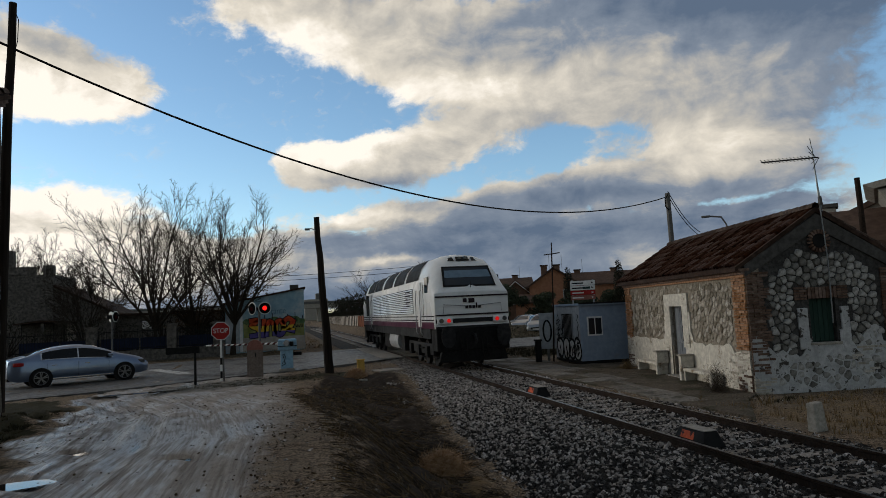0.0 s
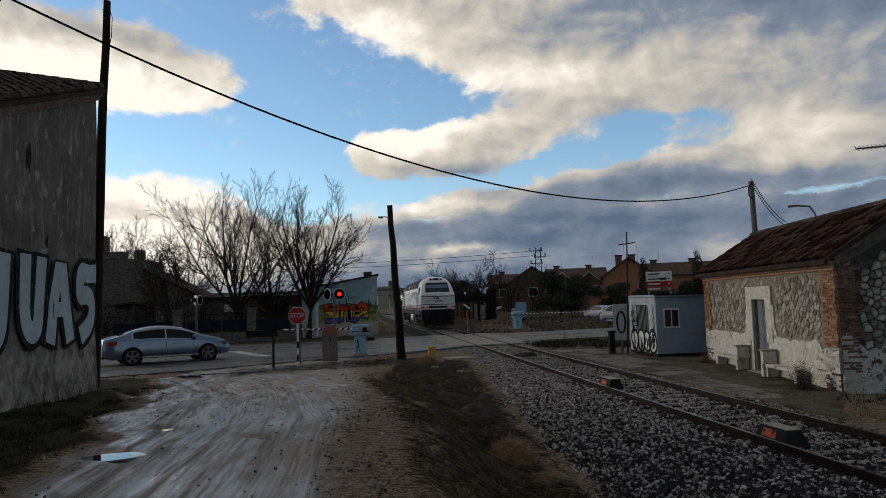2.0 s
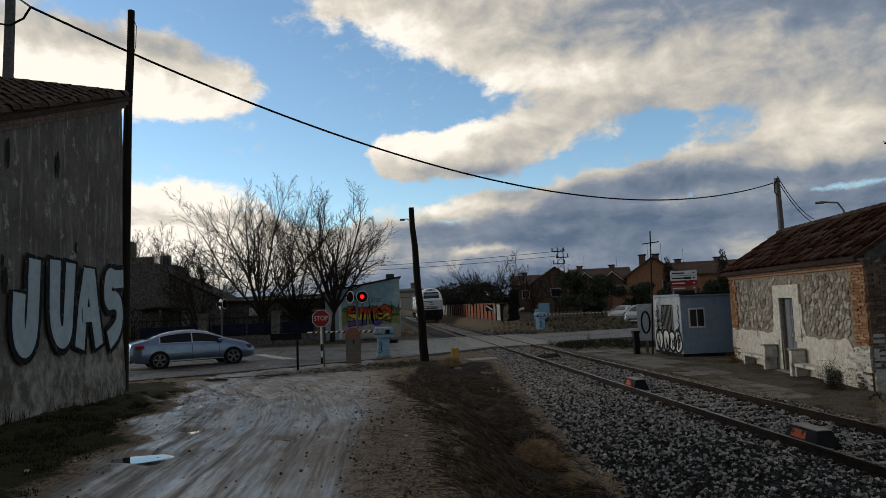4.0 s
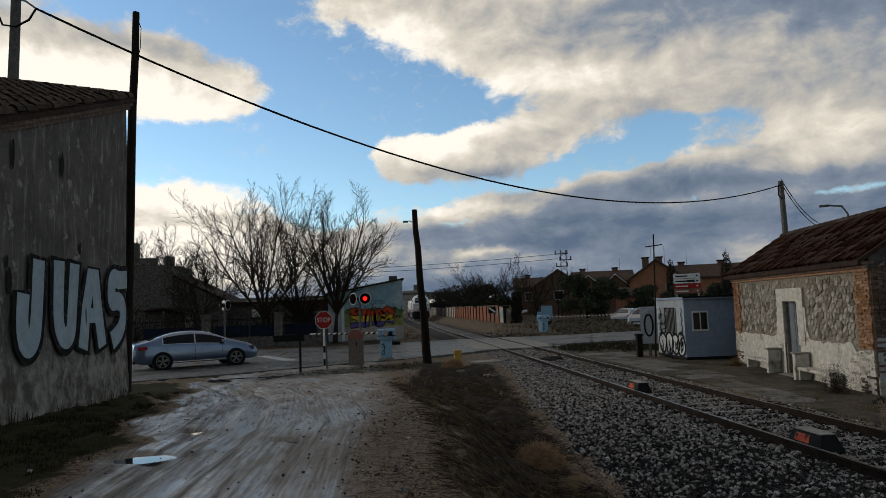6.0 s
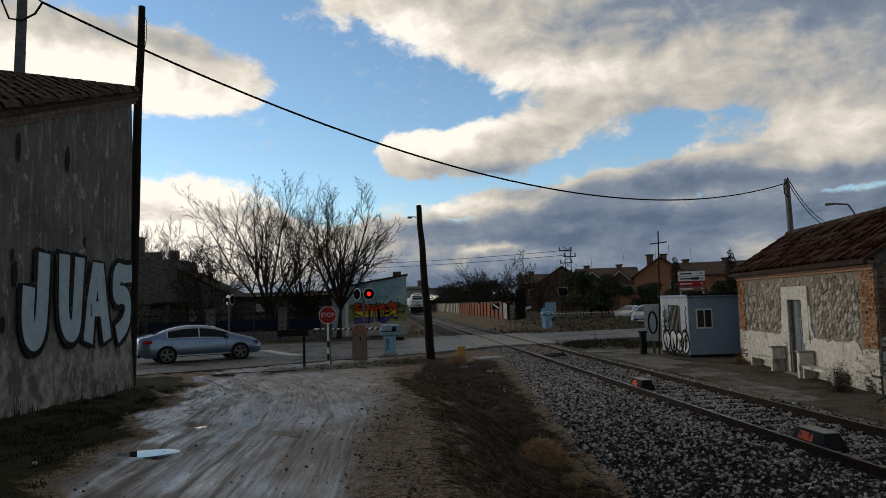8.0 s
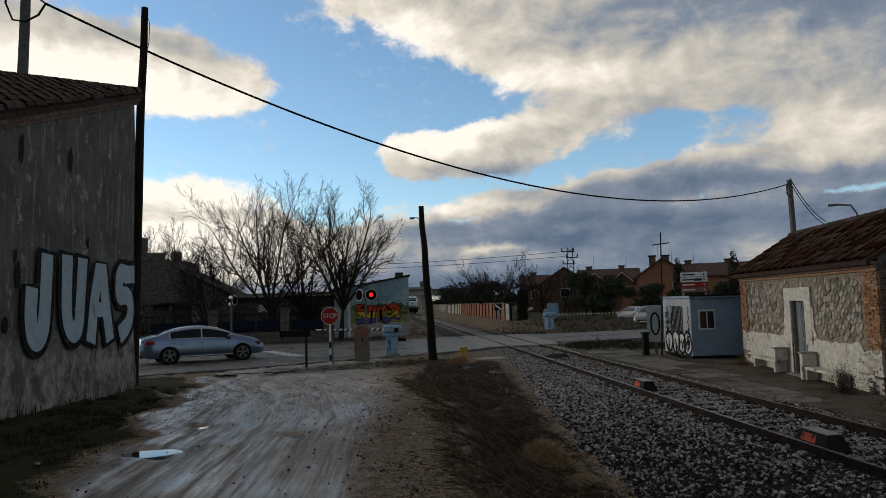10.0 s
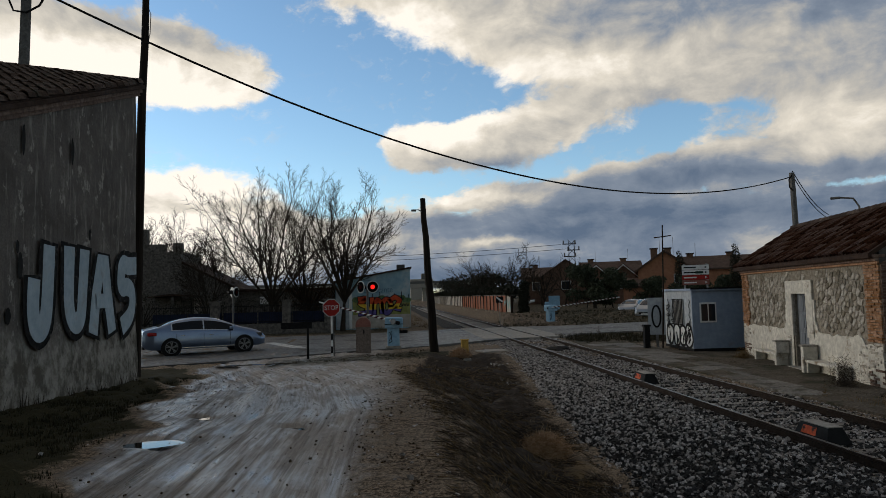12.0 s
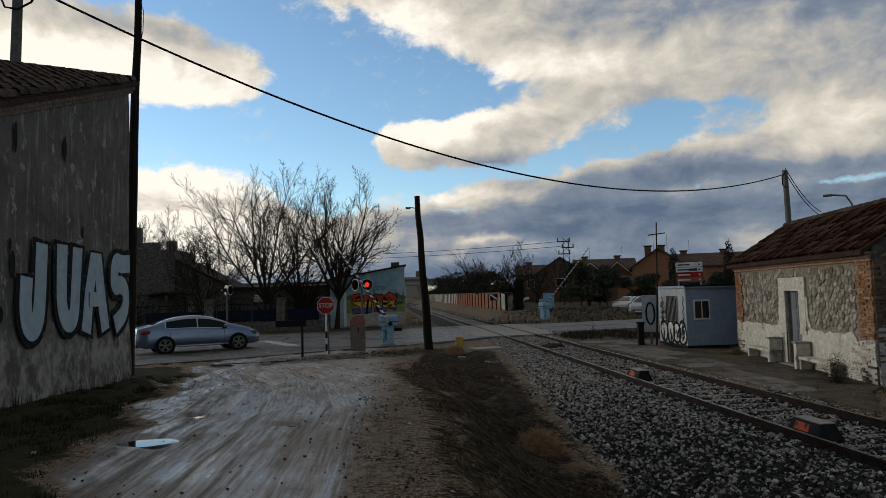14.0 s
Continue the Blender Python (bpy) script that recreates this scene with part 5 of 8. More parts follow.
p = pole("utility_pole", (-7.36, 20.6, -0.3), (-7.19, 20.9, 11.45), 0.17, 0.10, WOODPOLE, "tall tarred wooden pole at the corner of the rendered building")
part("hanging_wire", tube([(-7.05, 20.75, 11.1), (-6.98, 20.75, 10.9), (-7.0, 20.75, 10.3), (-7.08, 20.75, 9.9)], 0.012, 4), BLACK, p)
p = pole("utility_pole", (1.86, 27.9, -0.4), (1.50, 27.95, 6.2), 0.19, 0.11, WOODPOLE, "leaning tarred wooden pole with a small lamp")
part("lamp_arm", tube([(1.52, 27.9, 5.6), (1.3, 27.8, 5.72), (1.18, 27.75, 5.7)], 0.018, 6), STEEL, p)
part("lamp_head", box(1.02, 1.22, 27.68, 27.8, 5.64, 5.72, 0.02), GREYPOLE, p)
A, B = Vector((-9.41, 19.5, 10.93)), Vector((25.45, 40.7, 9.07))
p = pole("utility_pole", (-10.28, 19.75, 0), (-10.06, 19.75, 12.3), 0.18, 0.13, GREYPOLE, "grey concrete pole rising behind the tiled roof", 8)
part("bracket", tube([(-10.05, 19.65, 11.3), (-9.7, 19.5, 11.15), (-9.41, 19.5, 10.93)], 0.03, 6), STEEL, p)
part("jumper_cable", tube([(-10.4, 19.6, 11.8), (-10.55, 19.6, 11.0), (-10.35, 19.6, 10.5), (-9.95, 19.5, 10.4), (-9.6, 19.5, 10.6), (-9.41, 19.5, 10.93)], 0.03, 6), BLACK, p)
q = pole("utility_pole", (25.75, 40.75, -0.1), (25.58, 40.75, 9.35), 0.21, 0.16, GREYPOLE, "grey concrete pole behind the keeper's house", 8)
part("bracket", tube([(25.5, 40.6, 9.2), (25.25, 40.55, 8.9), (25.25, 40.55, 8.4), (25.5, 40.6, 8.2)], 0.035, 6), BLACK, q)
pts = [A + (B - A) * s - Vector((0, 0, 4 * 2.9 * s * (1 - s))) for s in (i / 40 for i in range(41))]
cable = part("overhead_cable", tube(pts, 0.034, 6), BLACK)
tagged(cable, "thick black telephone cable sagging between poles", "cable")
for lift in (0.0, 0.3):
    pts = [Vector((25.6, 40.7, 9.15 + lift)) + Vector((5.9, 5.4, -2.2)) * s - Vector((0, 0, 1.6 * s * (1 - s))) for s in (i / 12 for i in range(13))]
    tagged(part("overhead_cable", tube(pts, 0.026, 6), BLACK), "black twisted cable running down behind the roof", "cable")


# ---- locomotive ----
LOCO_WHITE = material("coach_white", (0.72, 0.73, 0.73), (0.84, 0.845, 0.845), 1.5, (0.22, 0.4), 0.02, stain=(0.48, 0.47, 0.45), stain_at=(0.6, 0.8), stain_scale=0.7)
LOCO_PURPLE = material("purple_band", (0.07, 0.018, 0.04), (0.11, 0.03, 0.06), 3, (0.3, 0.45), 0.02)
LOCO_GREY = material("underframe_grey", (0.012, 0.012, 0.013), (0.032, 0.032, 0.033), 6, (0.6, 0.85), 0.2, spec=0.15)
LOCO_ROOF = material("roof_grille", (0.007, 0.007, 0.008), (0.022, 0.022, 0.023), 10, (0.6, 0.8), 0.2, spec=0.1)
TANK = material("silver_tank", (0.40, 0.41, 0.42), (0.55, 0.56, 0.57), 5, (0.3, 0.5), 0.05, metal=0.4)
TAIL_RED = material("tail_lamp", (0.3, 0.005, 0.005), (0.4, 0.008, 0.008), 5, bump=0, glow=(0.85, 0.02, 0.02, 0.5))
LAMP_OFF = glass_material("lamp_glass", (0.06, 0.065, 0.07), 0.1)
FINE_LINE = material("dark_line", (0.02, 0.014, 0.018), (0.04, 0.03, 0.035), 10, bump=0)


def loco_outline(h, w=1.0, z0=1.12):
    """Half section of the body from the sill to the roof's crown, for a crown at height h."""
    pts = [(1.40, z0), (1.425, z0 + 0.08), (1.425, 1.9), (1.425, 2.45), (1.41, 2.85), (1.345, 3.25), (1.21, 3.62), (0.98, 3.93), (0.60, 4.12), (0.0, 4.20)]
    out = []
    for x, z in pts:
        if z > 2.40:
            z = 2.40 + (z - 2.40) * (h - 2.40) / 1.80
        out.append((x * w, z))
    return out


def loft(sections, closed_ends=True):
    """Skin over cross-sections given as lists of points."""
    bm = bmesh.new()
    rows = [[bm.verts.new(p) for p in s] for s in sections]
    for a, b in zip(rows, rows[1:]):
        for i in range(len(a) - 1):
            bm.faces.new((a[i], a[i + 1], b[i + 1], b[i]))
    if closed_ends:
        bm.faces.new(rows[0][::-1])
        bm.faces.new(rows[-1])
    bmesh.ops.recalc_face_normals(bm, faces=bm.faces[:])
    return bm


def nose_y(z):
    """How far behind the sill's face the nose lies at height z."""
    return float(np.interp(z, [1.1, 2.3, 2.55, 3.0, 3.45, 3.75, 4.0, 4.15, 4.2], [0.0, 0.03, 0.12, 0.40, 0.72, 0.95, 1.25, 1.6, 2.0]))


def build_loco():
    loco = thing("locomotive")
    tagged(loco, "white diesel locomotive with purple band and red tail lights", "locomotive")
    LEN = 22.0
    stations = [(2.45, 0.0, 0.985), (2.52, 0.05, 0.992), (2.62, 0.13, 0.997), (3.0, 0.38, 0.995), (3.45, 0.70, 1.0), (3.75, 0.94, 1.0), (4.0, 1.25, 1.0), (4.14, 1.6, 1.0), (4.2, 2.1, 1.0)]
    secs = []
    for h, y, w in stations + [(h, LEN - y, w) for h, y, w in stations[::-1]]:
        half = loco_outline(h, w)
        secs.append([(x, y, z) for x, z in half] + [(-x, y, z) for x, z in half[::-1][1:]])
    body = part("body", loft(secs), LOCO_WHITE, loco, "white painted body shell", smooth=True)
    body.data.polygons.foreach_set("use_smooth", [len(p.vertices) == 4 for p in body.data.polygons])
    for end in (0, 1):
        flip = Matrix.Identity(4) if end == 0 else Matrix.Translation((0, LEN, 0)) @ pose(0, 0, 0, 0, 0, 180)

        def add(name, bm, mat, label="", parent=body):
            ob = part(name, bm, mat, parent, label)
            ob.data.transform(flip)
            return ob

        # windscreen: black frame, glass inside it
        def panel(x0, x1, z0, z1, lift, x2=None):
            bm = bmesh.new()
            x2 = x2 or x1
            n = 10
            rows = []
            for k in range(n + 1):
                z = z0 + (z1 - z0) * k / n
                hw = x1 + (x2 - x1) * k / n
                row = []
                for i in range(9):
                    x = -hw + 2 * hw * i / 8
                    y = nose_y(z) - lift + 0.05 * max(0, (abs(x) - 0.7)) ** 2
                    row.append(bm.verts.new((x, y, z)))
                rows.append(row)
            for a, b in zip(rows, rows[1:]):
                for i in range(8):
                    bm.faces.new((a[i], a[i + 1], b[i + 1], b[i]))
            return bm

        frame_ = add("windscreen_frame", panel(0, 1.02, 2.64, 3.54, 0.03, 0.92), BLACK, "black windscreen surround")
        add("windscreen", panel(0, 0.94, 2.72, 3.46, 0.04, 0.85), GLASS, "tinted windscreen", frame_)
        # sky reflected in the upper glass, painted as a pale blue panel
        add("sun_blind", panel(0, 0.90, 3.04, 3.36, 0.046, 0.85), material("painted_sky_reflection", (0.13, 0.19, 0.25), (0.18, 0.25, 0.32), 4, bump=0), "pale blue sky reflection painted on the upper windscreen", frame_)
        wiper = add("wiper", tube([(0.02, nose_y(2.66) - 0.07, 2.60), (0.06, nose_y(2.9) - 0.07, 2.86)], 0.014, 5), BLACK)
        # top lamp cluster
        add("lamp_cluster", panel(0, 0.27, 3.80, 4.02, 0.05, 0.24), BLACK, "black upper headlamp cluster")
        for s in (-1, 1):
            bm = bmesh.new()
            for p in ((0.34, 3.80), (0.62, 3.80), (0.50, 3.98), (0.36, 4.00)):
                bm.verts.new((s * p[0], nose_y(p[1]) - 0.035 + (0.12 if p[0] > 0.45 else 0), p[1]))
            bm.faces.new(bm.verts[:])
            add("louvre_corner", bm, LOCO_GREY)
            add("upper_lamp", disc(0.07, 0.03, 16, pose(s * 0.12, nose_y(3.9) - 0.045, 3.91)), LAMP_OFF)
        # coloured bands across the face
        for z0, z1, mat, lift in ((2.28, 2.33, FINE_LINE, 0.05), (1.62, 1.67, FINE_LINE, 0.05), (1.36, 1.52, LOCO_GREY, 0.055), (1.12, 1.22, LOCO_GREY, 0.05)):
            add("band", box(-1.39, 1.39, -lift + 0.012, 0.02, z0, z1), mat)
        for s in (-1, 1):
            pod = add("lamp_pod", box(s * 1.06 - 0.30, s * 1.06 + 0.30, -0.10, 0.06, 1.30, 1.60, 0.075), LOCO_WHITE, "white oval lamp pod")
            add("headlamp", disc(0.085, 0.03, 20, pose(s * 1.20, -0.10, 1.45), 0.01), LAMP_OFF, "dark headlamp", pod)
            add("tail_lamp", disc(0.072, 0.03, 20, pose(s * 0.92, -0.10, 1.45), 0.01), TAIL_RED if end == 0 else LAMP_OFF, "glowing red tail lamp" if end == 0 else "", pod)
            add("side_window", box(s * 1.40 - 0.03, s * 1.40 + 0.03, 1.05, 1.62, 2.50, 3.15, 0.01), GLASS, "dark cab side window")
            add("handrail", tube([(s * 1.1, -0.04, 1.72), (s * 1.1, -0.08, 1.74), (s * 1.1, -0.08, 2.02), (s * 0.2, -0.09, 1.95)], 0.014, 5), STEEL)
            buffer = add("buffer", tube([(s * 1.04, 0.05, 0.98), (s * 1.04, -0.42, 0.98)], 0.13, 12), BLACK, "black buffer", loco)
            add("buffer_plate", disc(0.26, 0.05, 20, pose(s * 1.04, -0.42, 0.98), 0.015), LOCO_GREY, "", buffer)
            add("step", box(s * 1.2 - 0.18, s * 1.2 + 0.18, 0.15, 0.5, 0.42, 0.46), BLACK, "", loco)
        # operator's mark drawn as plain bars
        for x0, x1 in ((-0.25, -0.16), (-0.12, -0.02), (0.02, 0.11), (0.15, 0.20), (0.24, 0.34)):
            add("mark_bar", box(x0, x1, -0.036, 0.0, 1.86, 1.96 if x0 != 0.15 else 2.05), FINE_LINE)
        add("mark_square", box(-0.34, -0.20, -0.036, 0.0, 2.08, 2.22), FINE_LINE)
        add("mark_square", box(-0.12, 0.10, -0.036, 0.0, 2.06, 2.22), FINE_LINE)
        add("buffer_beam", box(-1.38, 1.38, -0.02, 0.9, 0.62, 1.13, 0.04), BLACK, "black buffer beam", loco)
        add("snow_plough", prism([(-1.3, 0.28), (1.3, 0.28), (1.2, 0.64), (-1.2, 0.64)], 0.0, 0.25, None, 0.02), BLACK, "", loco)
        hook = add("coupling_hook", tube([(0, -0.02, 0.98), (0, -0.3, 0.98), (0, -0.36, 0.9), (0, -0.3, 0.82)], 0.05, 6), LOCO_GREY, "", loco)
        for x in (-0.5, -0.3, 0.3, 0.5):
            add("brake_hose", tube([(x, -0.02, 0.9), (x, -0.12, 0.8), (x, -0.14, 0.55), (x + 0.05, -0.08, 0.42)], 0.028, 6), RUBBER, "", loco)
    # sides
    for s in (-1, 1):
        for z0, z1, mat in ((1.13, 1.42, LOCO_PURPLE), (1.47, 1.51, FINE_LINE), (1.60, 1.64, FINE_LINE)):
            part("side_band", box(s * 1.43 - 0.006, s * 1.43 + 0.006, 0.12, LEN - 0.12, z0, z1), mat, body)
        for i in range(12):
            z = 1.74 + i * 0.085
            part("louvre", prism([(s * 1.432, z + 0.012), (s * 1.475, z + 0.02), (s * 1.437, z + 0.074)], 4.0, LEN - 5.4), LOCO_WHITE, body)
        for y in (2.35, LEN - 4.6):
            part("door", box(s * 1.43 - 0.012, s * 1.43 + 0.012, y, y + 0.65, 1.2, 3.0, 0.006), LOCO_WHITE, body, "white side door")
            for dy in (-0.1, 0.75):
                part("grab_rail", tube([(s * 1.44, y + dy, 1.0), (s * 1.50, y + dy, 1.05), (s * 1.50, y + dy, 2.6), (s * 1.43, y + dy, 2.65)], 0.017, 5), STEEL, body)
            for k in range(3):
                part("side_step", box(s * 1.30 - 0.14, s * 1.30 + 0.14, y + 0.05, y + 0.6, 0.35 + 0.3 * k, 0.38 + 0.3 * k), BLACK, loco)
        # added dark sheet: the shadows between the louvres as colour
        part("louvre_back", box(s * 1.428 - 0.006, s * 1.428 + 0.006, 4.0, LEN - 5.4, 1.73, 2.78), LOCO_GREY, body)
        part("cab_seam", box(s * 1.43 - 0.006, s * 1.43 + 0.006, 1.9, 1.93, 1.45, 2.9), FINE_LINE, body)
        part("engine_grille", box(s * 1.432 - 0.01, s * 1.432 + 0.01, LEN - 3.2, LEN - 1.9, 1.7, 3.0), LOCO_ROOF, body, "dark ventilation grille")
        for y in (2.9, 6.2, 9.6, 13.2, 16.4):
            # slanting roof grilles
            bm = bmesh.new()
            rows = [[bm.verts.new((s * (p + 0.016), yy, q + 0.016)) for yy in (y, y + 2.9)] for p, q in ((1.37, 3.10), (1.345, 3.25), (1.21, 3.62), (0.98, 3.93), (0.80, 4.02))]
            for a, b in zip(rows, rows[1:]):
                bm.faces.new((a[0], a[1], b[1], b[0]))
            part("roof_grille", bm, LOCO_ROOF, body, "black sloping roof grille")
        for k in range(5):
            part("side_mark", box(s * 1.462 - 0.004, s * 1.462 + 0.004, 4.5, 5.6, 2.05 + 0.14 * k, 2.10 + 0.14 * k), FINE_LINE, body)
        part("fuel_tank", tube([(s * 1.05, 8.6, 0.72), (s * 1.05, 11.2, 0.72)], 0.34, 16), TANK, loco, "silver cylindrical tank")
        part("sill", box(s * 1.38 - 0.03, s * 1.38 + 0.03, 0.9, LEN - 0.9, 0.92, 1.13, 0.01), LOCO_GREY, loco)
    part("roof_fan", box(-0.5, 0.5, 5.0, 16.5, 4.08, 4.22, 0.04), LOCO_ROOF, body, "dark roof equipment")
    part("tank_box", box(-1.2, 1.2, 7.8, 14.0, 0.35, 0.95, 0.06), LOCO_GREY, loco)
    for yb in (3.9, LEN - 3.9):
        bogie = part("bogie", box(-1.0, 1.0, yb - 2.4, yb + 2.4, 0.50, 0.72, 0.04), BLACK, loco, "black three-axle bogie")
        for s in (-1, 1):
            part("bogie_beam", box(s * 1.15 - 0.07, s * 1.15 + 0.07, yb - 2.5, yb + 2.5, 0.45, 0.80, 0.04), LOCO_GREY, bogie)
            for dy in (-1.7, 0, 1.7):
                part("axle_box", box(s * 1.24 - 0.1, s * 1.24 + 0.1, yb + dy - 0.2, yb + dy + 0.2, 0.36, 0.72, 0.03), BLACK, bogie)
        for dy in (-1.7, 0, 1.7):
            w = part("wheelset", tube([(-0.95, 0, 0), (0.95, 0, 0)], 0.09, 8), LOCO_GREY, loco, "steel wheels on an axle")
            w.location = (0, yb + dy, 0.505)
            for s in (-1, 1):
                part("wheel", disc(0.50, 0.13, 24, pose(s * 0.85, 0.0, 0, 0, 0, 90) @ Matrix.Translation((0, 0.065, 0)), 0.02), LOCO_GREY, w)
    # true heights of sill, lamps, windscreen and roof
    for o in loco.children_recursive:
        if o.type == "MESH" and not o.name.startswith("wheel"):
            for v in o.data.vertices:
                v.co.z = float(np.interp(v.co.z, [0, 0.5, 0.8, 0.98, 1.12, 1.45, 1.62, 2.30, 2.62, 3.56, 4.2, 4.3], [0, 0.52, 0.92, 1.22, 1.50, 1.78, 1.97, 2.66, 3.00, 3.84, 4.38, 4.47]))
    return loco


LOCO = build_loco()
LOCO_WHEELS = [o for o in LOCO.children if o.name.startswith("wheelset")]


# ---- cars ----
def car_paint(name, dark, light):
    m = material(name, dark, light, 2.0, (0.25, 0.32), 0.0, metal=0.8)
    m.node_tree.nodes["Principled BSDF"].inputs["Coat Weight"].default_value = 0.6
    m.node_tree.nodes["Principled BSDF"].inputs["Coat Roughness"].default_value = 0.06
    return m


SILVERBLUE = car_paint("silver_blue_paint", (0.155, 0.205, 0.31), (0.20, 0.26, 0.37))
CARWHITE = car_paint("white_car_paint", (0.34, 0.35, 0.37), (0.42, 0.43, 0.45))
CARSILVER = car_paint("grey_car_paint", (0.26, 0.28, 0.30), (0.32, 0.34, 0.36))
RIM = material("alloy", (0.15, 0.15, 0.15), (0.25, 0.25, 0.25), 10, (0.25, 0.4), 0.0, metal=0.8)
CAR_RED = material("rear_lamp", (0.30, 0.015, 0.015), (0.38, 0.02, 0.02), 6, (0.15, 0.25), 0.0)
TINTED = material("tinted_glass", (0.004, 0.005, 0.006), (0.007, 0.008, 0.010), 3, (0.08, 0.12), 0.0, spec=0.25)
CHROME = material("bright_trim", (0.5, 0.5, 0.5), (0.6, 0.6, 0.6), 6, (0.1, 0.2), 0.0, metal=1.0)


def build_car(name, label, paint, L, W, H, hatch, m, wheelbase, front_axle, mark=None):
    """A car along +x, its rear bumper at x = 0, resting on z = 0."""
    car = thing(name)
    tagged(car, label, "car")
    hw = W / 2
    if hatch:
        top = [(0.0, 0.62), (0.02, 0.95), (0.10, 1.15), (0.28, 0.93 * H), (0.55, 0.985 * H), (1.2, H), (2.0, 0.985 * H), (2.5, 0.90 * H), (3.15, 1.06), (3.55, 0.95), (3.9, 0.80), (4.0, 0.62)]
    else:
        top = [(0.0, 0.72), (0.03, 0.98), (0.10, 1.03), (0.40, 1.09), (0.75, 1.20), (1.10, 1.34), (1.50, 0.965 * H), (1.95, H), (2.40, 0.995 * H), (2.80, 0.955 * H), (3.20, 1.27), (3.65, 1.07), (3.95, 1.0), (4.3, 0.92), (4.58, 0.81), (4.72, 0.68), (4.79, 0.50)]
    k = L / top[-1][0]
    top = [(x * k, z) for x, z in top]
    tx, tz = [p[0] for p in top], [p[1] for p in top]
    crest = lambda x: float(np.mean(np.interp(np.clip(x + np.array([-0.16, -0.08, 0.0, 0.08, 0.16]), 0, L), tx, tz))) if 0.2 < x < L - 0.2 else float(np.interp(x, tx, tz))
    belt = lambda x: float(np.interp(x / L, [0, 0.1, 0.5, 0.75, 1], [0.90, 0.97, 0.93, 0.88, 0.60])) * (1.06 if hatch else 1.0)
    xs = sorted(set([x for x, _ in top] + [L * i / 44 for i in range(45)]))
    secs = []
    for x in xs:
        zt = crest(x)
        zb = belt(x)
        e = x / L
        pinch = 1 - 0.22 * max(0, (0.10 - e) / 0.10) ** 2 - 0.30 * max(0, (e - 0.88) / 0.12) ** 2
        w = hw * pinch
        low = 0.24 + 0.10 * max(0, (0.06 - e) / 0.06) + 0.06 * max(0, (e - 0.94) / 0.06)
        zs = min(zb, zt - 0.03)
        cab = max(0.0, zt - zs)
        inner = w * (1 - 0.34 * min(cab / 0.5, 1.0))
        sec = [(w * 0.90, low), (w * 0.97, low + 0.10), (w, 0.48), (w * 0.995, 0.62), (w * 0.975, zs - 0.05), (w * 0.955, zs), (w * 0.955 + (inner - w * 0.955) * 0.8, zs + cab * 0.80),
               (inner * 0.90, zs + cab * 0.955), (inner * 0.55, zt - 0.004), (0, zt)]
        secs.append([(x, y, z) for y, z in sec] + [(x, -y, z) for y, z in sec[::-1][1:]])
    body = part("body", loft(secs), paint, car, "", True)
    # wheel arches and wheels
    r = 0.325 if not hatch else 0.29
    for ax in (front_axle - wheelbase, front_axle):
        for s in (-1, 1):
            part("wheel_arch", disc(r + 0.055, 0.30, 28, pose(ax, s * (hw - 0.146), r, 0, 0, 0) @ (Matrix.Translation((0, 0.154, 0)) if s > 0 else Matrix.Translation((0, 0.146, 0)))), BLACK, body)
            wheel = part("wheel", disc(r, 0.22, 32, Matrix.Translation((0, 0.11, 0)), 0.035), RUBBER, car, "black tyre with alloy rim", True)
            wheel.matrix_basis = pose(ax, s * (hw - 0.095), r, 0, 0, 0 if s < 0 else 180)
            part("rim", disc(r * 0.70, 0.02, 28, Matrix.Translation((0, -0.112, 0)), 0.006), DARK, wheel)
            for q in range(5):
                for dq in (-9, 9):
                    part("spoke", box(-0.016, 0.016, -0.148, -0.125, 0.03, r * 0.69, 0.006), RIM, wheel).matrix_basis = pose(0, 0, 0, 0, q * 72 + dq, 0)
            part("rim_edge", tube([(math.cos(a) * r * 0.71, -0.135, math.sin(a) * r * 0.71) for a in (2 * math.pi * i / 24 for i in range(25))], 0.014, 5), RIM, wheel)
            part("hub", disc(0.05, 0.03, 12, Matrix.Translation((0, -0.125, 0))), RIM, wheel)

    # glass that follows the cabin's skin
    def skin(e0, e1, f0, f1, s, mat, name, lift=0.006, parent=body):
        bm = bmesh.new()
        rows = []
        n = 14
        for i in range(n + 1):
            x = e0 + (e1 - e0) * i / n
            zt, zb = crest(x), belt(x)
            zs = min(zb, zt - 0.03)
            cab = zt - zs
            w = hw
            inner = w * (1 - 0.34 * min(cab / 0.5, 1.0))
            row = []
            for j in range(4):
                f = f0 + (f1 - f0) * j / 3
                y = w * 0.955 + (inner - w * 0.955) * f
                row.append(bm.verts.new((x, s * (y + lift), zs + cab * f)))
            rows.append(row)
        for a, b in zip(rows, rows[1:]):
            for j in range(3):
                bm.faces.new((a[j], a[j + 1], b[j + 1], b[j]))
        bmesh.ops.recalc_face_normals(bm, faces=bm.faces[:])
        return part(name, bm, mat, parent)

    cab0, cab1 = (0.225 * L, 0.71 * L) if not hatch else (0.10 * L, 0.76 * L)
    for s in (-1, 1):
        trim = skin(cab0 - 0.05, cab1 + 0.05, 0.06, 0.80, s, CHROME, "window_trim", 0.004)
        for a, b in ((cab0, cab0 + (cab1 - cab0) * 0.50), (cab0 + (cab1 - cab0) * 0.52, cab1)):
            skin(a, b, 0.12, 0.76, s, TINTED, "side_window", 0.010, trim)
        for x in (cab0 + 0.15, cab0 + (cab1 - cab0) * 0.51, cab1 - 0.10):
            part("door_seam", box(x - 0.005, x + 0.005, s * hw * 0.985 - 0.012, s * hw * 0.985 + 0.012, 0.34, 0.84), BLACK, body)
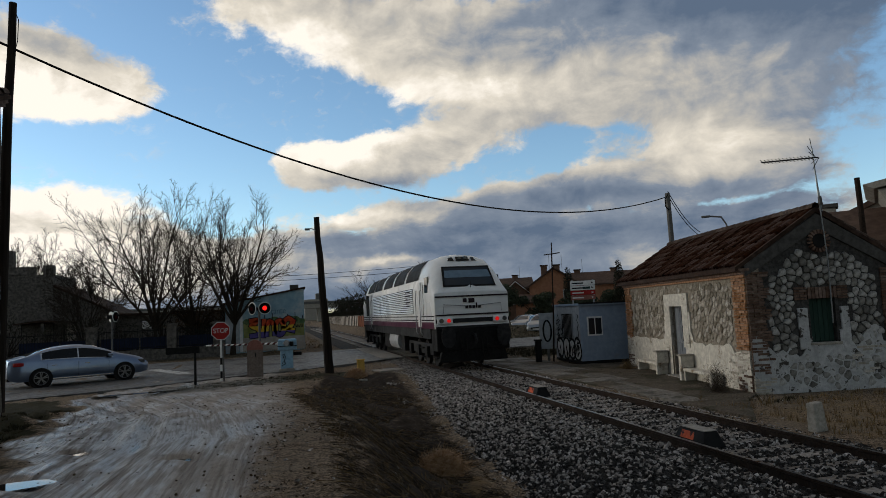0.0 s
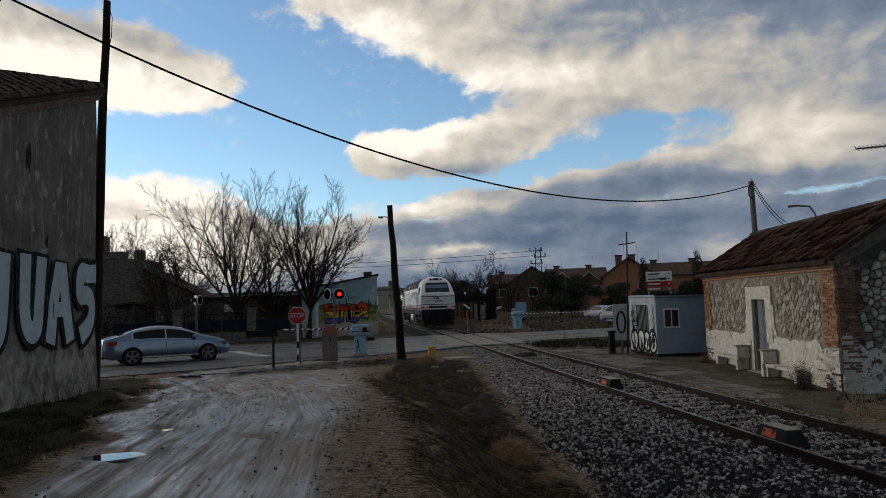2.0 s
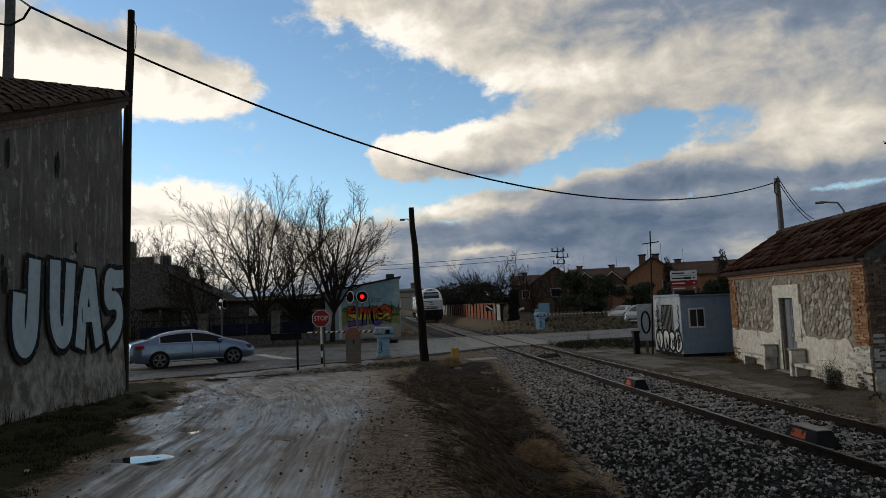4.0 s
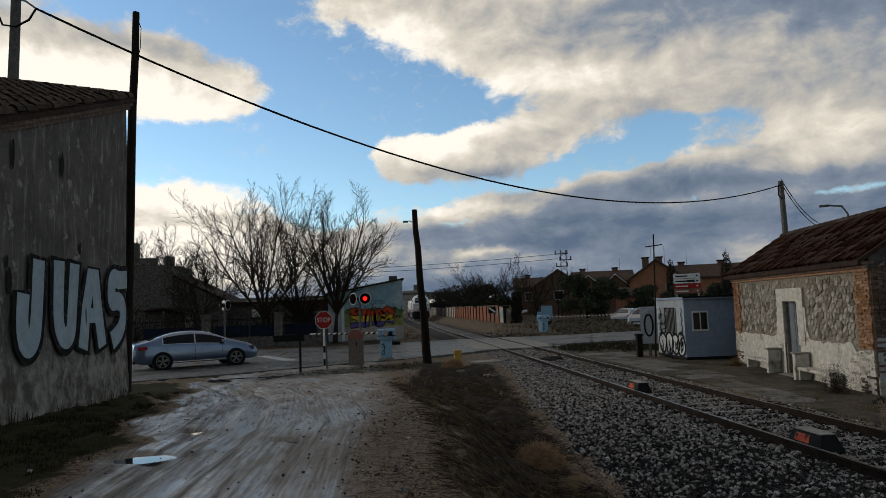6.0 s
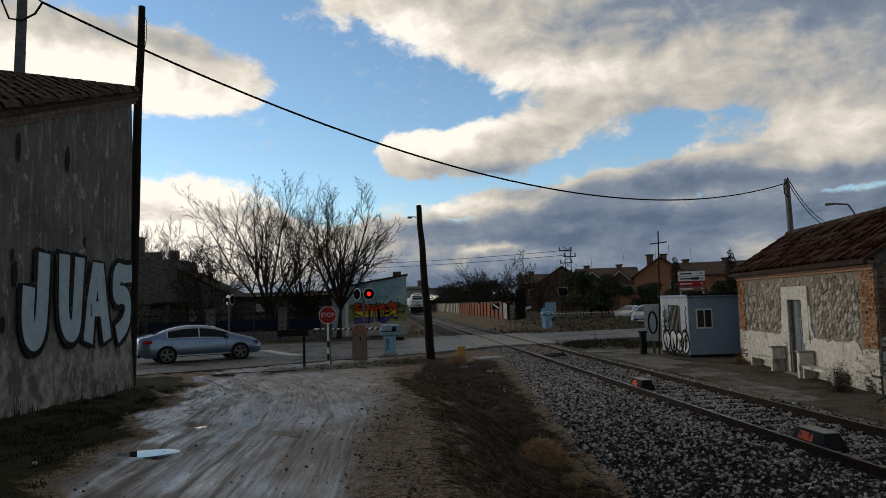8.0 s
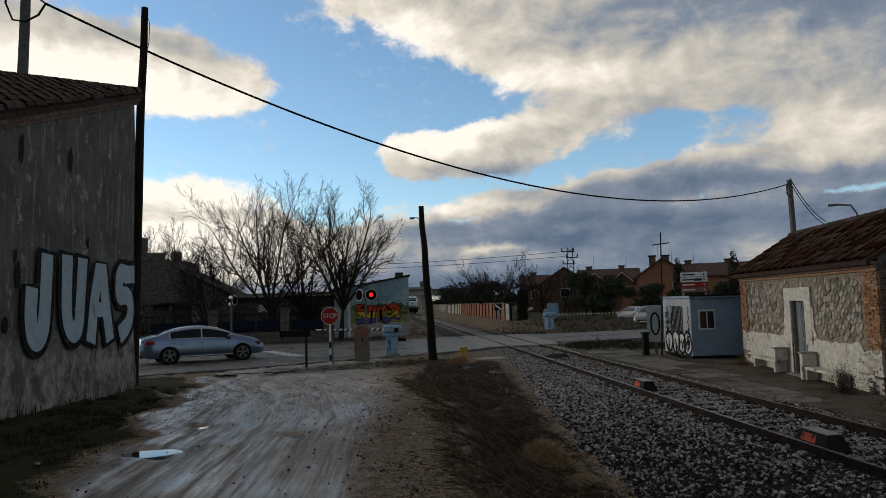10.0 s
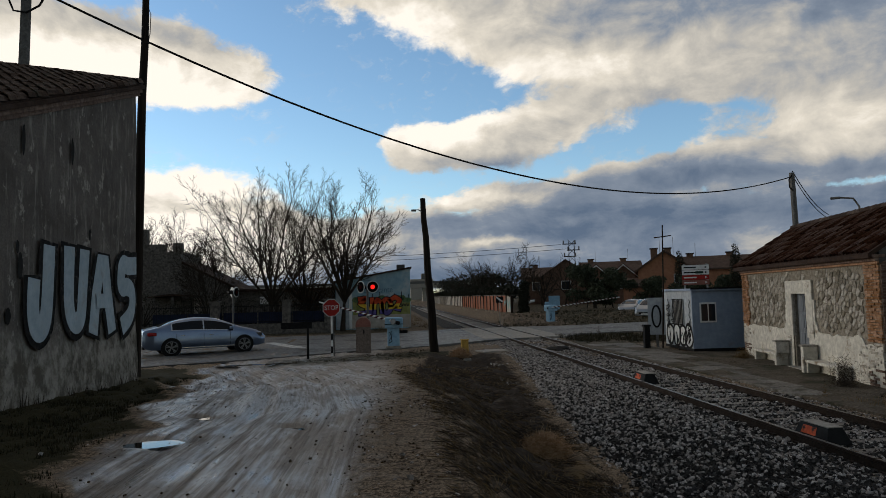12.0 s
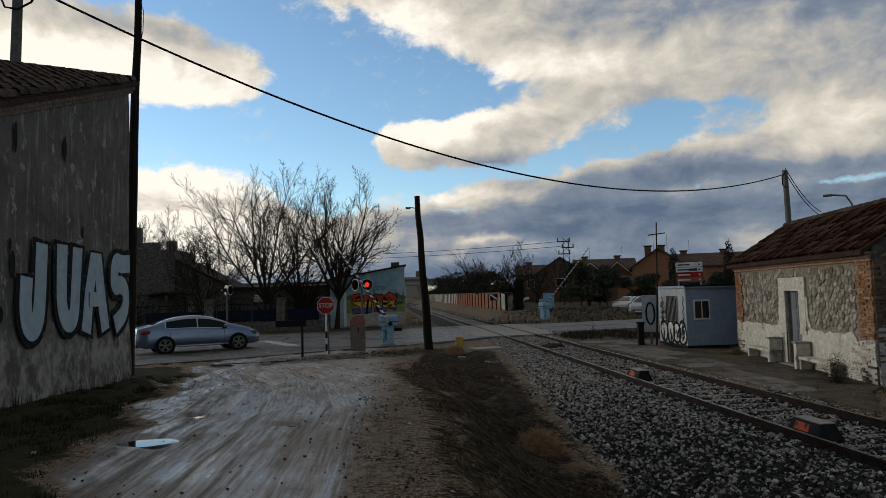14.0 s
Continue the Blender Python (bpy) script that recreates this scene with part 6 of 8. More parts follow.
        for x in (cab0 + 0.30, cab0 + (cab1 - cab0) * 0.60):
            part("door_handle", box(x, x + 0.17, s * hw * 0.985 - 0.02, s * hw * 0.985 + 0.02, 0.76, 0.785, 0.006), CHROME, body)
        part("mirror", box(cab1 - 0.16, cab1 + 0.02, s * (hw + 0.06) - 0.08, s * (hw + 0.06) + 0.08, 0.95, 1.07, 0.03), paint, body)
        part("sill_trim", box(0.2 * L, 0.76 * L, s * hw * 0.975 - 0.01, s * hw * 0.975 + 0.012, 0.27, 0.31, 0.004), CHROME if not hatch else BLACK, body)
        part("rear_lamp", box(0.16 if not hatch else 0.02, 0.50 if not hatch else 0.16, s * hw * 0.92 - 0.07, s * hw * 0.92 + 0.065, 0.80 if not hatch else 0.75, 0.93 if not hatch else 1.15, 0.03), CAR_RED, body, "red rear lamp cluster")
        part("headlamp", box(L - 0.62, L - 0.16, s * hw * 0.80 - 0.11, s * hw * 0.80 + 0.07, 0.62, 0.76, 0.04), LAMP_OFF, body, "clear headlamp")
    # windscreen and rear screen
    def screen(x0, x1, name):
        bm = bmesh.new()
        rows = []
        for i in range(7):
            x = x0 + (x1 - x0) * i / 6
            zt = crest(x)
            zs = min(belt(x), zt - 0.03)
            inner = hw * (1 - 0.34 * min((zt - zs) / 0.5, 1.0))
            rows.append([bm.verts.new((x, inner * f, zt + 0.008 - 0.05 * (abs(f) > 0.7) * (zt - zs))) for f in (-0.82, -0.5, 0, 0.5, 0.82)])
        for a, b in zip(rows, rows[1:]):
            for j in range(4):
                bm.faces.new((a[j], a[j + 1], b[j + 1], b[j]))
        part(name, bm, GLASS, body)

    if hatch:
        screen(0.52 * L, 0.77 * L, "windscreen")
        screen(0.035 * L, 0.085 * L, "rear_screen")
    else:
        screen(0.59 * L, 0.765 * L, "windscreen")
        screen(0.12 * L, 0.29 * L, "rear_screen")
    part("front_grille", box(L - 0.06, L + 0.004, -0.42, 0.42, 0.42, 0.58, 0.02), BLACK, body)
    part("number_plate", box(-0.012, 0.02, -0.26, 0.26, 0.72, 0.83, 0.004), WHITE, body, "pale number plate")
    part("front_plate", box(L - 0.02, L + 0.012, -0.26, 0.26, 0.38, 0.48, 0.004), WHITE, body, "pale number plate")
    part("bumper", box(0.0, 0.10, -hw * 0.75, hw * 0.75, 0.28, 0.42, 0.03), BLACK, body)
    car.matrix_world = m
    return car


heading = 25.0
c, q = math.cos(radians(heading)), math.sin(radians(heading))
build_car("sedan_car", "silver-blue saloon car waiting at the closed barrier", SILVERBLUE, 4.79, 1.85, 1.47, False,
          pose(-9.06 - 1.06 * (c * 1.033 + q * 0.82), 29.5 - 1.06 * (q * 1.033 - c * 0.82), -0.03, 0, 0, heading) @ Matrix.Scale(1.06, 4), 2.817, 3.85)
build_car("hatchback_car", "white estate car parked beyond the crossing", CARWHITE, 4.2, 1.75, 1.50, True, pose(23.5, 62.6, -0.06, 0, 0, 180 + 53), 2.55, 3.35)
build_car("hatchback_car", "silver compact van parked beyond the crossing", CARSILVER, 4.1, 1.80, 1.62, True, pose(22.1, 54.6, -0.06, 0, 0, 180 + 53), 2.6, 3.35)


# ---- beside the crossing ----
def striped_boom(length, name, parent_label):
    """A level crossing barrier arm along -x from its pivot, in dark red and white slanting bands."""
    boom = part(name, tube([(0.25, 0, 0), (-0.1, 0, 0), (-length, 0, 0)], [0.05, 0.05, 0.032], 8), WHITE)
    tagged(boom, parent_label, "barrier")
    n = int((length - 0.3) / 0.29)
    for i in range(n):
        a = 0.22 + i * 0.29
        b = a + 0.14
        r0, r1 = 0.055 - 0.018 * a / length, 0.055 - 0.018 * b / length
        band = tube([(-a, 0, 0), (-b, 0, 0)], [r0, r1], 8)
        for v in band.verts:
            v.co.x += v.co.z * 1.2
        part("dark_band", band, BANDRED, boom)
    part("hub_plate", disc(0.13, 0.05, 16, Matrix.Translation((0.05, -0.05, 0)), 0.01), STEEL, boom)
    part("counterweight", box(0.16, 0.32, -0.05, 0.05, -0.10, 0.06, 0.02), BLACK, boom)
    return boom


def barrier_machine(m, label):
    ob = part("barrier_machine", box(-0.26, 0.26, -0.24, 0.24, 0, 0.86, 0.03), PUMPBLUE)
    ob.matrix_world = m
    tagged(ob, label, "barrier machine", "barrier machines")
    part("plinth", box(-0.33, 0.33, -0.31, 0.31, -0.12, 0.1, 0.03), CONCRETE, ob)
    part("head", box(-0.36, 0.42, -0.33, 0.33, 0.86, 1.24, 0.06), PUMPBLUE, ob)
    part("lid", box(-0.38, 0.44, -0.35, 0.35, 1.24, 1.32, 0.03, taper=0.06), PUMPBLUE, ob)
    part("hinge_strip", box(-0.37, 0.43, -0.345, 0.345, 1.02, 1.05), BLACK, ob)
    part("door", box(-0.02, 0.21, -0.255, -0.238, 0.14, 0.72, 0.004), PUMPBLUE, ob)
    part("motor_arm", box(0.24, 0.62, -0.1, 0.1, 0.62, 0.76, 0.02), BLACK, ob)
    for pts in ([(-0.2, 0.66), (-0.08, 0.72), (-0.16, 0.52)], [(-0.2, 0.30), (-0.1, 0.46), (-0.06, 0.3), (-0.2, 0.22)], [(-0.06, 0.62), (-0.1, 0.36)]):
        part("scribble", stroke(pts, 0.035, -0.243), BLACK, ob)
    return ob


barrier_machine(pose(0.2, 30.0, -0.03), "pale blue barrier machine with a black sprayed tag")
barrier_machine(pose(12.05, 50.3, -0.03, 0, 0, 20), "pale blue barrier machine on the far side of the road")
BOOM_A = striped_boom(4.15, "barrier_boom", "red and white barrier arm closed over the road")
BOOM_B = striped_boom(5.6, "barrier_boom", "red and white barrier arm on the far side, closed")


def road_signal(m, label, lit):
    post = part("crossing_signal", tube([(0, 0, -0.2), (0, 0, 2.75)], 0.055, 10), GREYPOLE)
    post.matrix_world = m
    tagged(post, label, "signal", "crossing signals")
    part("cross_arm", box(-0.34, 0.34, 0.02, 0.08, 2.62, 2.68), BLACK, post)
    rotor = None
    for x, turn in ((-0.30, -52), (0.26, 0)):
        head = part("signal_board", disc(0.29, 0.02, 28, None), WHITE, post, "round black signal board with white rim")
        head.matrix_basis = pose(x, -0.05, 2.72, 0, 0, turn)
        part("board_face", disc(0.255, 0.012, 28, Matrix.Translation((0, -0.018, 0))), MATTBLACK, head)
        part("hood", tube([(math.cos(a) * 0.125, -0.03 - 0.10, math.sin(a) * 0.125) for a in (radians(20 + 14 * i) for i in range(11))], 0.02, 5), BLACK, head)
        part("housing", tube([(0, 0.02, 0), (0, 0.24, 0)], [0.13, 0.09], 12), BLACK, head)
        if turn == 0 and lit:
            rotor = part("flasher", disc(0.105, 0.012, 24, Matrix.Translation((0, -0.022, 0)), 0.004), SIGNAL_RED, head, "red flashing lamp")
            rotor.location = (0, -0.06, 0)
            part("flasher_back", disc(0.105, 0.010, 24, pose(0, 0.022, 0, 0, 0, 180)), BLACK, rotor)
        else:
            part("lens", disc(0.105, 0.02, 24, Matrix.Translation((0, -0.03, 0)), 0.004), LENS_OFF, head, "unlit dark red lens")
    return rotor


SIGNAL_RED = material("signal_red", (0.25, 0.004, 0.004), (0.3, 0.006, 0.005), 5, bump=0, glow=(1.0, 0.02, 0.015, 1.1))
LENS_OFF = material("dark_lens", (0.03, 0.004, 0.004), (0.045, 0.006, 0.006), 6, (0.8, 0.9), 0.0, spec=0.0)
FLASHER = road_signal(pose(-0.98, 33.0, -0.03), "level crossing signal with round black lamp boards", True)
road_signal(pose(-8.75, 39.6, -0.03, 0, 0, 125), "level crossing signal seen from its side", False)

# stop sign
stop = part("stop_sign", tube([(0, 0, -0.1), (0, 0, 2.05)], 0.038, 10), WHITE)
stop.matrix_world = pose(-2.22, 27.15, -0.07)
tagged(stop, "red octagonal stop sign on a black and white post", "road sign")
for z in (0.12, 0.62):
    part("black_band", tube([(0, 0, z), (0, 0, z + 0.26)], 0.042, 10), BLACK, stop)
part("brace_post", tube([(0.09, 0.05, -0.1), (0.05, 0.05, 1.6)], 0.03, 8), GREYPOLE, stop)
turned = Matrix.Translation((0, -0.045, 1.88)) @ pose(0, 0, 0, 0, 22.5, 0)
plate = part("plate", disc(0.36, 0.012, 8, turned), WHITE, stop, "white edged octagonal plate")
part("face", disc(0.335, 0.006, 8, turned @ Matrix.Translation((0, -0.012, 0))), REDPAINT, plate)
text_mesh("STOP", 0.25, WHITE, "lettering", plate, Matrix.Translation((0, -0.066, 1.88)), 0.9)

# sign seen from the back on a black post
post = part("sign_post", tube([(0, 0, -0.1), (0, 0, 1.25)], 0.045, 8), BLACK)
post.matrix_world = pose(-3.04, 26.2, -0.07)
tagged(post, "black post carrying a dark board seen from behind", "sign")
part("board", box(-0.98, 0.16, -0.03, 0.0, 1.14, 1.38, 0.008), BLACK, post)

# stone pillar
bm = prism([(-0.3, -0.1), (0.3, -0.1), (0.3, 1.1)] + [(0.3 * math.cos(a), 1.1 + 0.3 * math.sin(a)) for a in (math.pi * k / 12 for k in range(1, 12))] + [(-0.3, 1.1)], -0.2, 0.2, None, 0.015)
pillar = part("stone_pillar", bm, GRANITE)
pillar.matrix_world = pose(-1.03, 28.2, -0.03)
tagged(pillar, "round-topped stone pillar with a faded red crown", "pillar")
bm = prism([(0.305, 1.02)] + [(0.305 * math.cos(a), 1.1 + 0.305 * math.sin(a)) for a in (math.pi * k / 12 for k in range(0, 13))] + [(-0.305, 1.02)], -0.206, 0.206)
part("crown", bm, REDCAP, pillar, "faded red painted crown")
part("mark", box(0.0, 0.05, -0.208, -0.19, 0.75, 0.9), BLACK, pillar)

# yellow box and its white block
yb = part("yellow_box", box(-0.14, 0.14, -0.12, 0.12, 0, 0.50, 0.02), YELLOW)
yb.matrix_world = pose(2.97, 26.9, -0.10)
tagged(yb, "small yellow cable box on the ground", "box")
part("lid", box(-0.16, 0.16, -0.14, 0.14, 0.50, 0.54, 0.01), YELLOW, yb)
wb = part("kerb_block", box(-0.14, 0.14, -0.06, 0.06, 0, 0.07, 0.012), CONCRETE)
wb.matrix_world = pose(2.75, 24.2, -0.15)
tagged(wb, "small white concrete block on bare earth", "block")
slab = part("cable_cover", box(-0.6, 0.6, -0.5, 0.5, 0, 0.05, 0.01), CONCRETE)
slab.matrix_world = pose(4.2, 27.6, -0.13, 0, 0, 15)
tagged(slab, "flat concrete cover beside the ballast", "slab")


# ---- markers between the rails ----
def track_magnet(y, first=None):
    if first:
        return copy_thing(first, pose(6.33, y, -0.11))
    ob = part("track_magnet", box(-0.2, 0.2, -0.42, 0.42, 0, 0.24, 0.012, taper=0.09), BLACK)
    ob.matrix_world = pose(6.33, y, -0.11)
    tagged(ob, "black train-control magnet with grey lid and orange panel", "track magnet", "magnets between the rails")
    part("lid", box(-0.12, 0.12, -0.33, 0.33, 0.235, 0.25, 0.004), CONCRETE, ob, "grey lid, dull and dusty")
    bm = bmesh.new()
    pts = [(-0.168, -0.12, 0.085), (-0.168, 0.24, 0.085), (-0.124, 0.22, 0.20), (-0.124, -0.10, 0.20)]
    bm.faces.new([bm.verts.new((x - 0.006, y, z)) for x, y, z in pts])
    part("orange_panel", bm, ORANGE, ob)
    return ob


first = track_magnet(9.75)
track_magnet(16.7, first)
bm = bmesh.new()
bmesh.ops.create_icosphere(bm, subdivisions=3, radius=0.5)
for v in bm.verts:
    v.co *= 1 + 0.35 * noise.noise(v.co * 3.0)
    v.co.z *= 0.34
rock = part("rubble_heap", bm, BED)
rock.matrix_world = pose(6.85, 27.2, -0.14, 0, 0, 20)
tagged(rock, "dark heap of dirt between the rails", "heap")

# concrete marker stone
mk = part("marker_stone", box(-0.13, 0.13, -0.09, 0.09, 0, 0.48, 0.02, taper=0.02), CONCRETE)
mk.matrix_world = pose(8.55, 9.75, -0.12, 0, -4, 10)
tagged(mk, "short weathered concrete marker stone in the earth", "marker stone")


# ---- site hut ----
def build_hut():
    hut = thing("site_hut", pose(10.88, 23.79, -0.06, 0, 0, -3))
    tagged(hut, "pale blue metal site hut with barred windows and graffiti", "hut")
    D, W, H = 2.8, 3.0, 2.16
    body = part("front_wall", box(0, W, 0, 0.06, 0.06, H, 0.01), HUT, hut, "pale blue steel front panel")
    side = part("side_wall", box(-0.004, 0.056, 0.064, D, 0.06, H), HUTSIDE, hut, "white steel side panel covered in graffiti")
    part("back_wall", box(0.06, W, D - 0.06, D, 0.06, H), HUT, hut)
    part("end_wall", box(W - 0.06, W, 0.064, D - 0.064, 0.06, H), HUT, hut)
    part("floor_frame", box(-0.02, W + 0.02, -0.02, D + 0.02, 0, 0.1, 0.01), BLACK, hut)
    roof = part("roof", box(-0.06, W + 0.06, -0.08, D + 0.06, H, H + 0.09, 0.015), HUT, hut, "flat roof with a folded edge")
    part("roof_edge", box(-0.07, W + 0.07, -0.09, -0.075, H + 0.055, H + 0.11), BLACK, roof)
    for x in (0.0, W - 0.06):
        part("corner_post", box(x - 0.012, x + 0.05, -0.014, 0.05, 0.06, H), HUT, hut)
    # front window with sliding panes
    fr = part("window_frame", box(0.26, 0.86, -0.03, 0.01, 1.02, 1.74, 0.008), WHITE, hut, "white sliding window frame")
    for a, b in ((0.31, 0.54), (0.58, 0.81)):
        part("pane", box(a, b, -0.036, -0.02, 1.08, 1.68), GLASS, fr)
    # side window behind bars
    fr = part("window_frame", box(-0.035, 0.0, 0.80, 1.75, 0.92, 1.86, 0.008), STEEL, hut, "grey window frame")
    part("pane", box(-0.042, -0.03, 0.86, 1.69, 0.98, 1.80), material("blind_grey", (0.16, 0.155, 0.15), (0.24, 0.235, 0.23), 8, stretch=(1, 1, 8)), fr)
    for i in range(8):
        y = 0.82 + i * 0.13
        part("bar", tube([(-0.075, y, 0.9), (-0.075, y, 1.88)], 0.014, 6), BLACK, fr)
    for z in (0.93, 1.85):
        part("bar_rail", tube([(-0.075, 0.78, z), (-0.075, 1.78, z)], 0.014, 6), BLACK, fr)
    # sprayed bubble shapes on the side
    def on_side(bm):
        for v in bm.verts:
            v.co = Vector((v.co.y, D - v.co.x, v.co.z))
        return bm
    for k, cx in enumerate((0.55, 1.25, 1.85, 2.4)):
        w, h = 0.36, 0.38 + 0.05 * (k % 2)
        loop = [(cx + w * math.cos(a) * (1 + 0.12 * math.sin(3 * a + k)), 0.52 + h * math.sin(a)) for a in (2 * math.pi * i / 16 for i in range(17))]
        bm = bmesh.new()
        bm.faces.new([bm.verts.new((x, -0.012, z)) for x, z in loop[:-1]])
        fill = part("bubble_fill", on_side(bm), WHITE, side)
        part("bubble_edge", on_side(stroke(loop, 0.11, -0.014)), BLACK, side)
        part("bubble_stroke", on_side(stroke([(cx - 0.05, 0.6), (cx + 0.02, 0.42), (cx - 0.03, 0.25)], 0.08, -0.016)), BLACK, side)
    scrawl = random.Random(8)
    for k in range(16):
        # loose black sprayed strokes between the bubbles and beside the window
        cx, cz = (scrawl.uniform(0.25, 0.9), scrawl.uniform(0.9, 1.7)) if k < 7 else (scrawl.uniform(0.3, 2.65), scrawl.uniform(0.12, 1.0))
        pts = [(cx + scrawl.uniform(-0.16, 0.16), cz + 0.11 * (i - 2) * scrawl.uniform(0.5, 1.2)) for i in range(5)]
        part("sprayed_stroke", on_side(stroke(pts, scrawl.uniform(0.04, 0.10), -0.017 - 0.0006 * k)), BLACK, side)
    part("wavy_tag", on_side(stroke([(2.55 + 0.07 * math.sin(i * 1.6), 1.85 - i * 0.08) for i in range(14)], 0.05, -0.014)), BLACK, side)
    part("wavy_tag", on_side(stroke([(0.35 + 0.2 * math.sin(i * 2.2), 1.6 - i * 0.07) for i in range(12)], 0.05, -0.014)), BLACK, side)
    return hut


build_hut()
panel = part("loose_panel", box(-0.32, 0.32, -0.02, 0.02, 0, 1.45, 0.006), HUTSIDE)
panel.matrix_world = pose(10.55, 26.3, 0.42, 0, 0, -28)
tagged(panel, "white board with a black sprayed loop, fixed to a post", "board")
part("sprayed_loop", stroke([(0.16 * math.cos(a) , 0.72 + 0.42 * math.sin(a)) for a in (2 * math.pi * i / 18 for i in range(20))], 0.07, -0.022), BLACK, panel)
part("leg", box(-0.05, 0.05, 0.02, 0.1, -0.55, 1.3), GREYPOLE, panel)
ip = part("iron_mast", tube([(0, 0, -0.1), (0.12, 0, 2.0), (0.22, 0, 4.9)], [0.04, 0.034, 0.026], 8), RUST)
ip.matrix_world = pose(10.60, 25.95, -0.18)
tagged(ip, "thin rusty iron mast with a short crossbar", "mast")
part("crossbar", tube([(-0.14, 0, 4.40), (0.56, 0.02, 4.48)], 0.022, 6), RUST, ip)
bl = part("rail_stub", box(-0.11, 0.11, -0.1, 0.1, -0.1, 0.82, 0.02), BLACK)
bl.matrix_world = pose(10.0, 26.0, -0.06)
tagged(bl, "short dark upright post by the hut", "post")
part("cap", box(-0.14, 0.14, -0.13, 0.13, 0.82, 0.9, 0.02), BLACK, bl)

# direction signs behind the hut
ds = part("direction_sign", tube([(-0.6, 0.05, -0.1), (-0.6, 0.05, 3.6)], 0.05, 8), STEEL)
ds.matrix_world = pose(17.35, 37.3, 0, 0, 0, -24)
tagged(ds, "stack of white and red direction boards on posts", "road sign")
part("second_post", tube([(0.6, 0.05, -0.1), (0.6, 0.05, 3.6)], 0.05, 8), STEEL, ds)
for i, mat in enumerate((REDCAP, REDPAINT, WHITE, WHITE)):
    z = 2.42 + i * 0.285
    b = part("board", box(-0.72, 0.72, -0.03, 0.0, z, z + 0.26, 0.008), mat, ds, "red direction board" if i < 2 else "white direction board")
    part("text_bar", box(-0.62, 0.05, -0.034, -0.028, z + 0.09, z + 0.16), WHITE if i < 2 else BLACK, b)
    part("arrow", prism([(0.5, z + 0.07), (0.62, z + 0.13), (0.5, z + 0.19)], -0.036, -0.028), WHITE if i < 2 else BLACK, b)
    if i == 2:
        part("green_patch", box(0.0, 0.42, -0.036, -0.028, z + 0.06, z + 0.19), GREEN, b)

# small sign post by the line
sp = part("line_sign", tube([(0, 0, -0.2), (0, 0, 1.9)], 0.035, 8), CONCRETE)
sp.matrix_world = pose(8.85, 54.0, -0.05)
tagged(sp, "pale post with a small square black and white plate", "sign")
b = part("plate", box(-0.30, 0.30, -0.03, 0, 1.55, 2.05), BLACK, sp)
part("diagonal", stroke([(-0.22, 1.98), (0.22, 1.66)], 0.12, -0.032), WHITE, b)
tp = part("line_cabinet", box(-0.13, 0.13, -0.1, 0.1, 0, 0.95, 0.02), CONCRETE)
tp.matrix_world = pose(3.2, 51.0, -0.1)
tagged(tp, "small pale trackside cabinet post", "cabinet")


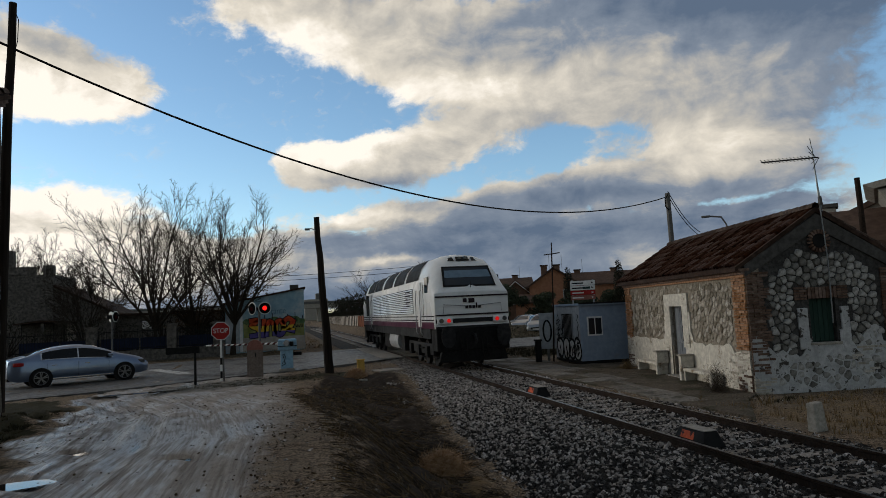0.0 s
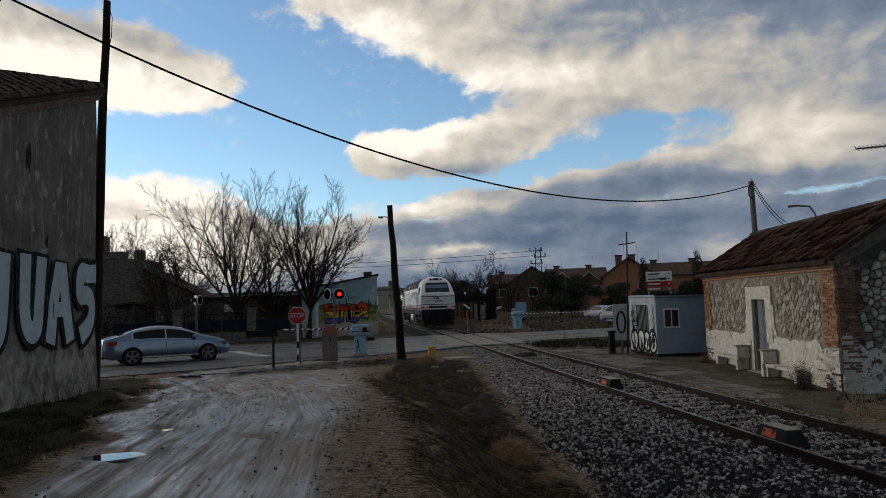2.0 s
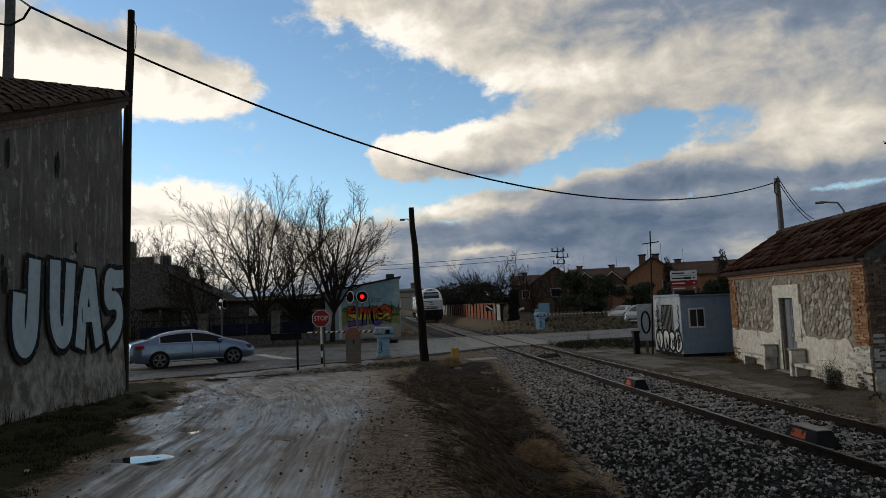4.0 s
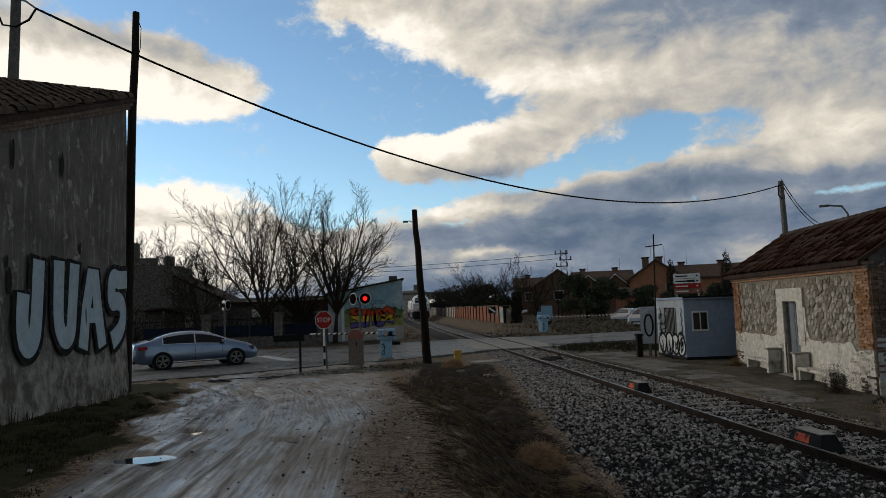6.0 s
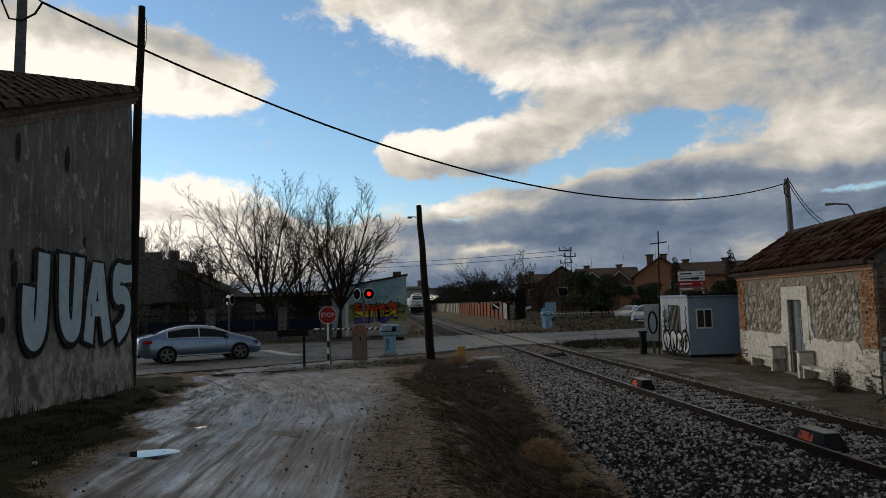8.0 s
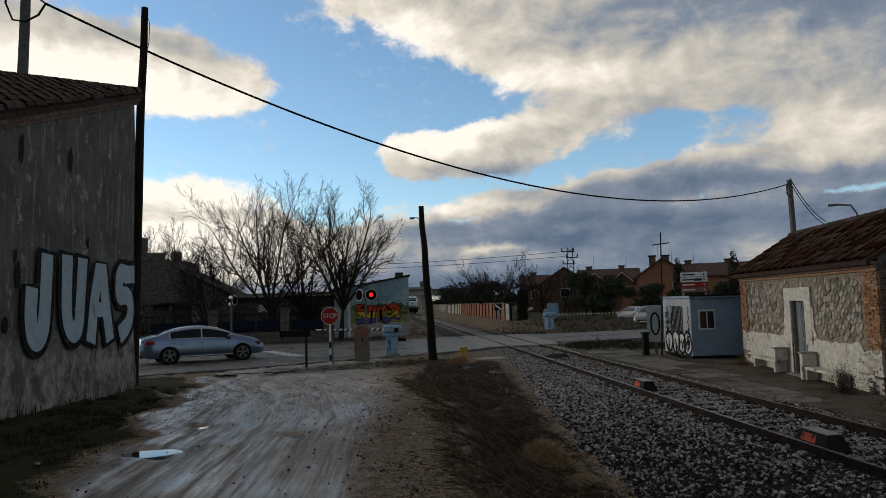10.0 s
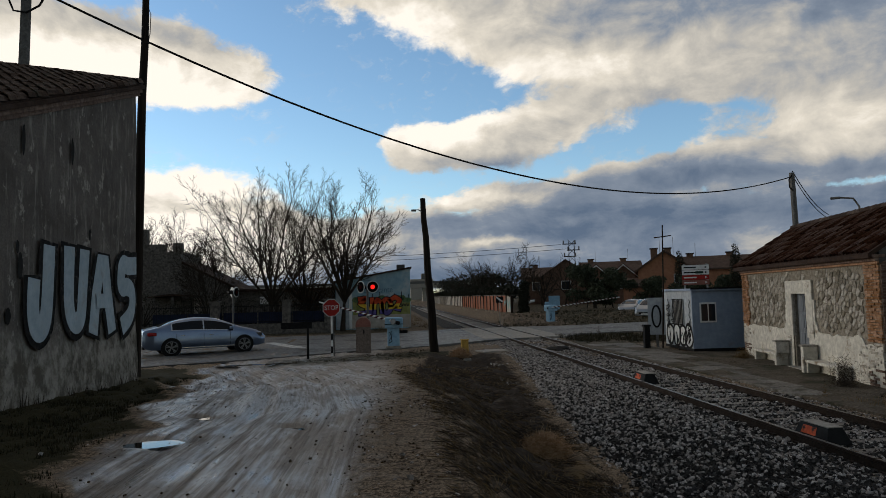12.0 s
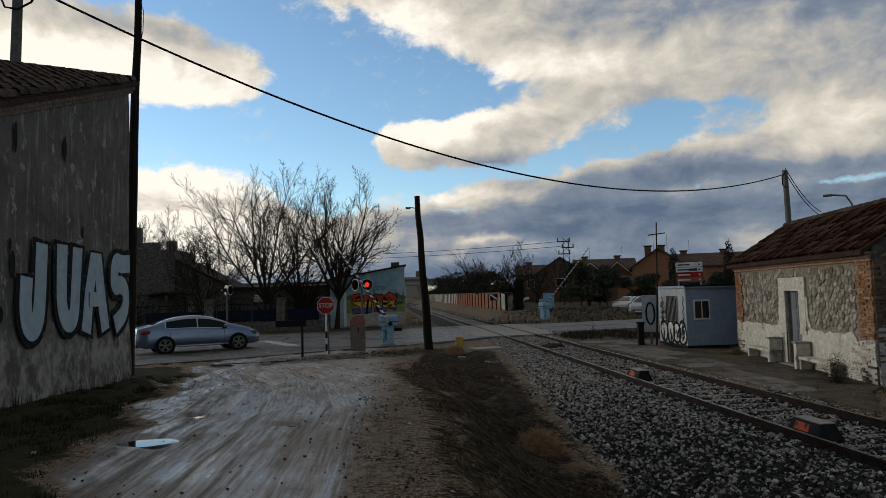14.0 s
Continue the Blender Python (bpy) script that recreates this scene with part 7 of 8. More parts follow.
# ---- painted building beyond the road ----
def build_mural():
    b = thing("painted_building")
    tagged(b, "low building with a blue painted wall and colourful graffiti", "building")
    x0, x1, y, D = -3.75, 1.62, 49.6, 7.0
    zl, zr = 3.32, 4.22
    front = part("wall", prism([(x0, -0.1), (x1, -0.1), (x1, zr), (x0, zl)], y, y + 0.25), SKYBLUE, b, "sky-blue painted wall")
    bm = box(x1 - 0.25, x1, y + 0.25, y + D, -0.1, zr)
    part("wall", bm, RENDER_GREY, b)
    part("wall", box(x0, x0 + 0.25, y + 0.25, y + D, -0.1, zl), RENDER_GREY, b)
    part("wall", prism([(x0, -0.1), (x1, -0.1), (x1, zr), (x0, zl)], y + D - 0.25, y + D), RENDER_GREY, b)
    part("roof", prism([(x0 - 0.2, zl - 0.03), (x1 + 0.12, zr + 0.02), (x1 + 0.12, zr + 0.14), (x0 - 0.2, zl + 0.09)], y - 0.12, y + D), ROOFDARK, b, "dark sloping roof edge")
    part("roof_block", box(x1 - 0.95, x1 - 0.35, y + 0.3, y + 0.9, zr - 0.15, zr + 0.32, 0.02), RENDER_GREY, b)
    part("corner_strip", box(x0 + 0.95, x0 + 1.15, y - 0.05, y, 0.0, 3.4, 0.01), WHITE, b)
    part("pale_strip", box(x0 + 0.05, x0 + 0.9, y - 0.02, y, 0.0, 2.9), HUTSIDE, b)
    part("skirting", box(x0 + 1.15, x1 - 0.02, y - 0.02, y, 0.0, 0.95), PALEWALL, b, "bare pale base of the wall")

    def blob(name, x, z, w, h, mat, yy, seed):
        bm = bmesh.new()
        ring = []
        for k in range(26):
            a = 2 * math.pi * k / 26
            r = 1 + 0.28 * noise.noise((seed + math.cos(a) * 1.5, math.sin(a) * 1.5, 1))
            ring.append(bm.verts.new((x + w * r * math.cos(a), y - yy, z + h * r * math.sin(a))))
        bm.faces.new(ring)
        part(name, bm, mat, front)

    olive = material("mural_olive", (0.17, 0.18, 0.05), (0.30, 0.30, 0.12), 3, stain=(0.12, 0.16, 0.12), stain_scale=2)
    grass = material("mural_green", (0.06, 0.11, 0.05), (0.13, 0.19, 0.09), 4, stain=(0.25, 0.24, 0.12), stain_scale=3)
    red = material("mural_red", (0.42, 0.04, 0.02), (0.55, 0.09, 0.03), 3)
    yel = material("mural_yellow", (0.60, 0.36, 0.03), (0.70, 0.46, 0.06), 3)
    pur = material("mural_purple", (0.09, 0.07, 0.24), (0.15, 0.12, 0.34), 3)
    part("painted_field", box(x0 + 1.2, x1 - 0.03, y - 0.024, y, 0.95, 2.10), olive, front)
    for i in range(9):
        blob("painted_shrub", x0 + 1.5 + i * 0.45, 2.05 + 0.1 * math.sin(i * 2.1), 0.33, 0.20, grass, 0.028, i * 3.1)
    for i in range(7):
        px = x0 + 2.1 + i * 0.52
        part("painted_tree", box(px, px + 0.05, y - 0.03, y, 2.1, 2.35 + 0.12 * (i % 3)), FINE_LINE, front)
    # four fat letters banded red, yellow and purple
    def letter(cx, kind):
        shapes = {"a": [(-0.32, 2.1), (0.25, 2.15), (-0.3, 1.75), (0.28, 1.5), (0.2, 1.1), (-0.3, 1.05)],
                  "b": [(-0.1, 1.0), (0.0, 1.6), (0.0, 2.1)], "c": [(-0.3, 1.05), (-0.28, 1.7), (-0.05, 2.05), (0.25, 1.8), (0.28, 1.1)],
                  "d": [(0.3 * math.cos(a), 1.55 + 0.5 * math.sin(a)) for a in (2 * math.pi * i / 14 for i in range(15))],
                  "e": [(-0.35, 1.95), (0.0, 2.2), (0.35, 1.95), (0.15, 1.6), (-0.05, 1.4), (0.35, 1.3)]}[kind]
        pts = [(cx + p, q) for p, q in shapes]
        fine_pts = []
        for (ax, az), (bx, bz) in zip(pts, pts[1:]):
            for i in range(6):
                fine_pts.append((ax + (bx - ax) * i / 6, az + (bz - az) * i / 6))
        fine_pts.append(pts[-1])
        edge = part("graffiti_edge", stroke(fine_pts, 0.42, y - 0.034), FINE_LINE, front)
        bm = stroke(fine_pts, 0.30, y - 0.040)
        bmesh.ops.bisect_plane(bm, geom=bm.verts[:] + bm.edges[:] + bm.faces[:], plane_co=(0, 0, 1.72), plane_no=(0, 0, 1))
        bmesh.ops.bisect_plane(bm, geom=bm.verts[:] + bm.edges[:] + bm.faces[:], plane_co=(0, 0, 1.32), plane_no=(0, 0, 1))
        for fa in bm.faces:
            z = fa.calc_center_median().z
            fa.material_index = 0 if z > 1.72 else 1 if z > 1.32 else 2
        part("graffiti_fill", bm, [red, yel, pur], edge, "fat letter in red, yellow and purple bands")

    for cx, kind in ((-1.75, "a"), (-1.15, "b"), (-0.72, "c"), (-0.1, "d"), (0.50, "e")):
        letter(cx, kind)
    for i in range(5):
        part("small_tag", stroke([(0.95 + i * 0.11, 1.55), (1.0 + i * 0.11, 1.75), (1.04 + i * 0.11, 1.52)], 0.05, y - 0.03), FINE_LINE, front)
    text_mesh("Restaurante", 0.62, material("mural_script", (0.08, 0.16, 0.22), (0.12, 0.22, 0.28), 4), "painted_script", front, Matrix.Translation((-0.85, y - 0.02, 2.72)), 0.8)


build_mural()


# ---- fence and dark yard on the far side ----
def build_fence():
    fence = thing("iron_fence")
    tagged(fence, "black iron railing on a low dark wall", "fence")
    y = 46.6
    part("low_wall", box(-34, -3.8, y, y + 0.3, -0.1, 0.62, 0.02), RUIN, fence, "low dark masonry wall")
    bar = bpy.data.meshes.new("rail_bar")
    bm = tube([(0, 0, 0.6), (0, 0, 1.95)], 0.014, 4)
    bm.to_mesh(bar)
    bm.free()
    bar.materials.append(BLACK)
    for i in range(200):
        o = new("rail_bar", bar)
        o.parent = fence
        o.location = (-33.9 + i * 0.15, y + 0.15, 0)
    for z in (0.75, 1.8):
        part("cross_rail", box(-34, -3.8, y + 0.13, y + 0.17, z, z + 0.04), BLACK, fence)
    for x in (-33, -27.5, -22, -16.5, -11.5, -6.8, -4.0):
        post = part("pier", box(x - 0.28, x + 0.28, y - 0.12, y + 0.42, -0.1, 2.1, 0.02), RUIN, fence)
        part("pier_cap", box(x - 0.34, x + 0.34, y - 0.18, y + 0.48, 2.1, 2.2, 0.02), RUIN, post)
    board = material("blue_sheet", (0.012, 0.017, 0.036), (0.02, 0.027, 0.055), 3)
    for i in range(5):
        part("sheet", box(-15.6 + i * 2.3, -13.4 + i * 2.3, y + 0.30, y + 0.33, 0.68, 1.40), board, fence, "dark blue sheeting behind the railing")


build_fence()


def build_ruin():
    r = thing("dark_outbuilding")
    tagged(r, "dark old masonry building with stepped parapet and sloping roof", "building")
    y = 57.0
    part("tower", box(-24.0, -16.7, y, y + 6, -0.1, 6.35), RUIN, r, "taller dark block")
    part("parapet", box(-24.0, -17.9, y - 0.05, y + 0.3, 6.35, 6.95), RUIN, r)
    part("parapet", box(-17.4, -16.65, y - 0.05, y + 0.6, 6.35, 7.05, 0.05), RUIN, r)
    part("parapet", box(-20.3, -19.4, y - 0.05, y + 0.6, 6.95, 8.2, 0.05), RUIN, r)
    part("gabled_wing", prism([(-16.7, -0.1), (-16.7, 5.4), (-12.5, 3.2), (-12.5, -0.1)], y + 0.2, y + 8), RUIN, r)
    part("wing_roof", prism([(-16.75, 5.4), (-16.75, 5.58), (-12.2, 3.24), (-12.2, 3.06)], y + 0.05, y + 8.1), ROOFDARK, r)
    part("low_wing", box(-12.5, -3.9, y + 1.0, y + 6, -0.1, 2.95), RUIN, r)
    part("low_roof", prism([(-12.5, 2.95), (-3.7, 2.95), (-3.7, 3.1), (-12.5, 3.15)], y + 0.7, y + 6.2), ROOFDARK, r)
    for x0, x1, z0, z1, mat in ((-15.75, -15.15, 1.25, 2.5, PALEWALL), (-10.6, -9.95, 1.9, 2.5, WHITE), (-18.6, -17.6, 0.2, 2.2, DARK), (-16.0, -15.9, 0.2, 2.4, DARK)):
        part("opening", box(x0, x1, y + (0.1 if x0 < -12.5 else 0.9), y + 1.1, z0, z1, 0.01), mat, r)
    part("porch_roof", prism([(-18.9, 2.6), (-17.2, 2.75), (-15.0, 2.6), (-15.0, 2.7), (-17.2, 2.9), (-18.9, 2.7)], y - 1.4, y), ROOFDARK, r)
    for x in (-18.6, -17.1):
        part("porch_post", box(x, x + 0.22, y - 1.35, y - 1.15, -0.1, 2.62), RUIN, r)


build_ruin()


# ---- panel wall along the line ----
def build_panel_wall():
    w = thing("panel_wall")
    tagged(w, "long salmon and pale panel wall along the railway", "wall")
    x, z0, z1 = 10.9, 0.45, 2.05
    a = bpy.data.meshes.new("wall_panel")
    bm = box(-0.08, 0.08, 0.03, 2.47, z0, z1)
    bm.to_mesh(a)
    bm.free()
    b = a.copy()
    a.materials.append(PINKWALL)
    b.materials.append(PALEWALL)
    pm = bpy.data.meshes.new("wall_post")
    bm = box(-0.17, 0.05, -0.09, 0.09, z0, z1 + 0.06)
    bm.to_mesh(pm)
    bm.free()
    pm.materials.append(RUST)
    for i in range(52):
        y = 59.5 + i * 2.5
        o = new("wall_panel", b if i > 15 or i < 1 else a)
        o.parent = w
        o.location = (x + 0.004 * i, y, 0)
        o = new("wall_post", pm)
        o.parent = w
        o.location = (x + 0.004 * i, y, 0)
    part("coping", box(x - 0.14, x + 0.5, 59.4, 190, z1, z1 + 0.08), RUIN, w)
    part("footing", box(x - 0.3, x + 0.1, 59.4, 190, 0.0, z0 + 0.02), CONCRETE, w)
    tag = material("teal_spray", (0.14, 0.33, 0.34), (0.24, 0.45, 0.45), 4)
    for pts in ([(60.0, 0.9), (60.6, 1.7), (61.2, 0.9), (61.6, 1.6)], [(62.3, 1.0), (62.8, 1.7), (63.4, 1.1)]):
        bm = bmesh.new()
        bm = stroke(pts, 0.22, 0)
        for v in bm.verts:
            v.co = Vector((x - 0.09 + v.co.y, v.co.x, v.co.z))
        part("sprayed_tag", bm, tag, w)


build_panel_wall()


# ---- distant overpass and silo ----
ov = part("overpass", box(-60, 40, 262, 272, 5.6, 7.2, 0.1), CONCRETE)
tagged(ov, "distant concrete road bridge over the railway", "bridge")
for x in (2.0, 13.5, 25, -12):
    part("pier", box(x, x + 1.6, 264, 270, -0.3, 5.6, 0.1, taper=-0.0), CONCRETE, ov)
part("parapet", box(-60, 40, 261.8, 262.2, 7.2, 8.1), GREYPOLE, ov)
si = part("grain_silo", box(14, 28, 420, 432, -0.2, 13.0, 0.2), CONCRETE)
tagged(si, "distant pale grain silo with a small head house", "silo")
part("head_house", box(21, 26, 421, 430, 13.0, 16.5, 0.2), GREYPOLE, si)
ml = part("street_lamp", tube([(0, 0, 0), (0, 0, 12.0)], 0.12, 6), GREYPOLE)
ml.matrix_world = pose(14.0, 240, 0)
tagged(ml, "distant tall street lamp", "street lamp")
part("arm", tube([(0, 0, 12), (-0.8, 0, 12.4)], 0.08, 5), GREYPOLE, ml)


# ---- houses beyond the park ----
def window(parent, x, y, z, w, h):
    f = part("window", box(x - w / 2, x + w / 2, y - 0.06, y + 0.02, z, z + h), WHITE, parent, "white framed window")
    part("pane", box(x - w / 2 + 0.1, x + w / 2 - 0.1, y - 0.08, y - 0.05, z + 0.1, z + h - 0.1), GLASS, f)


def gable_house(name, label, m, W, D, E, R, mat, along=True, chimneys=(), windows=(), trim=False):
    """A house whose front faces -y: ridge along x, or a gable to the front."""
    h = thing(name, m)
    tagged(h, label, "house", "houses beyond the park")
    if along:
        bm = box(0, W, 0, D, -0.2, E)
        own = bmesh.new()
        prism([(0, E), (D, E), (D / 2, R)], 0, W, own)
        merge(bm, own, Matrix(((0, 1, 0, 0), (1, 0, 0, 0), (0, 0, 1, 0), (0, 0, 0, 1))))
        bmesh.ops.recalc_face_normals(bm, faces=bm.faces[:])
        part("wall", bm, mat, h)
        own = bmesh.new()
        prism([(-0.4, E - 0.15), (D / 2, R + 0.05), (D + 0.4, E - 0.15), (D + 0.4, E + 0.05), (D / 2, R + 0.25), (-0.4, E + 0.05)], -0.3, W + 0.3, own)
        bmesh.ops.transform(own, matrix=Matrix(((0, 1, 0, 0), (1, 0, 0, 0), (0, 0, 1, 0), (0, 0, 0, 1))), verts=own.verts)
        bmesh.ops.recalc_face_normals(own, faces=own.faces[:])
        part("roof", own, ROOF_FAR, h, "brown tiled roof")
    else:
        part("wall", prism([(0, -0.2), (W, -0.2), (W, E), (W / 2, R), (0, E)], 0, D), mat, h)
        part("roof", prism([(-0.4, E - 0.25), (W / 2, R + 0.03), (W + 0.4, E - 0.25), (W + 0.4, E - 0.02), (W / 2, R + 0.25), (-0.4, E - 0.02)], -0.4, D), ROOF_FAR, h, "brown tiled roof")
        if trim:
            part("verge_board", prism([(-0.42, E - 0.30), (W / 2, R - 0.02), (W + 0.42, E - 0.30), (W + 0.42, E - 0.17), (W / 2, R + 0.11), (-0.42, E - 0.17)], -0.5, -0.4), WHITE, h, "white gable trim")
    for x, y in chimneys:
        c = part("chimney", box(x - 0.4, x + 0.4, y - 0.4, y + 0.4, E, R + 0.55, 0.04), DULLBRICK, h)
        part("chimney_cap", box(x - 0.5, x + 0.5, y - 0.5, y + 0.5, R + 0.55, R + 0.68), ROOFDARK, c)
        part("aerial", tube([(x + 0.7, y, R - 0.4), (x + 0.7, y, R + 2.0)], 0.03, 4), STEEL, h)
    for x, z, w, hh in windows:
        window(h, x, 0, z, w, hh)
    return h


def at(az, r, z=0, turn=0):
    return pose(r * math.sin(radians(az)), r * math.cos(radians(az)), z, 0, 0, -az + turn)


gable_house("terraced_house", "brown brick terraced house with tiled roof", at(11.3, 104), 8.0, 9, 4.6, 6.0, DULLBRICK, True, ((2.0, 4.5),), ((2, 2.6, 1.2, 1.3), (5.5, 2.6, 1.2, 1.3)))
gable_house("terraced_house", "brown brick terraced house with a broad gable", at(13.0, 99), 6.4, 9, 4.6, 6.75, DULLBRICK, False, (), ((3.2, 2.6, 1.4, 1.3),))
gable_house("terraced_house", "brown terraced house with chimneys on its ridge", at(16.1, 98), 8.2, 8, 4.9, 6.3, DULLBRICK, True, ((1.4, 4), (6.0, 4)), ((6.9, 2.6, 1.2, 1.2),))
gable_house("terraced_house", "house wing with a white-edged gable", at(16.4, 95), 3.0, 4, 4.3, 5.7, DULLBRICK, False, (), ((1.6, 2.5, 1.3, 1.3),), True)
gable_house("terraced_house", "house wing with a white-edged gable and window", at(18.55, 95), 3.0, 4, 4.3, 5.7, DULLBRICK, False, (), ((1.6, 2.5, 1.3, 1.3),), True)
gable_house("detached_house", "orange rendered house with a broad gable", at(20.6, 86), 6.2, 10, 4.6, 6.75, REDBRICK, False, ((2.0, 3), (3.6, 3)), ((4.6, 3.0, 1.0, 1.1),))
gable_house("detached_house", "orange rendered house with chimneys and tiled roof", at(23.0, 90), 11.5, 8, 4.7, 6.2, REDBRICK, True, ((2.6, 4), (7.4, 4)), ((4, 3.0, 1.0, 1.1), (8.4, 3.0, 1.0, 1.1)))
gable_house("annex", "low orange rendered annex beside the house", at(19.4, 84), 3.0, 5, 2.7, 3.5, REDBRICK, True)

# buildings behind the keeper's house
gable_house("neighbour_house", "pale house with a low tiled gable behind the keeper's house", at(44.0, 33), 3.4, 6, 5.15, 5.85, PALEWALL, False)
gable_house("outhouse", "low outhouse with a clay tile roof", at(43.5, 24), 7, 4.0, 3.55, 4.55, BRICK_GREY, True)
c = part("chimney", box(-0.3, 0.3, -0.3, 0.3, 0, 5.35, 0.03), CONCRETE)
c.matrix_world = at(43.2, 30)
tagged(c, "square grey chimney with a flat cap", "chimney")
part("cap", box(-0.38, 0.38, -0.38, 0.38, 5.35, 5.5, 0.02), RENDER_GREY, c)
pole("utility_pole", (15.2, 15.0, 0), (15.0, 14.85, 5.15), 0.09, 0.07, RUST, "dark thin pole behind the keeper's house")
ev = part("eaves", prism([(0, 5.05), (3, 5.55), (3, 5.75), (-0.25, 5.2)], 0, 4), CONCRETE)
ev.matrix_world = at(46.2, 23)
tagged(ev, "moulded pale eaves of a neighbouring house", "building")
part("moulding", prism([(0.3, 4.75), (3, 4.75), (3, 5.3), (0.1, 5.02)], 0.1, 3.9), CONCRETE, ev)
part("wall", box(0.6, 3, 0.2, 3.8, -0.1, 4.8), PALEWALL, ev)

sl = part("street_lamp", tube([(0, 0, 0), (0, 0, 6.3), (-0.25, 0, 6.75), (-0.9, 0, 6.85)], 0.05, 6), GREYPOLE)
sl.matrix_world = at(36.3, 42)
tagged(sl, "street lamp with a curved arm", "street lamp")
part("lamp_head", box(-1.3, -0.85, -0.12, 0.12, 6.78, 6.9, 0.03), GREYPOLE, sl)

# lattice pylon and its thin wires
py = thing("lattice_pylon", at(15.4, 78))
tagged(py, "rusty steel lattice power pole", "pylon")
for sx in (-1, 1):
    for sy in (-1, 1):
        part("leg", tube([(sx * 0.45, sy * 0.45, 0), (sx * 0.28, sy * 0.28, 8.0)], 0.05, 4), RUST, py)
    for i in range(9):
        z = 0.5 + i * 0.85
        part("brace", tube([(-0.42 * sx, sx * 0.42, z), (0.42 * sx, sx * 0.42, z + 0.8)], 0.03, 4), RUST, py)
for z, a, c in ((7.6, -1.0, 0.5), (6.9, -0.5, 0.9), (6.2, -0.9, 0.5)):
    arm = part("cross_arm", box(a, c, -0.06, 0.06, z, z + 0.1), RUST, py)
    for x in (a + 0.1, c - 0.1):
        part("insulator", tube([(x, 0, z + 0.1), (x, 0, z + 0.45)], 0.07, 6), GREYPOLE, arm)
base = at(15.4, 78).translation
for dz, dx in ((7.6, -1.2), (7.1, -0.6)):
    p0, p1 = Vector((base.x + dx, base.y, dz)), Vector((-38, 95, dz + 1.2))
    pts = [p0 + (p1 - p0) * s - Vector((0, 0, 4 * 1.0 * s * (1 - s))) for s in (i / 16 for i in range(17))]
    tagged(part("power_line", tube(pts, 0.03, 4), BLACK), "thin overhead power line", "cable", "power lines")

# play area
pl = part("climbing_frame", box(-0.2, 0.9, -0.6, 0.6, 0, 1.3, 0.1), PUMPBLUE)
pl.matrix_world = at(13.2, 70)
tagged(pl, "pale blue play structure in the park", "play frame")
part("arch", tube([(-1.2 + 1.0 * math.cos(a), -0.7, 0.7 + 0.75 * math.sin(a)) for a in (math.pi * k / 10 + 1.57 for k in range(11))], 0.13, 6), WHITE, pl)
part("panel", box(0.2, 1.3, -0.7, -0.62, 0.2, 1.9, 0.05), PUMPBLUE, pl)
sw = thing("swing_frame", at(17.5, 70))
tagged(sw, "dark steel swing frame in the park", "swing")
for s in (-1, 1):
    for x in (-0.9, 0.9):
        part("leg", tube([(x + s * 0.5, 0, 0), (x, 0, 2.3)], 0.05, 5), BLACK, sw)
part("top_bar", tube([(-1, 0, 2.3), (1, 0, 2.3)], 0.05, 5), BLACK, sw)
kb = part("park_wall", box(0, 16, 0, 0.3, -0.1, 0.35, 0.03), CONCRETE)
kb.matrix_world = at(12.4, 62, 0, 8)
tagged(kb, "low pale kerb wall along the park", "wall")
pv = part("park_paving", box(0, 22, 0, 14, -0.1, 0.02), PLATFORM)
pv.matrix_world = at(12.6, 64, 0, 4)
tagged(pv, "pale gravel ground of the park", "pavement", kind="structure")


# ---- trees and growth ----
def tubes_mesh(name, segs, mat, parent, sides=4):
    """Tapered branch pieces (start, end, radius, radius) as one mesh."""
    a = np.array([s[0] for s in segs]); b = np.array([s[1] for s in segs])
    r0 = np.array([s[2] for s in segs]); r1 = np.array([s[3] for s in segs])
    d = b - a
    d /= np.linalg.norm(d, axis=1, keepdims=True) + 1e-9
    ref = np.where(np.abs(d[:, 2:3]) < 0.9, np.array([[0, 0, 1.0]]), np.array([[1.0, 0, 0]]))
    u = np.cross(d, ref)
    u /= np.linalg.norm(u, axis=1, keepdims=True)
    v = np.cross(d, u)
    ang = 2 * np.pi * np.arange(sides) / sides
    ring = u[:, None] * np.cos(ang)[None, :, None] + v[:, None] * np.sin(ang)[None, :, None]
    lo = a[:, None] + ring * r0[:, None, None]
    hi = b[:, None] + ring * r1[:, None, None]
    verts = np.concatenate([lo, hi], 1).reshape(-1, 3)
    k = np.arange(sides)
    quad = np.stack([k, (k + 1) % sides, (k + 1) % sides + sides, k + sides], -1)
    faces = (quad[None] + (2 * sides) * np.arange(len(segs))[:, None, None]).reshape(-1, 4)
    return raw(name, verts, faces, mat, parent)


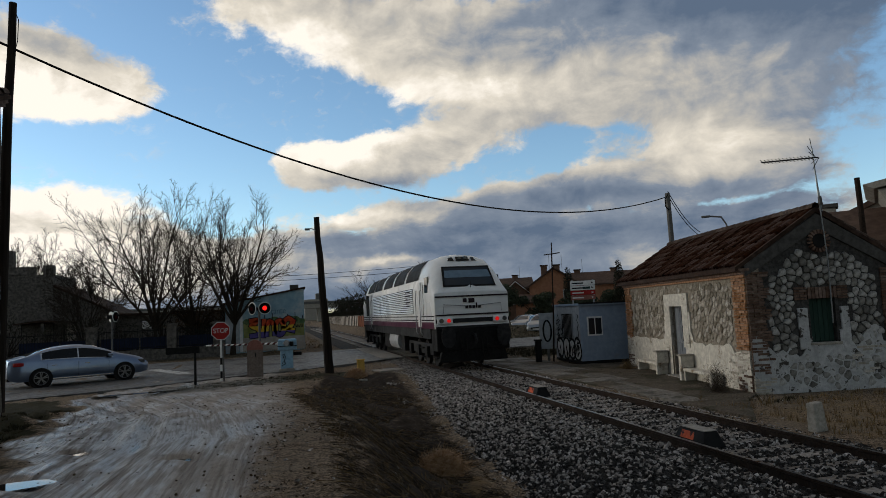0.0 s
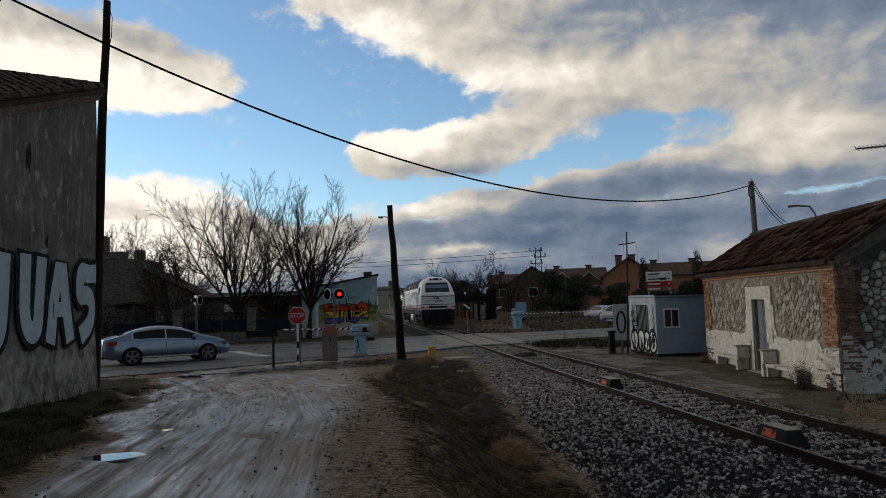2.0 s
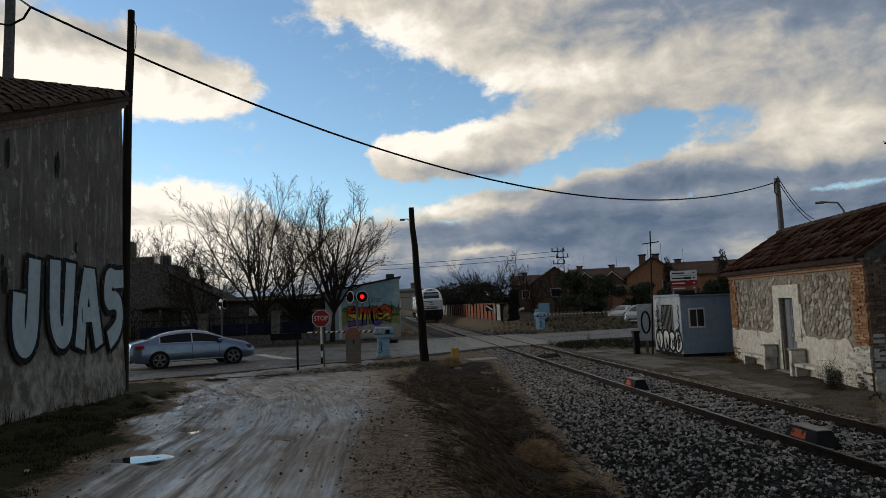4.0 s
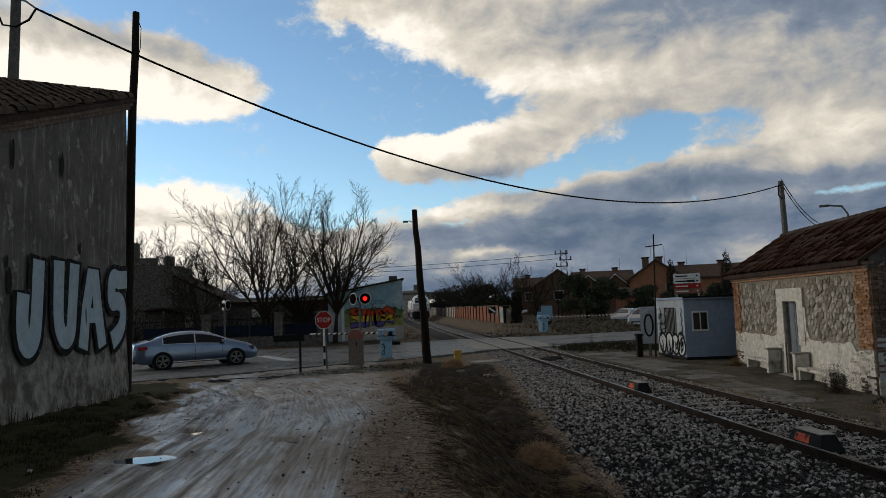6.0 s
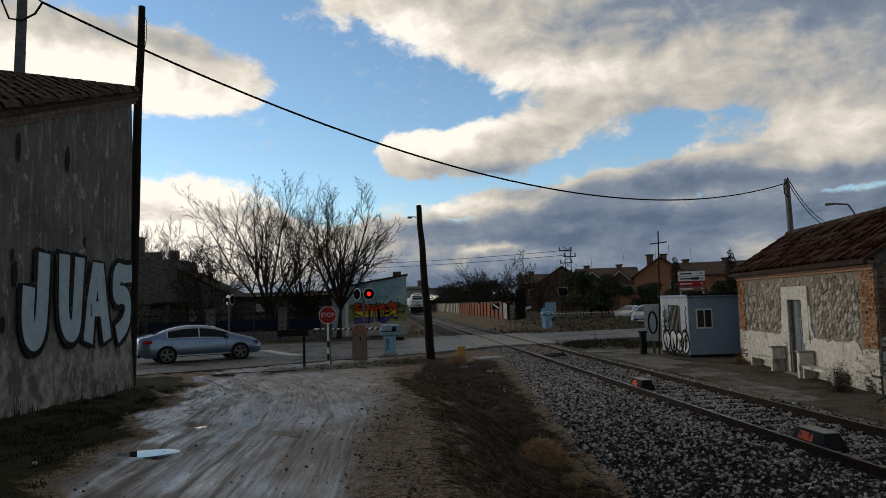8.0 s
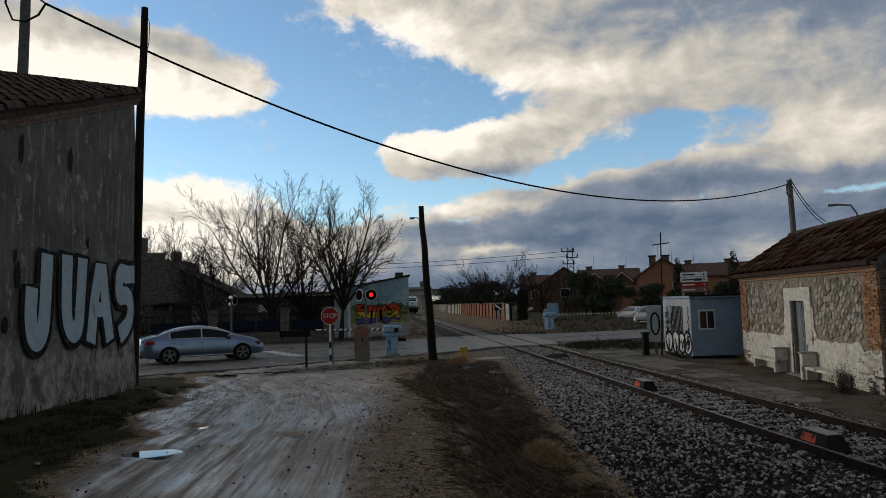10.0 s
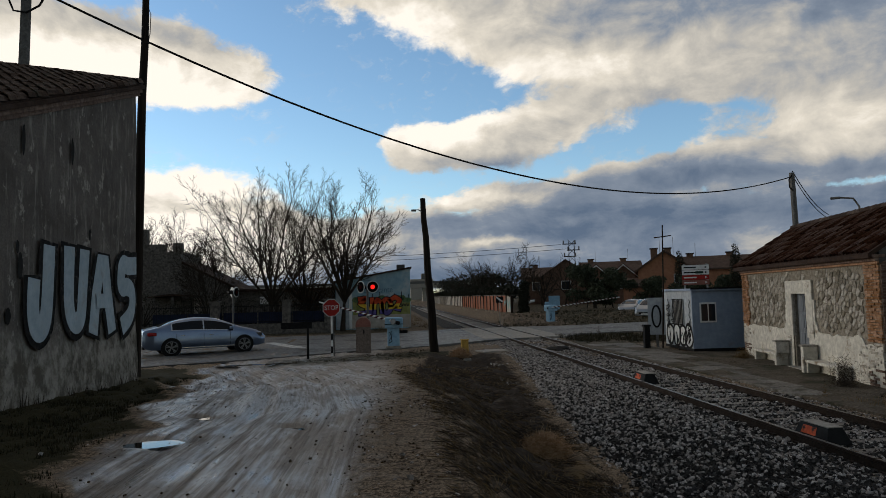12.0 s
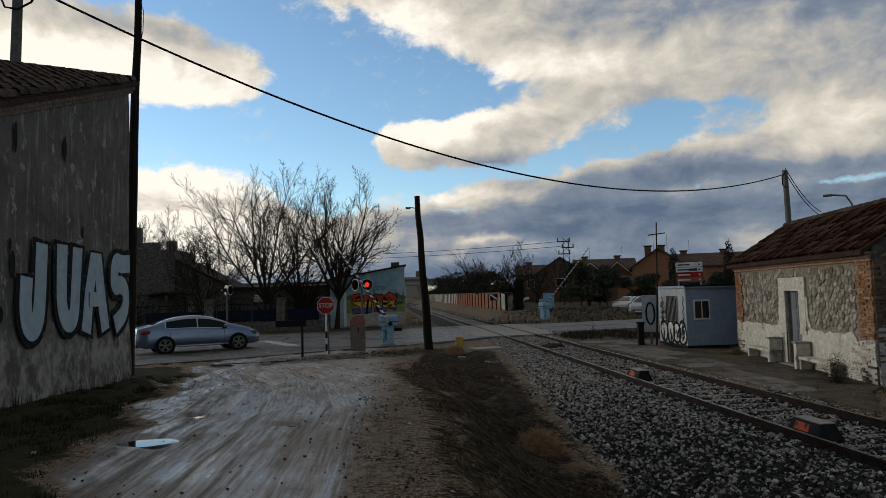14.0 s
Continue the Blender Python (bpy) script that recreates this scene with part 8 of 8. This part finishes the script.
def grow(rng, p, d, length, r, level, top, segs, opts):
    """Adds one branch and all that grows from it."""
    n = opts["pieces"][level]
    step = length / n
    up = opts["up"][level]
    q, dirn = Vector(p), Vector(d).normalized()
    for i in range(n):
        f0, f1 = i / n, (i + 1) / n
        w = opts["wild"][level]
        dirn = (dirn + Vector((rng.gauss(0, w), rng.gauss(0, w), rng.gauss(0, w) + up))).normalized()
        e = q + dirn * step
        ra, rb = r * (1 - 0.72 * f0), r * (1 - 0.72 * f1)
        segs[min(level, 1)].append((q[:], e[:], ra, rb))
        q = e
        if level + 1 < top and f1 > opts["bare"][level]:
            count = opts["kids"][level]
            count = int(count) + (rng.random() < count % 1)
            for _ in range(count):
                side = dirn.orthogonal().normalized()
                side.rotate(Matrix.Rotation(rng.uniform(0, 2 * math.pi), 3, dirn))
                ang = radians(rng.uniform(*opts["fork"][level]))
                nd = dirn * math.cos(ang) + side * math.sin(ang)
                grow(rng, q, nd, length * opts["short"][level] * rng.uniform(0.6, 1.15) * (1.15 - 0.5 * f1), max(rb * 0.62, opts["least"]), level + 1, top, segs, opts)


def bare_tree(label, base, height, seed, r=0.2, trunk=0.22, limbs=5, spread=(18, 42), dense=1.0, lean=(0, 0), least=0.013, top=5):
    rng = random.Random(seed)
    tree = thing("bare_tree", pose(*base))
    tagged(tree, label, "tree", "bare winter trees")
    opts = {"pieces": [6, 8, 6, 5, 3], "up": [0.0, 0.035, 0.05, 0.06, 0.03], "wild": [0.04, 0.06, 0.075, 0.085, 0.08], "bare": [2, 0.2, 0.12, 0.1, 2],
            "kids": [0, 1.3 * dense, 1.45 * dense, 1.5 * dense, 0], "fork": [(0, 0), (22, 50), (24, 52), (22, 50), (20, 50)], "short": [0, 0.55, 0.50, 0.52, 0.5], "least": least}
    segs = [[], []]
    start = Vector((0, 0, -0.3))
    tall = height * trunk
    d = Vector((lean[0], lean[1], 1)).normalized()
    grow(rng, start, d, tall + 0.3, r, 0, 1, segs, opts)
    tip = Vector(segs[0][-1][1])
    for i in range(limbs):
        a = 2 * math.pi * (i + rng.uniform(-0.3, 0.3)) / limbs
        ang = radians(rng.uniform(*spread))
        nd = Vector((math.cos(a) * math.sin(ang), math.sin(a) * math.sin(ang), math.cos(ang)))
        grow(rng, tip - Vector((0, 0, rng.uniform(0, tall * 0.25))), nd, (height - tall) * rng.uniform(0.68, 0.98), r * 0.55, 1, top, segs, opts)
    tubes_mesh("trunk", segs[0], BARK, tree, 8)
    tubes_mesh("crown", segs[1], BARK, tree, 3)
    return tree


def leaf_cloud(name, clumps, count, size, mat, parent, seed, flat=0.8):
    """Small leaves scattered through clumps (centre, radius)."""
    rng = np.random.default_rng(seed)
    c = np.array([k[0] for k in clumps]); r = np.array([k[1] for k in clumps])
    weight = r ** 2 / (r ** 2).sum()
    pick = rng.choice(len(clumps), count, p=weight)
    v = rng.standard_normal((count, 3))
    v /= np.linalg.norm(v, axis=1, keepdims=True)
    pos = c[pick] + v * (r[pick] * (0.45 + 0.62 * rng.random(count) ** 0.5))[:, None] * np.array([1, 1, flat])
    a, b = rng.standard_normal((count, 3)), rng.standard_normal((count, 3))
    s = size * (0.5 + rng.random(count))[:, None]
    a = a / np.linalg.norm(a, axis=1, keepdims=True) * s
    b = b / np.linalg.norm(b, axis=1, keepdims=True) * s * 0.45
    verts = np.stack([pos - a, pos + b, pos + a, pos - b], 1).reshape(-1, 3)
    faces = np.arange(count * 4).reshape(-1, 4)
    return raw(name, verts, faces, mat, parent)


def leafy_tree(name, label, base, height, width, seed, leaf, mat, count, trunk_h=0.25, group=""):
    rng = random.Random(seed)
    tree = thing(name, pose(*base))
    tagged(tree, label, "tree" if name != "shrub" else "shrub", group)
    clumps = []
    for _ in range(26):
        a, q = rng.uniform(0, 2 * math.pi), rng.random() ** 0.6
        z = height * rng.uniform(trunk_h, 0.88)
        lim = math.sin(math.pi * min(max((z / height - trunk_h * 0.6) / (1.05 - trunk_h * 0.6), 0.05), 0.97)) ** 0.6
        clumps.append(((math.cos(a) * q * width * 0.42 * lim, math.sin(a) * q * width * 0.42 * lim, z), height * rng.uniform(0.12, 0.20)))
    segs = [((0, 0, -0.3), (0.05, 0, height * trunk_h), 0.05 * height, 0.035 * height)]
    for cpos, cr in clumps:
        segs.append(((0.05, 0, height * trunk_h * rng.uniform(0.7, 1)), cpos, 0.02 * height, 0.006 * height))
    tubes_mesh("trunk", segs, BARK, tree, 5)
    leaf_cloud("crown", clumps, count, leaf, mat, tree, seed)
    return tree


bare_tree("tall bare tree with ascending dark limbs behind the railing", (-8.1, 48.6, 0), 11.0, 3, 0.22, 0.20, 8, (10, 50), 1.0, (-0.10, 0), 0.011)
bare_tree("wide bare tree leaning beside the painted wall", (-3.15, 47.6, 0), 9.6, 8, 0.22, 0.24, 9, (8, 46), 1.0, (0.0, 0), 0.011)
bare_tree("slim bare tree between two larger ones", (-5.9, 50.0, 0), 9.0, 15, 0.14, 0.25, 5, (10, 30), 0.9, (0, 0), 0.011)
bare_tree("bare tree standing in the dark yard", (-16.2, 66.0, 0), 9.4, 21, 0.2, 0.25, 6, (16, 44), 1.0)
bare_tree("bare tree behind the dark building", (-21.0, 68.0, 0), 10.5, 27, 0.2, 0.3, 6, (16, 44), 1.0)
bare_tree("low bare tree before the dark building", (-13.2, 52.5, 0), 6.0, 33, 0.12, 0.2, 5, (20, 55), 1.0)
leafy_tree("half_leafed_tree", "small tree still holding dry brown leaves", (-6.0, 52.5, 0), 6.2, 6.8, 41, 0.085, LEAFBROWN, 2300)
leafy_tree("half_leafed_tree", "small tree with sparse dark brown leaves by the railing", (-3.4, 53.5, 0), 5.8, 6.0, 42, 0.085, LEAFBROWN, 2300)
for i in range(9):
    leafy_tree("shrub", "dark shrub in the yard behind the railing", (-24 + i * 2.3, 48.6 + (i % 3) * 0.7, 0), 2.4 + 0.9 * (i % 2), 3.0, 60 + i, 0.07, LEAFDARK, 900, 0.1, "yard shrubs")
# far side, behind the panel wall
for i, (x, y, h) in enumerate(((15.4, 100, 6.8), (16.0, 112, 8.2), (14.8, 124, 7.6), (16.5, 136, 9.0), (15.2, 150, 8.4), (17.0, 168, 9.0), (15.6, 186, 9.5), (18.0, 205, 10), (20, 118, 7.5), (21, 140, 8))):
    leafy_tree("evergreen_tree", "dark evergreen tree behind the panel wall", (x, y, 0.4), h * 0.72, 7.5, 80 + i, 0.22, LEAFDARK, 1500, 0.12, "trees along the wall")
for i, (x, y, h) in enumerate(((15.4, 88, 7.2), (13.9, 104, 8.0), (18.5, 96, 6.6), (15.8, 118, 9.2), (24.2, 92, 6.8), (20.5, 90, 6.2), (17.5, 76, 4.6))):
    bare_tree("bare tree behind the panel wall", (x, y, 0.4), h, 100 + i, 0.16, 0.24, 5, (20, 52), 0.9, (0, 0), 0.016, 4 if i else 5)
rng = random.Random(9)
hedge = thing("hedge")
tagged(hedge, "dark clipped hedge hanging over the panel wall", "hedge")
tubes_mesh("branches", [((11.35, 59.6 + i, 2.35 + rng.uniform(-0.06, 0.06)), (11.35, 60.8 + i, 2.4 + rng.uniform(-0.06, 0.06)), 0.34, 0.34) for i in range(119)], LEAFDARK, hedge, 6)
leaf_cloud("foliage", [((11.2 + rng.uniform(-0.15, 0.3), 60 + i * 0.8, 2.42 + rng.uniform(-0.10, 0.22)), rng.uniform(0.42, 0.60)) for i in range(150)], 34000, 0.14, LEAFDARK, hedge, 5)
post = thing("shrub", pose(11.6, 57.8, 0.25))
tagged(post, "tall dark clipped shrub at the end of the wall", "shrub")
tubes_mesh("stem", [((0, 0, -0.2), (0, 0, 2.5), 0.22, 0.18)], BARK, post, 6)
leaf_cloud("foliage", [((rng.uniform(-0.15, 0.15), rng.uniform(-0.15, 0.15), 0.3 + i * 0.17), 0.42) for i in range(15)], 5200, 0.085, LEAFDARK, post, 77, 1.0)
leafy_tree("olive_tree", "grey-green olive tree in the park", (20.6, 67.0, 0), 4.9, 6.6, 51, 0.15, LEAFOLIVE, 9500, 0.28, "park olive trees")
leafy_tree("olive_tree", "dark rounded olive tree beside the parked cars", (27.4, 70.0, 0), 3.9, 6.6, 52, 0.15, LEAFOLIVE, 8000, 0.22, "park olive trees")
leafy_tree("olive_tree", "dark rounded olive tree behind the hut", (33.5, 71.0, 0), 3.9, 8.0, 53, 0.15, LEAFOLIVE, 8000, 0.22, "park olive trees")
leafy_tree("olive_tree", "dark rounded olive tree behind the hut", (37.5, 69.0, 0), 3.9, 6.6, 54, 0.15, LEAFOLIVE, 7000, 0.22, "park olive trees")
cy = thing("cypress", at(27.9, 72))
tagged(cy, "slender dark cypress tree beyond the park", "tree")
tubes_mesh("trunk", [((0, 0, -0.2), (0, 0, 6.2), 0.12, 0.02)], BARK, cy, 5)
leaf_cloud("crown", [((0, 0, 0.8 + i * 0.32), 0.62 * math.sin(math.pi * (i + 3) / 22) ** 0.7) for i in range(18)], 3500, 0.09, LEAFDARK, cy, 6, 1.2)
cy2 = copy_thing(cy, at(23.8, 80))
tagged(cy2, "dark cypress before the orange house")
wl = thing("far_woodland")
tagged(wl, "distant belt of dark winter trees", "woodland", kind="stuff")
far = []
for i in range(260):
    a, r_ = rng.uniform(-60, 75), rng.uniform(240, 420)
    if 0.5 < a < 4.0:
        continue
    far.append(((r_ * math.sin(radians(a)), r_ * math.cos(radians(a)), rng.uniform(1, 3.5)), rng.uniform(2.5, 4.5)))
leaf_cloud("foliage", far, 16000, 0.8, LEAFDARK, wl, 8)
tagged(wl.children[0], kind="stuff")


# ---- low growth ----
def ground_z(x, y):
    return float(ground_level(np.array(float(x)), np.array(float(y))))


def dry_bush(label, x, y, w, h, seed, mat=DRYGRASS, count=1500):
    rng = random.Random(seed)
    b = thing("dry_bush", pose(x, y, ground_z(x, y) - 0.02))
    tagged(b, label, "bush")
    segs = []
    for _ in range(count):
        a, e = rng.uniform(0, 2 * math.pi), rng.uniform(0.05, 1.5)
        d = Vector((math.cos(a) * math.cos(e), math.sin(a) * math.cos(e), math.sin(e)))
        reach = rng.uniform(0.55, 1.05)
        f = rng.uniform(0.1, 0.75)
        p = Vector((d.x * w / 2 * f * reach, d.y * w / 2 * f * reach, d.z * h * f * reach + 0.02))
        side = Vector((rng.gauss(0, 0.6), rng.gauss(0, 0.6), rng.gauss(0, 0.45)))
        q = p + (Vector((d.x * w / 2, d.y * w / 2, d.z * h)) * 0.35 + side * w * 0.55) * rng.uniform(0.08, 0.16)
        segs.append((p[:], q[:], 0.0032, 0.0016))
    tubes_mesh("foliage", segs, mat, b, 3)
    return b


dry_bush("dry tumbleweed bush on the bank by the ballast", 2.42, 10.8, 1.25, 0.5, 1, DRYBUSH, 13000)
dry_bush("dry brown bush beside the yellow box", 2.62, 25.4, 1.25, 0.46, 2, DRYBUSH, 8000)
dry_bush("dry bare weed at the house corner", 9.95, 14.4, 1.3, 1.0, 3, TWIG, 1500)
dry_bush("dry brown weed beside the bench", 11.2, 21.0, 1.0, 0.5, 4, DRYGRASS, 1600)
dry_bush("dry pale weed on the apron", 8.7, 13.2, 0.4, 0.45, 5, DRYGRASS, 160)
dry_bush("dry weed at the road's edge", 10.8, 34.6, 0.7, 0.8, 6, TWIG, 260)


def blades(name, label, area, count, height, mat, seed, keep=None, lie=0.35):
    """Tufts of grass standing on the ground within x0, x1, y0, y1."""
    rng = np.random.default_rng(seed)
    x0, x1, y0, y1 = area
    tufts = max(count // 9, 1)
    tx, ty = x0 + (x1 - x0) * rng.random(tufts), y0 + (y1 - y0) * rng.random(tufts)
    pick = rng.integers(0, tufts, count)
    x, y = tx[pick] + 0.05 * rng.standard_normal(count), ty[pick] + 0.05 * rng.standard_normal(count)
    if keep is not None:
        ok = keep(x, y)
        x, y = x[ok], y[ok]
    n = len(x)
    z = ground_level(x, y) - 0.02
    a = rng.random(n) * 2 * np.pi
    h = height * (0.4 + 0.9 * rng.random(n))
    lean_ = lie * h * rng.standard_normal(n)
    w = 0.006 + 0.006 * rng.random(n)
    base = np.stack([x, y, z], -1)
    side = np.stack([np.cos(a) * w, np.sin(a) * w, 0 * a], -1)
    tip = base + np.stack([-np.sin(a) * lean_, np.cos(a) * lean_, h], -1)
    verts = np.stack([base - side, base + side, tip], 1).reshape(-1, 3)
    ob = raw(name, verts, np.arange(n * 3).reshape(-1, 3), mat)
    tagged(ob, label, "grass", kind="stuff")


blades("verge_grass", "dark winter grass along the rendered wall", (-6.65, -2.6, 4.5, 20.5), 34000, 0.06, DARKGRASS, 1, lambda x, y: x < verge_edge(y) - 0.1 + 0.25 * np.sin(y * 1.3))
blades("wall_weeds", "dry weeds standing against the wall", (-6.62, -6.35, 8, 18.7), 140, 0.30, TWIG, 2)
blades("crossing_grass", "short dark grass round the posts by the road", (-4.2, 2.2, 24.6, 29.6), 6500, 0.06, DARKGRASS, 3, lambda x, y: y < 28.0 + 0.62 * x)
blades("bank_grass", "dry grass tufts on the bank", (0.2, 2.4, 5.0, 22), 1500, 0.13, DRYGRASS, 4, lambda x, y: x > bank_top(y) - 0.15, 0.9)
blades("field_grass", "dark rough grass by the hut", (8.6, 16, 29.5, 36), 9000, 0.22, DARKGRASS, 5, lambda x, y: y < 35.2 + 0.1 * (x - 9))
blades("apron_grass", "thin dry grass before the keeper's house", (8.6, 13.5, 8.0, 13.0), 4200, 0.12, DRYGRASS, 6)
blades("apron_tufts", "low dark grass growing through the old platform", (9.3, 12.5, 12.5, 24), 9000, 0.085, DARKGRASS, 8, lambda x, y: np.sin(x * 2.1 + np.sin(y * 0.9) * 2) + np.sin(y * 0.8 + x) > 0.7, 0.5)
blades("line_side_grass", "dry rough grass on the dirt bank beside the line", (-2.6, 3.4, 47, 86), 9000, 0.22, DRYGRASS, 9, lambda x, y: np.sin(x * 1.7 + y * 0.4) + np.sin(y * 0.9) > -0.4, 0.6)
blades("far_grass", "rough grass on the far bank", (8.8, 20, 46.5, 58), 7000, 0.2, DARKGRASS, 7)


def litter():
    """Dead stalks lying over the bank."""
    rng = random.Random(17)
    segs, dry = [], []
    for _ in range(17000):
        y = 5 + 17 * rng.random() ** 1.2
        xb, xt = float(bank_top(y)), float(ballast_toe(y))
        x = xb + (xt - xb) * rng.random() * 0.95
        a = rng.gauss(1.9, 0.8)
        l = rng.uniform(0.06, 0.42)
        p = Vector((x, y, ground_z(x, y) + rng.uniform(0.0, 0.035)))
        e = Vector((x + math.cos(a) * l, y + math.sin(a) * l, 0))
        e.z = ground_z(e.x, e.y) + rng.uniform(0.0, 0.13) * rng.random()
        r = rng.uniform(0.002, 0.005)
        (dry if rng.random() < 0.3 else segs).append((p[:], e[:], r, r * 0.6))
    tagged(tubes_mesh("dry_stalks", dry, DRYGRASS, None, 3), "pale dry weed stalks lying over the earth bank", "plant litter", kind="stuff")
    ob = tubes_mesh("dead_stalks", segs, TWIG, None, 3)
    tagged(ob, "dead weed stalks lying over the earth bank", "plant litter", kind="stuff")


litter()


def scatter(name, label, mat, spots, least, most, seed):
    """Loose pieces on the ground; spots are stretches x0, x1, y0, y1 and how many lie there."""
    rng = np.random.default_rng(seed)
    x = np.concatenate([a + (b - a) * rng.random(n) for a, b, c, d, n in spots])
    y = np.concatenate([c + (d - c) * rng.random(n) ** 1.4 for a, b, c, d, n in spots])
    dry = np.ones(len(x), bool)
    for px, py, pa, pb in POOLS:
        dry &= ~((np.abs(x - px) < pa * 1.3) & (np.abs(y - py) < pb * 1.3))
    x, y = x[dry], y[dry]
    size = least + (most - least) * rng.random(len(x)) ** 3
    shape = broken_stones(x, y, ground_level(x, y) + size * 0.2, size, rng, 0.75)
    tagged(raw(name, shape.reshape(-1, 3), stone_faces(len(x)), mat), label, "stones", kind="stuff")


scatter("pebbles", "scattered pale pebbles on the earth", BALLAST, ((-0.4, 3.4, 5, 22, 420), (-4.8, 0.2, 5.5, 22, 90), (8.6, 10.4, 8.5, 24, 160)), 0.007, 0.034, 5)
scatter("earth_clods", "crumbled dark clods of earth on the track and bank", CLOD,
        ((-0.5, 1.4, 5, 23, 2600), (0.6, 3.2, 5, 24, 6000), (-4.8, -0.4, 5.5, 24, 450), (-5.6, -1.5, 16, 24, 700), (9.4, 10.6, 8.5, 24, 900)), 0.004, 0.019, 6)


# ---- what moves ----
def motions():
    # the locomotive rolls away along the straight line
    rows = []
    t = 0.0
    while t <= 14.001:
        y = 24.3 + 16.5 * t - 0.22 * t * t
        rows.append((round(t, 2), pose(TRACK_X + float(line_x(y)), y, 0, 0, 0, math.degrees(math.atan(0.002 * max(y - 145, 0))))))
        t += 0.5
    walk(LOCO, rows)
    # barrier arms lift at the end
    plan = math.degrees(math.atan2(2.3, 3.4))
    lift_a = ((0, 0), (11.2, 0), (11.4, 1), (11.6, 5), (12.0, 12.5), (12.5, 24), (13.0, 35.5), (13.5, 44), (14.0, 50.5))
    lift_b = ((0, 0), (11.5, 0), (11.7, 1.5), (12.0, 6.5), (12.4, 14.5), (12.8, 23), (13.2, 32), (13.6, 41), (14.0, 49))
    walk(BOOM_A, [(t, pose(0.2, 29.62, 1.13, 0, 0, -plan) @ pose(0, 0, 0, 0, a, 0)) for t, a in lift_a])
    walk(BOOM_B, [(t, pose(12.05, 50.0, 1.10, 0, 0, 188) @ pose(0, 0, 0, 0, a, 0)) for t, a in lift_b])
    # the crossing lamp's flasher turns its lit side to the road and away again
    rows = [(0.0, 0)]
    for off, on in ((0.74, 1.64), (2.80, 3.74), (4.86, 5.78), (6.92, 7.84), (8.98, 9.90), (10.84, 11.90), (12.86, 13.84)):
        rows += [(off, 0), (off + 0.034, 60), (off + 0.067, 120), (off + 0.1, 180), (on, 180), (on + 0.034, 240), (on + 0.067, 300), (on + 0.1, 360)]
    rows.append((14.0, 360))
    walk(FLASHER, [(t, pose(0, -0.06, 0, 0, 0, a)) for t, a in rows])


motions()
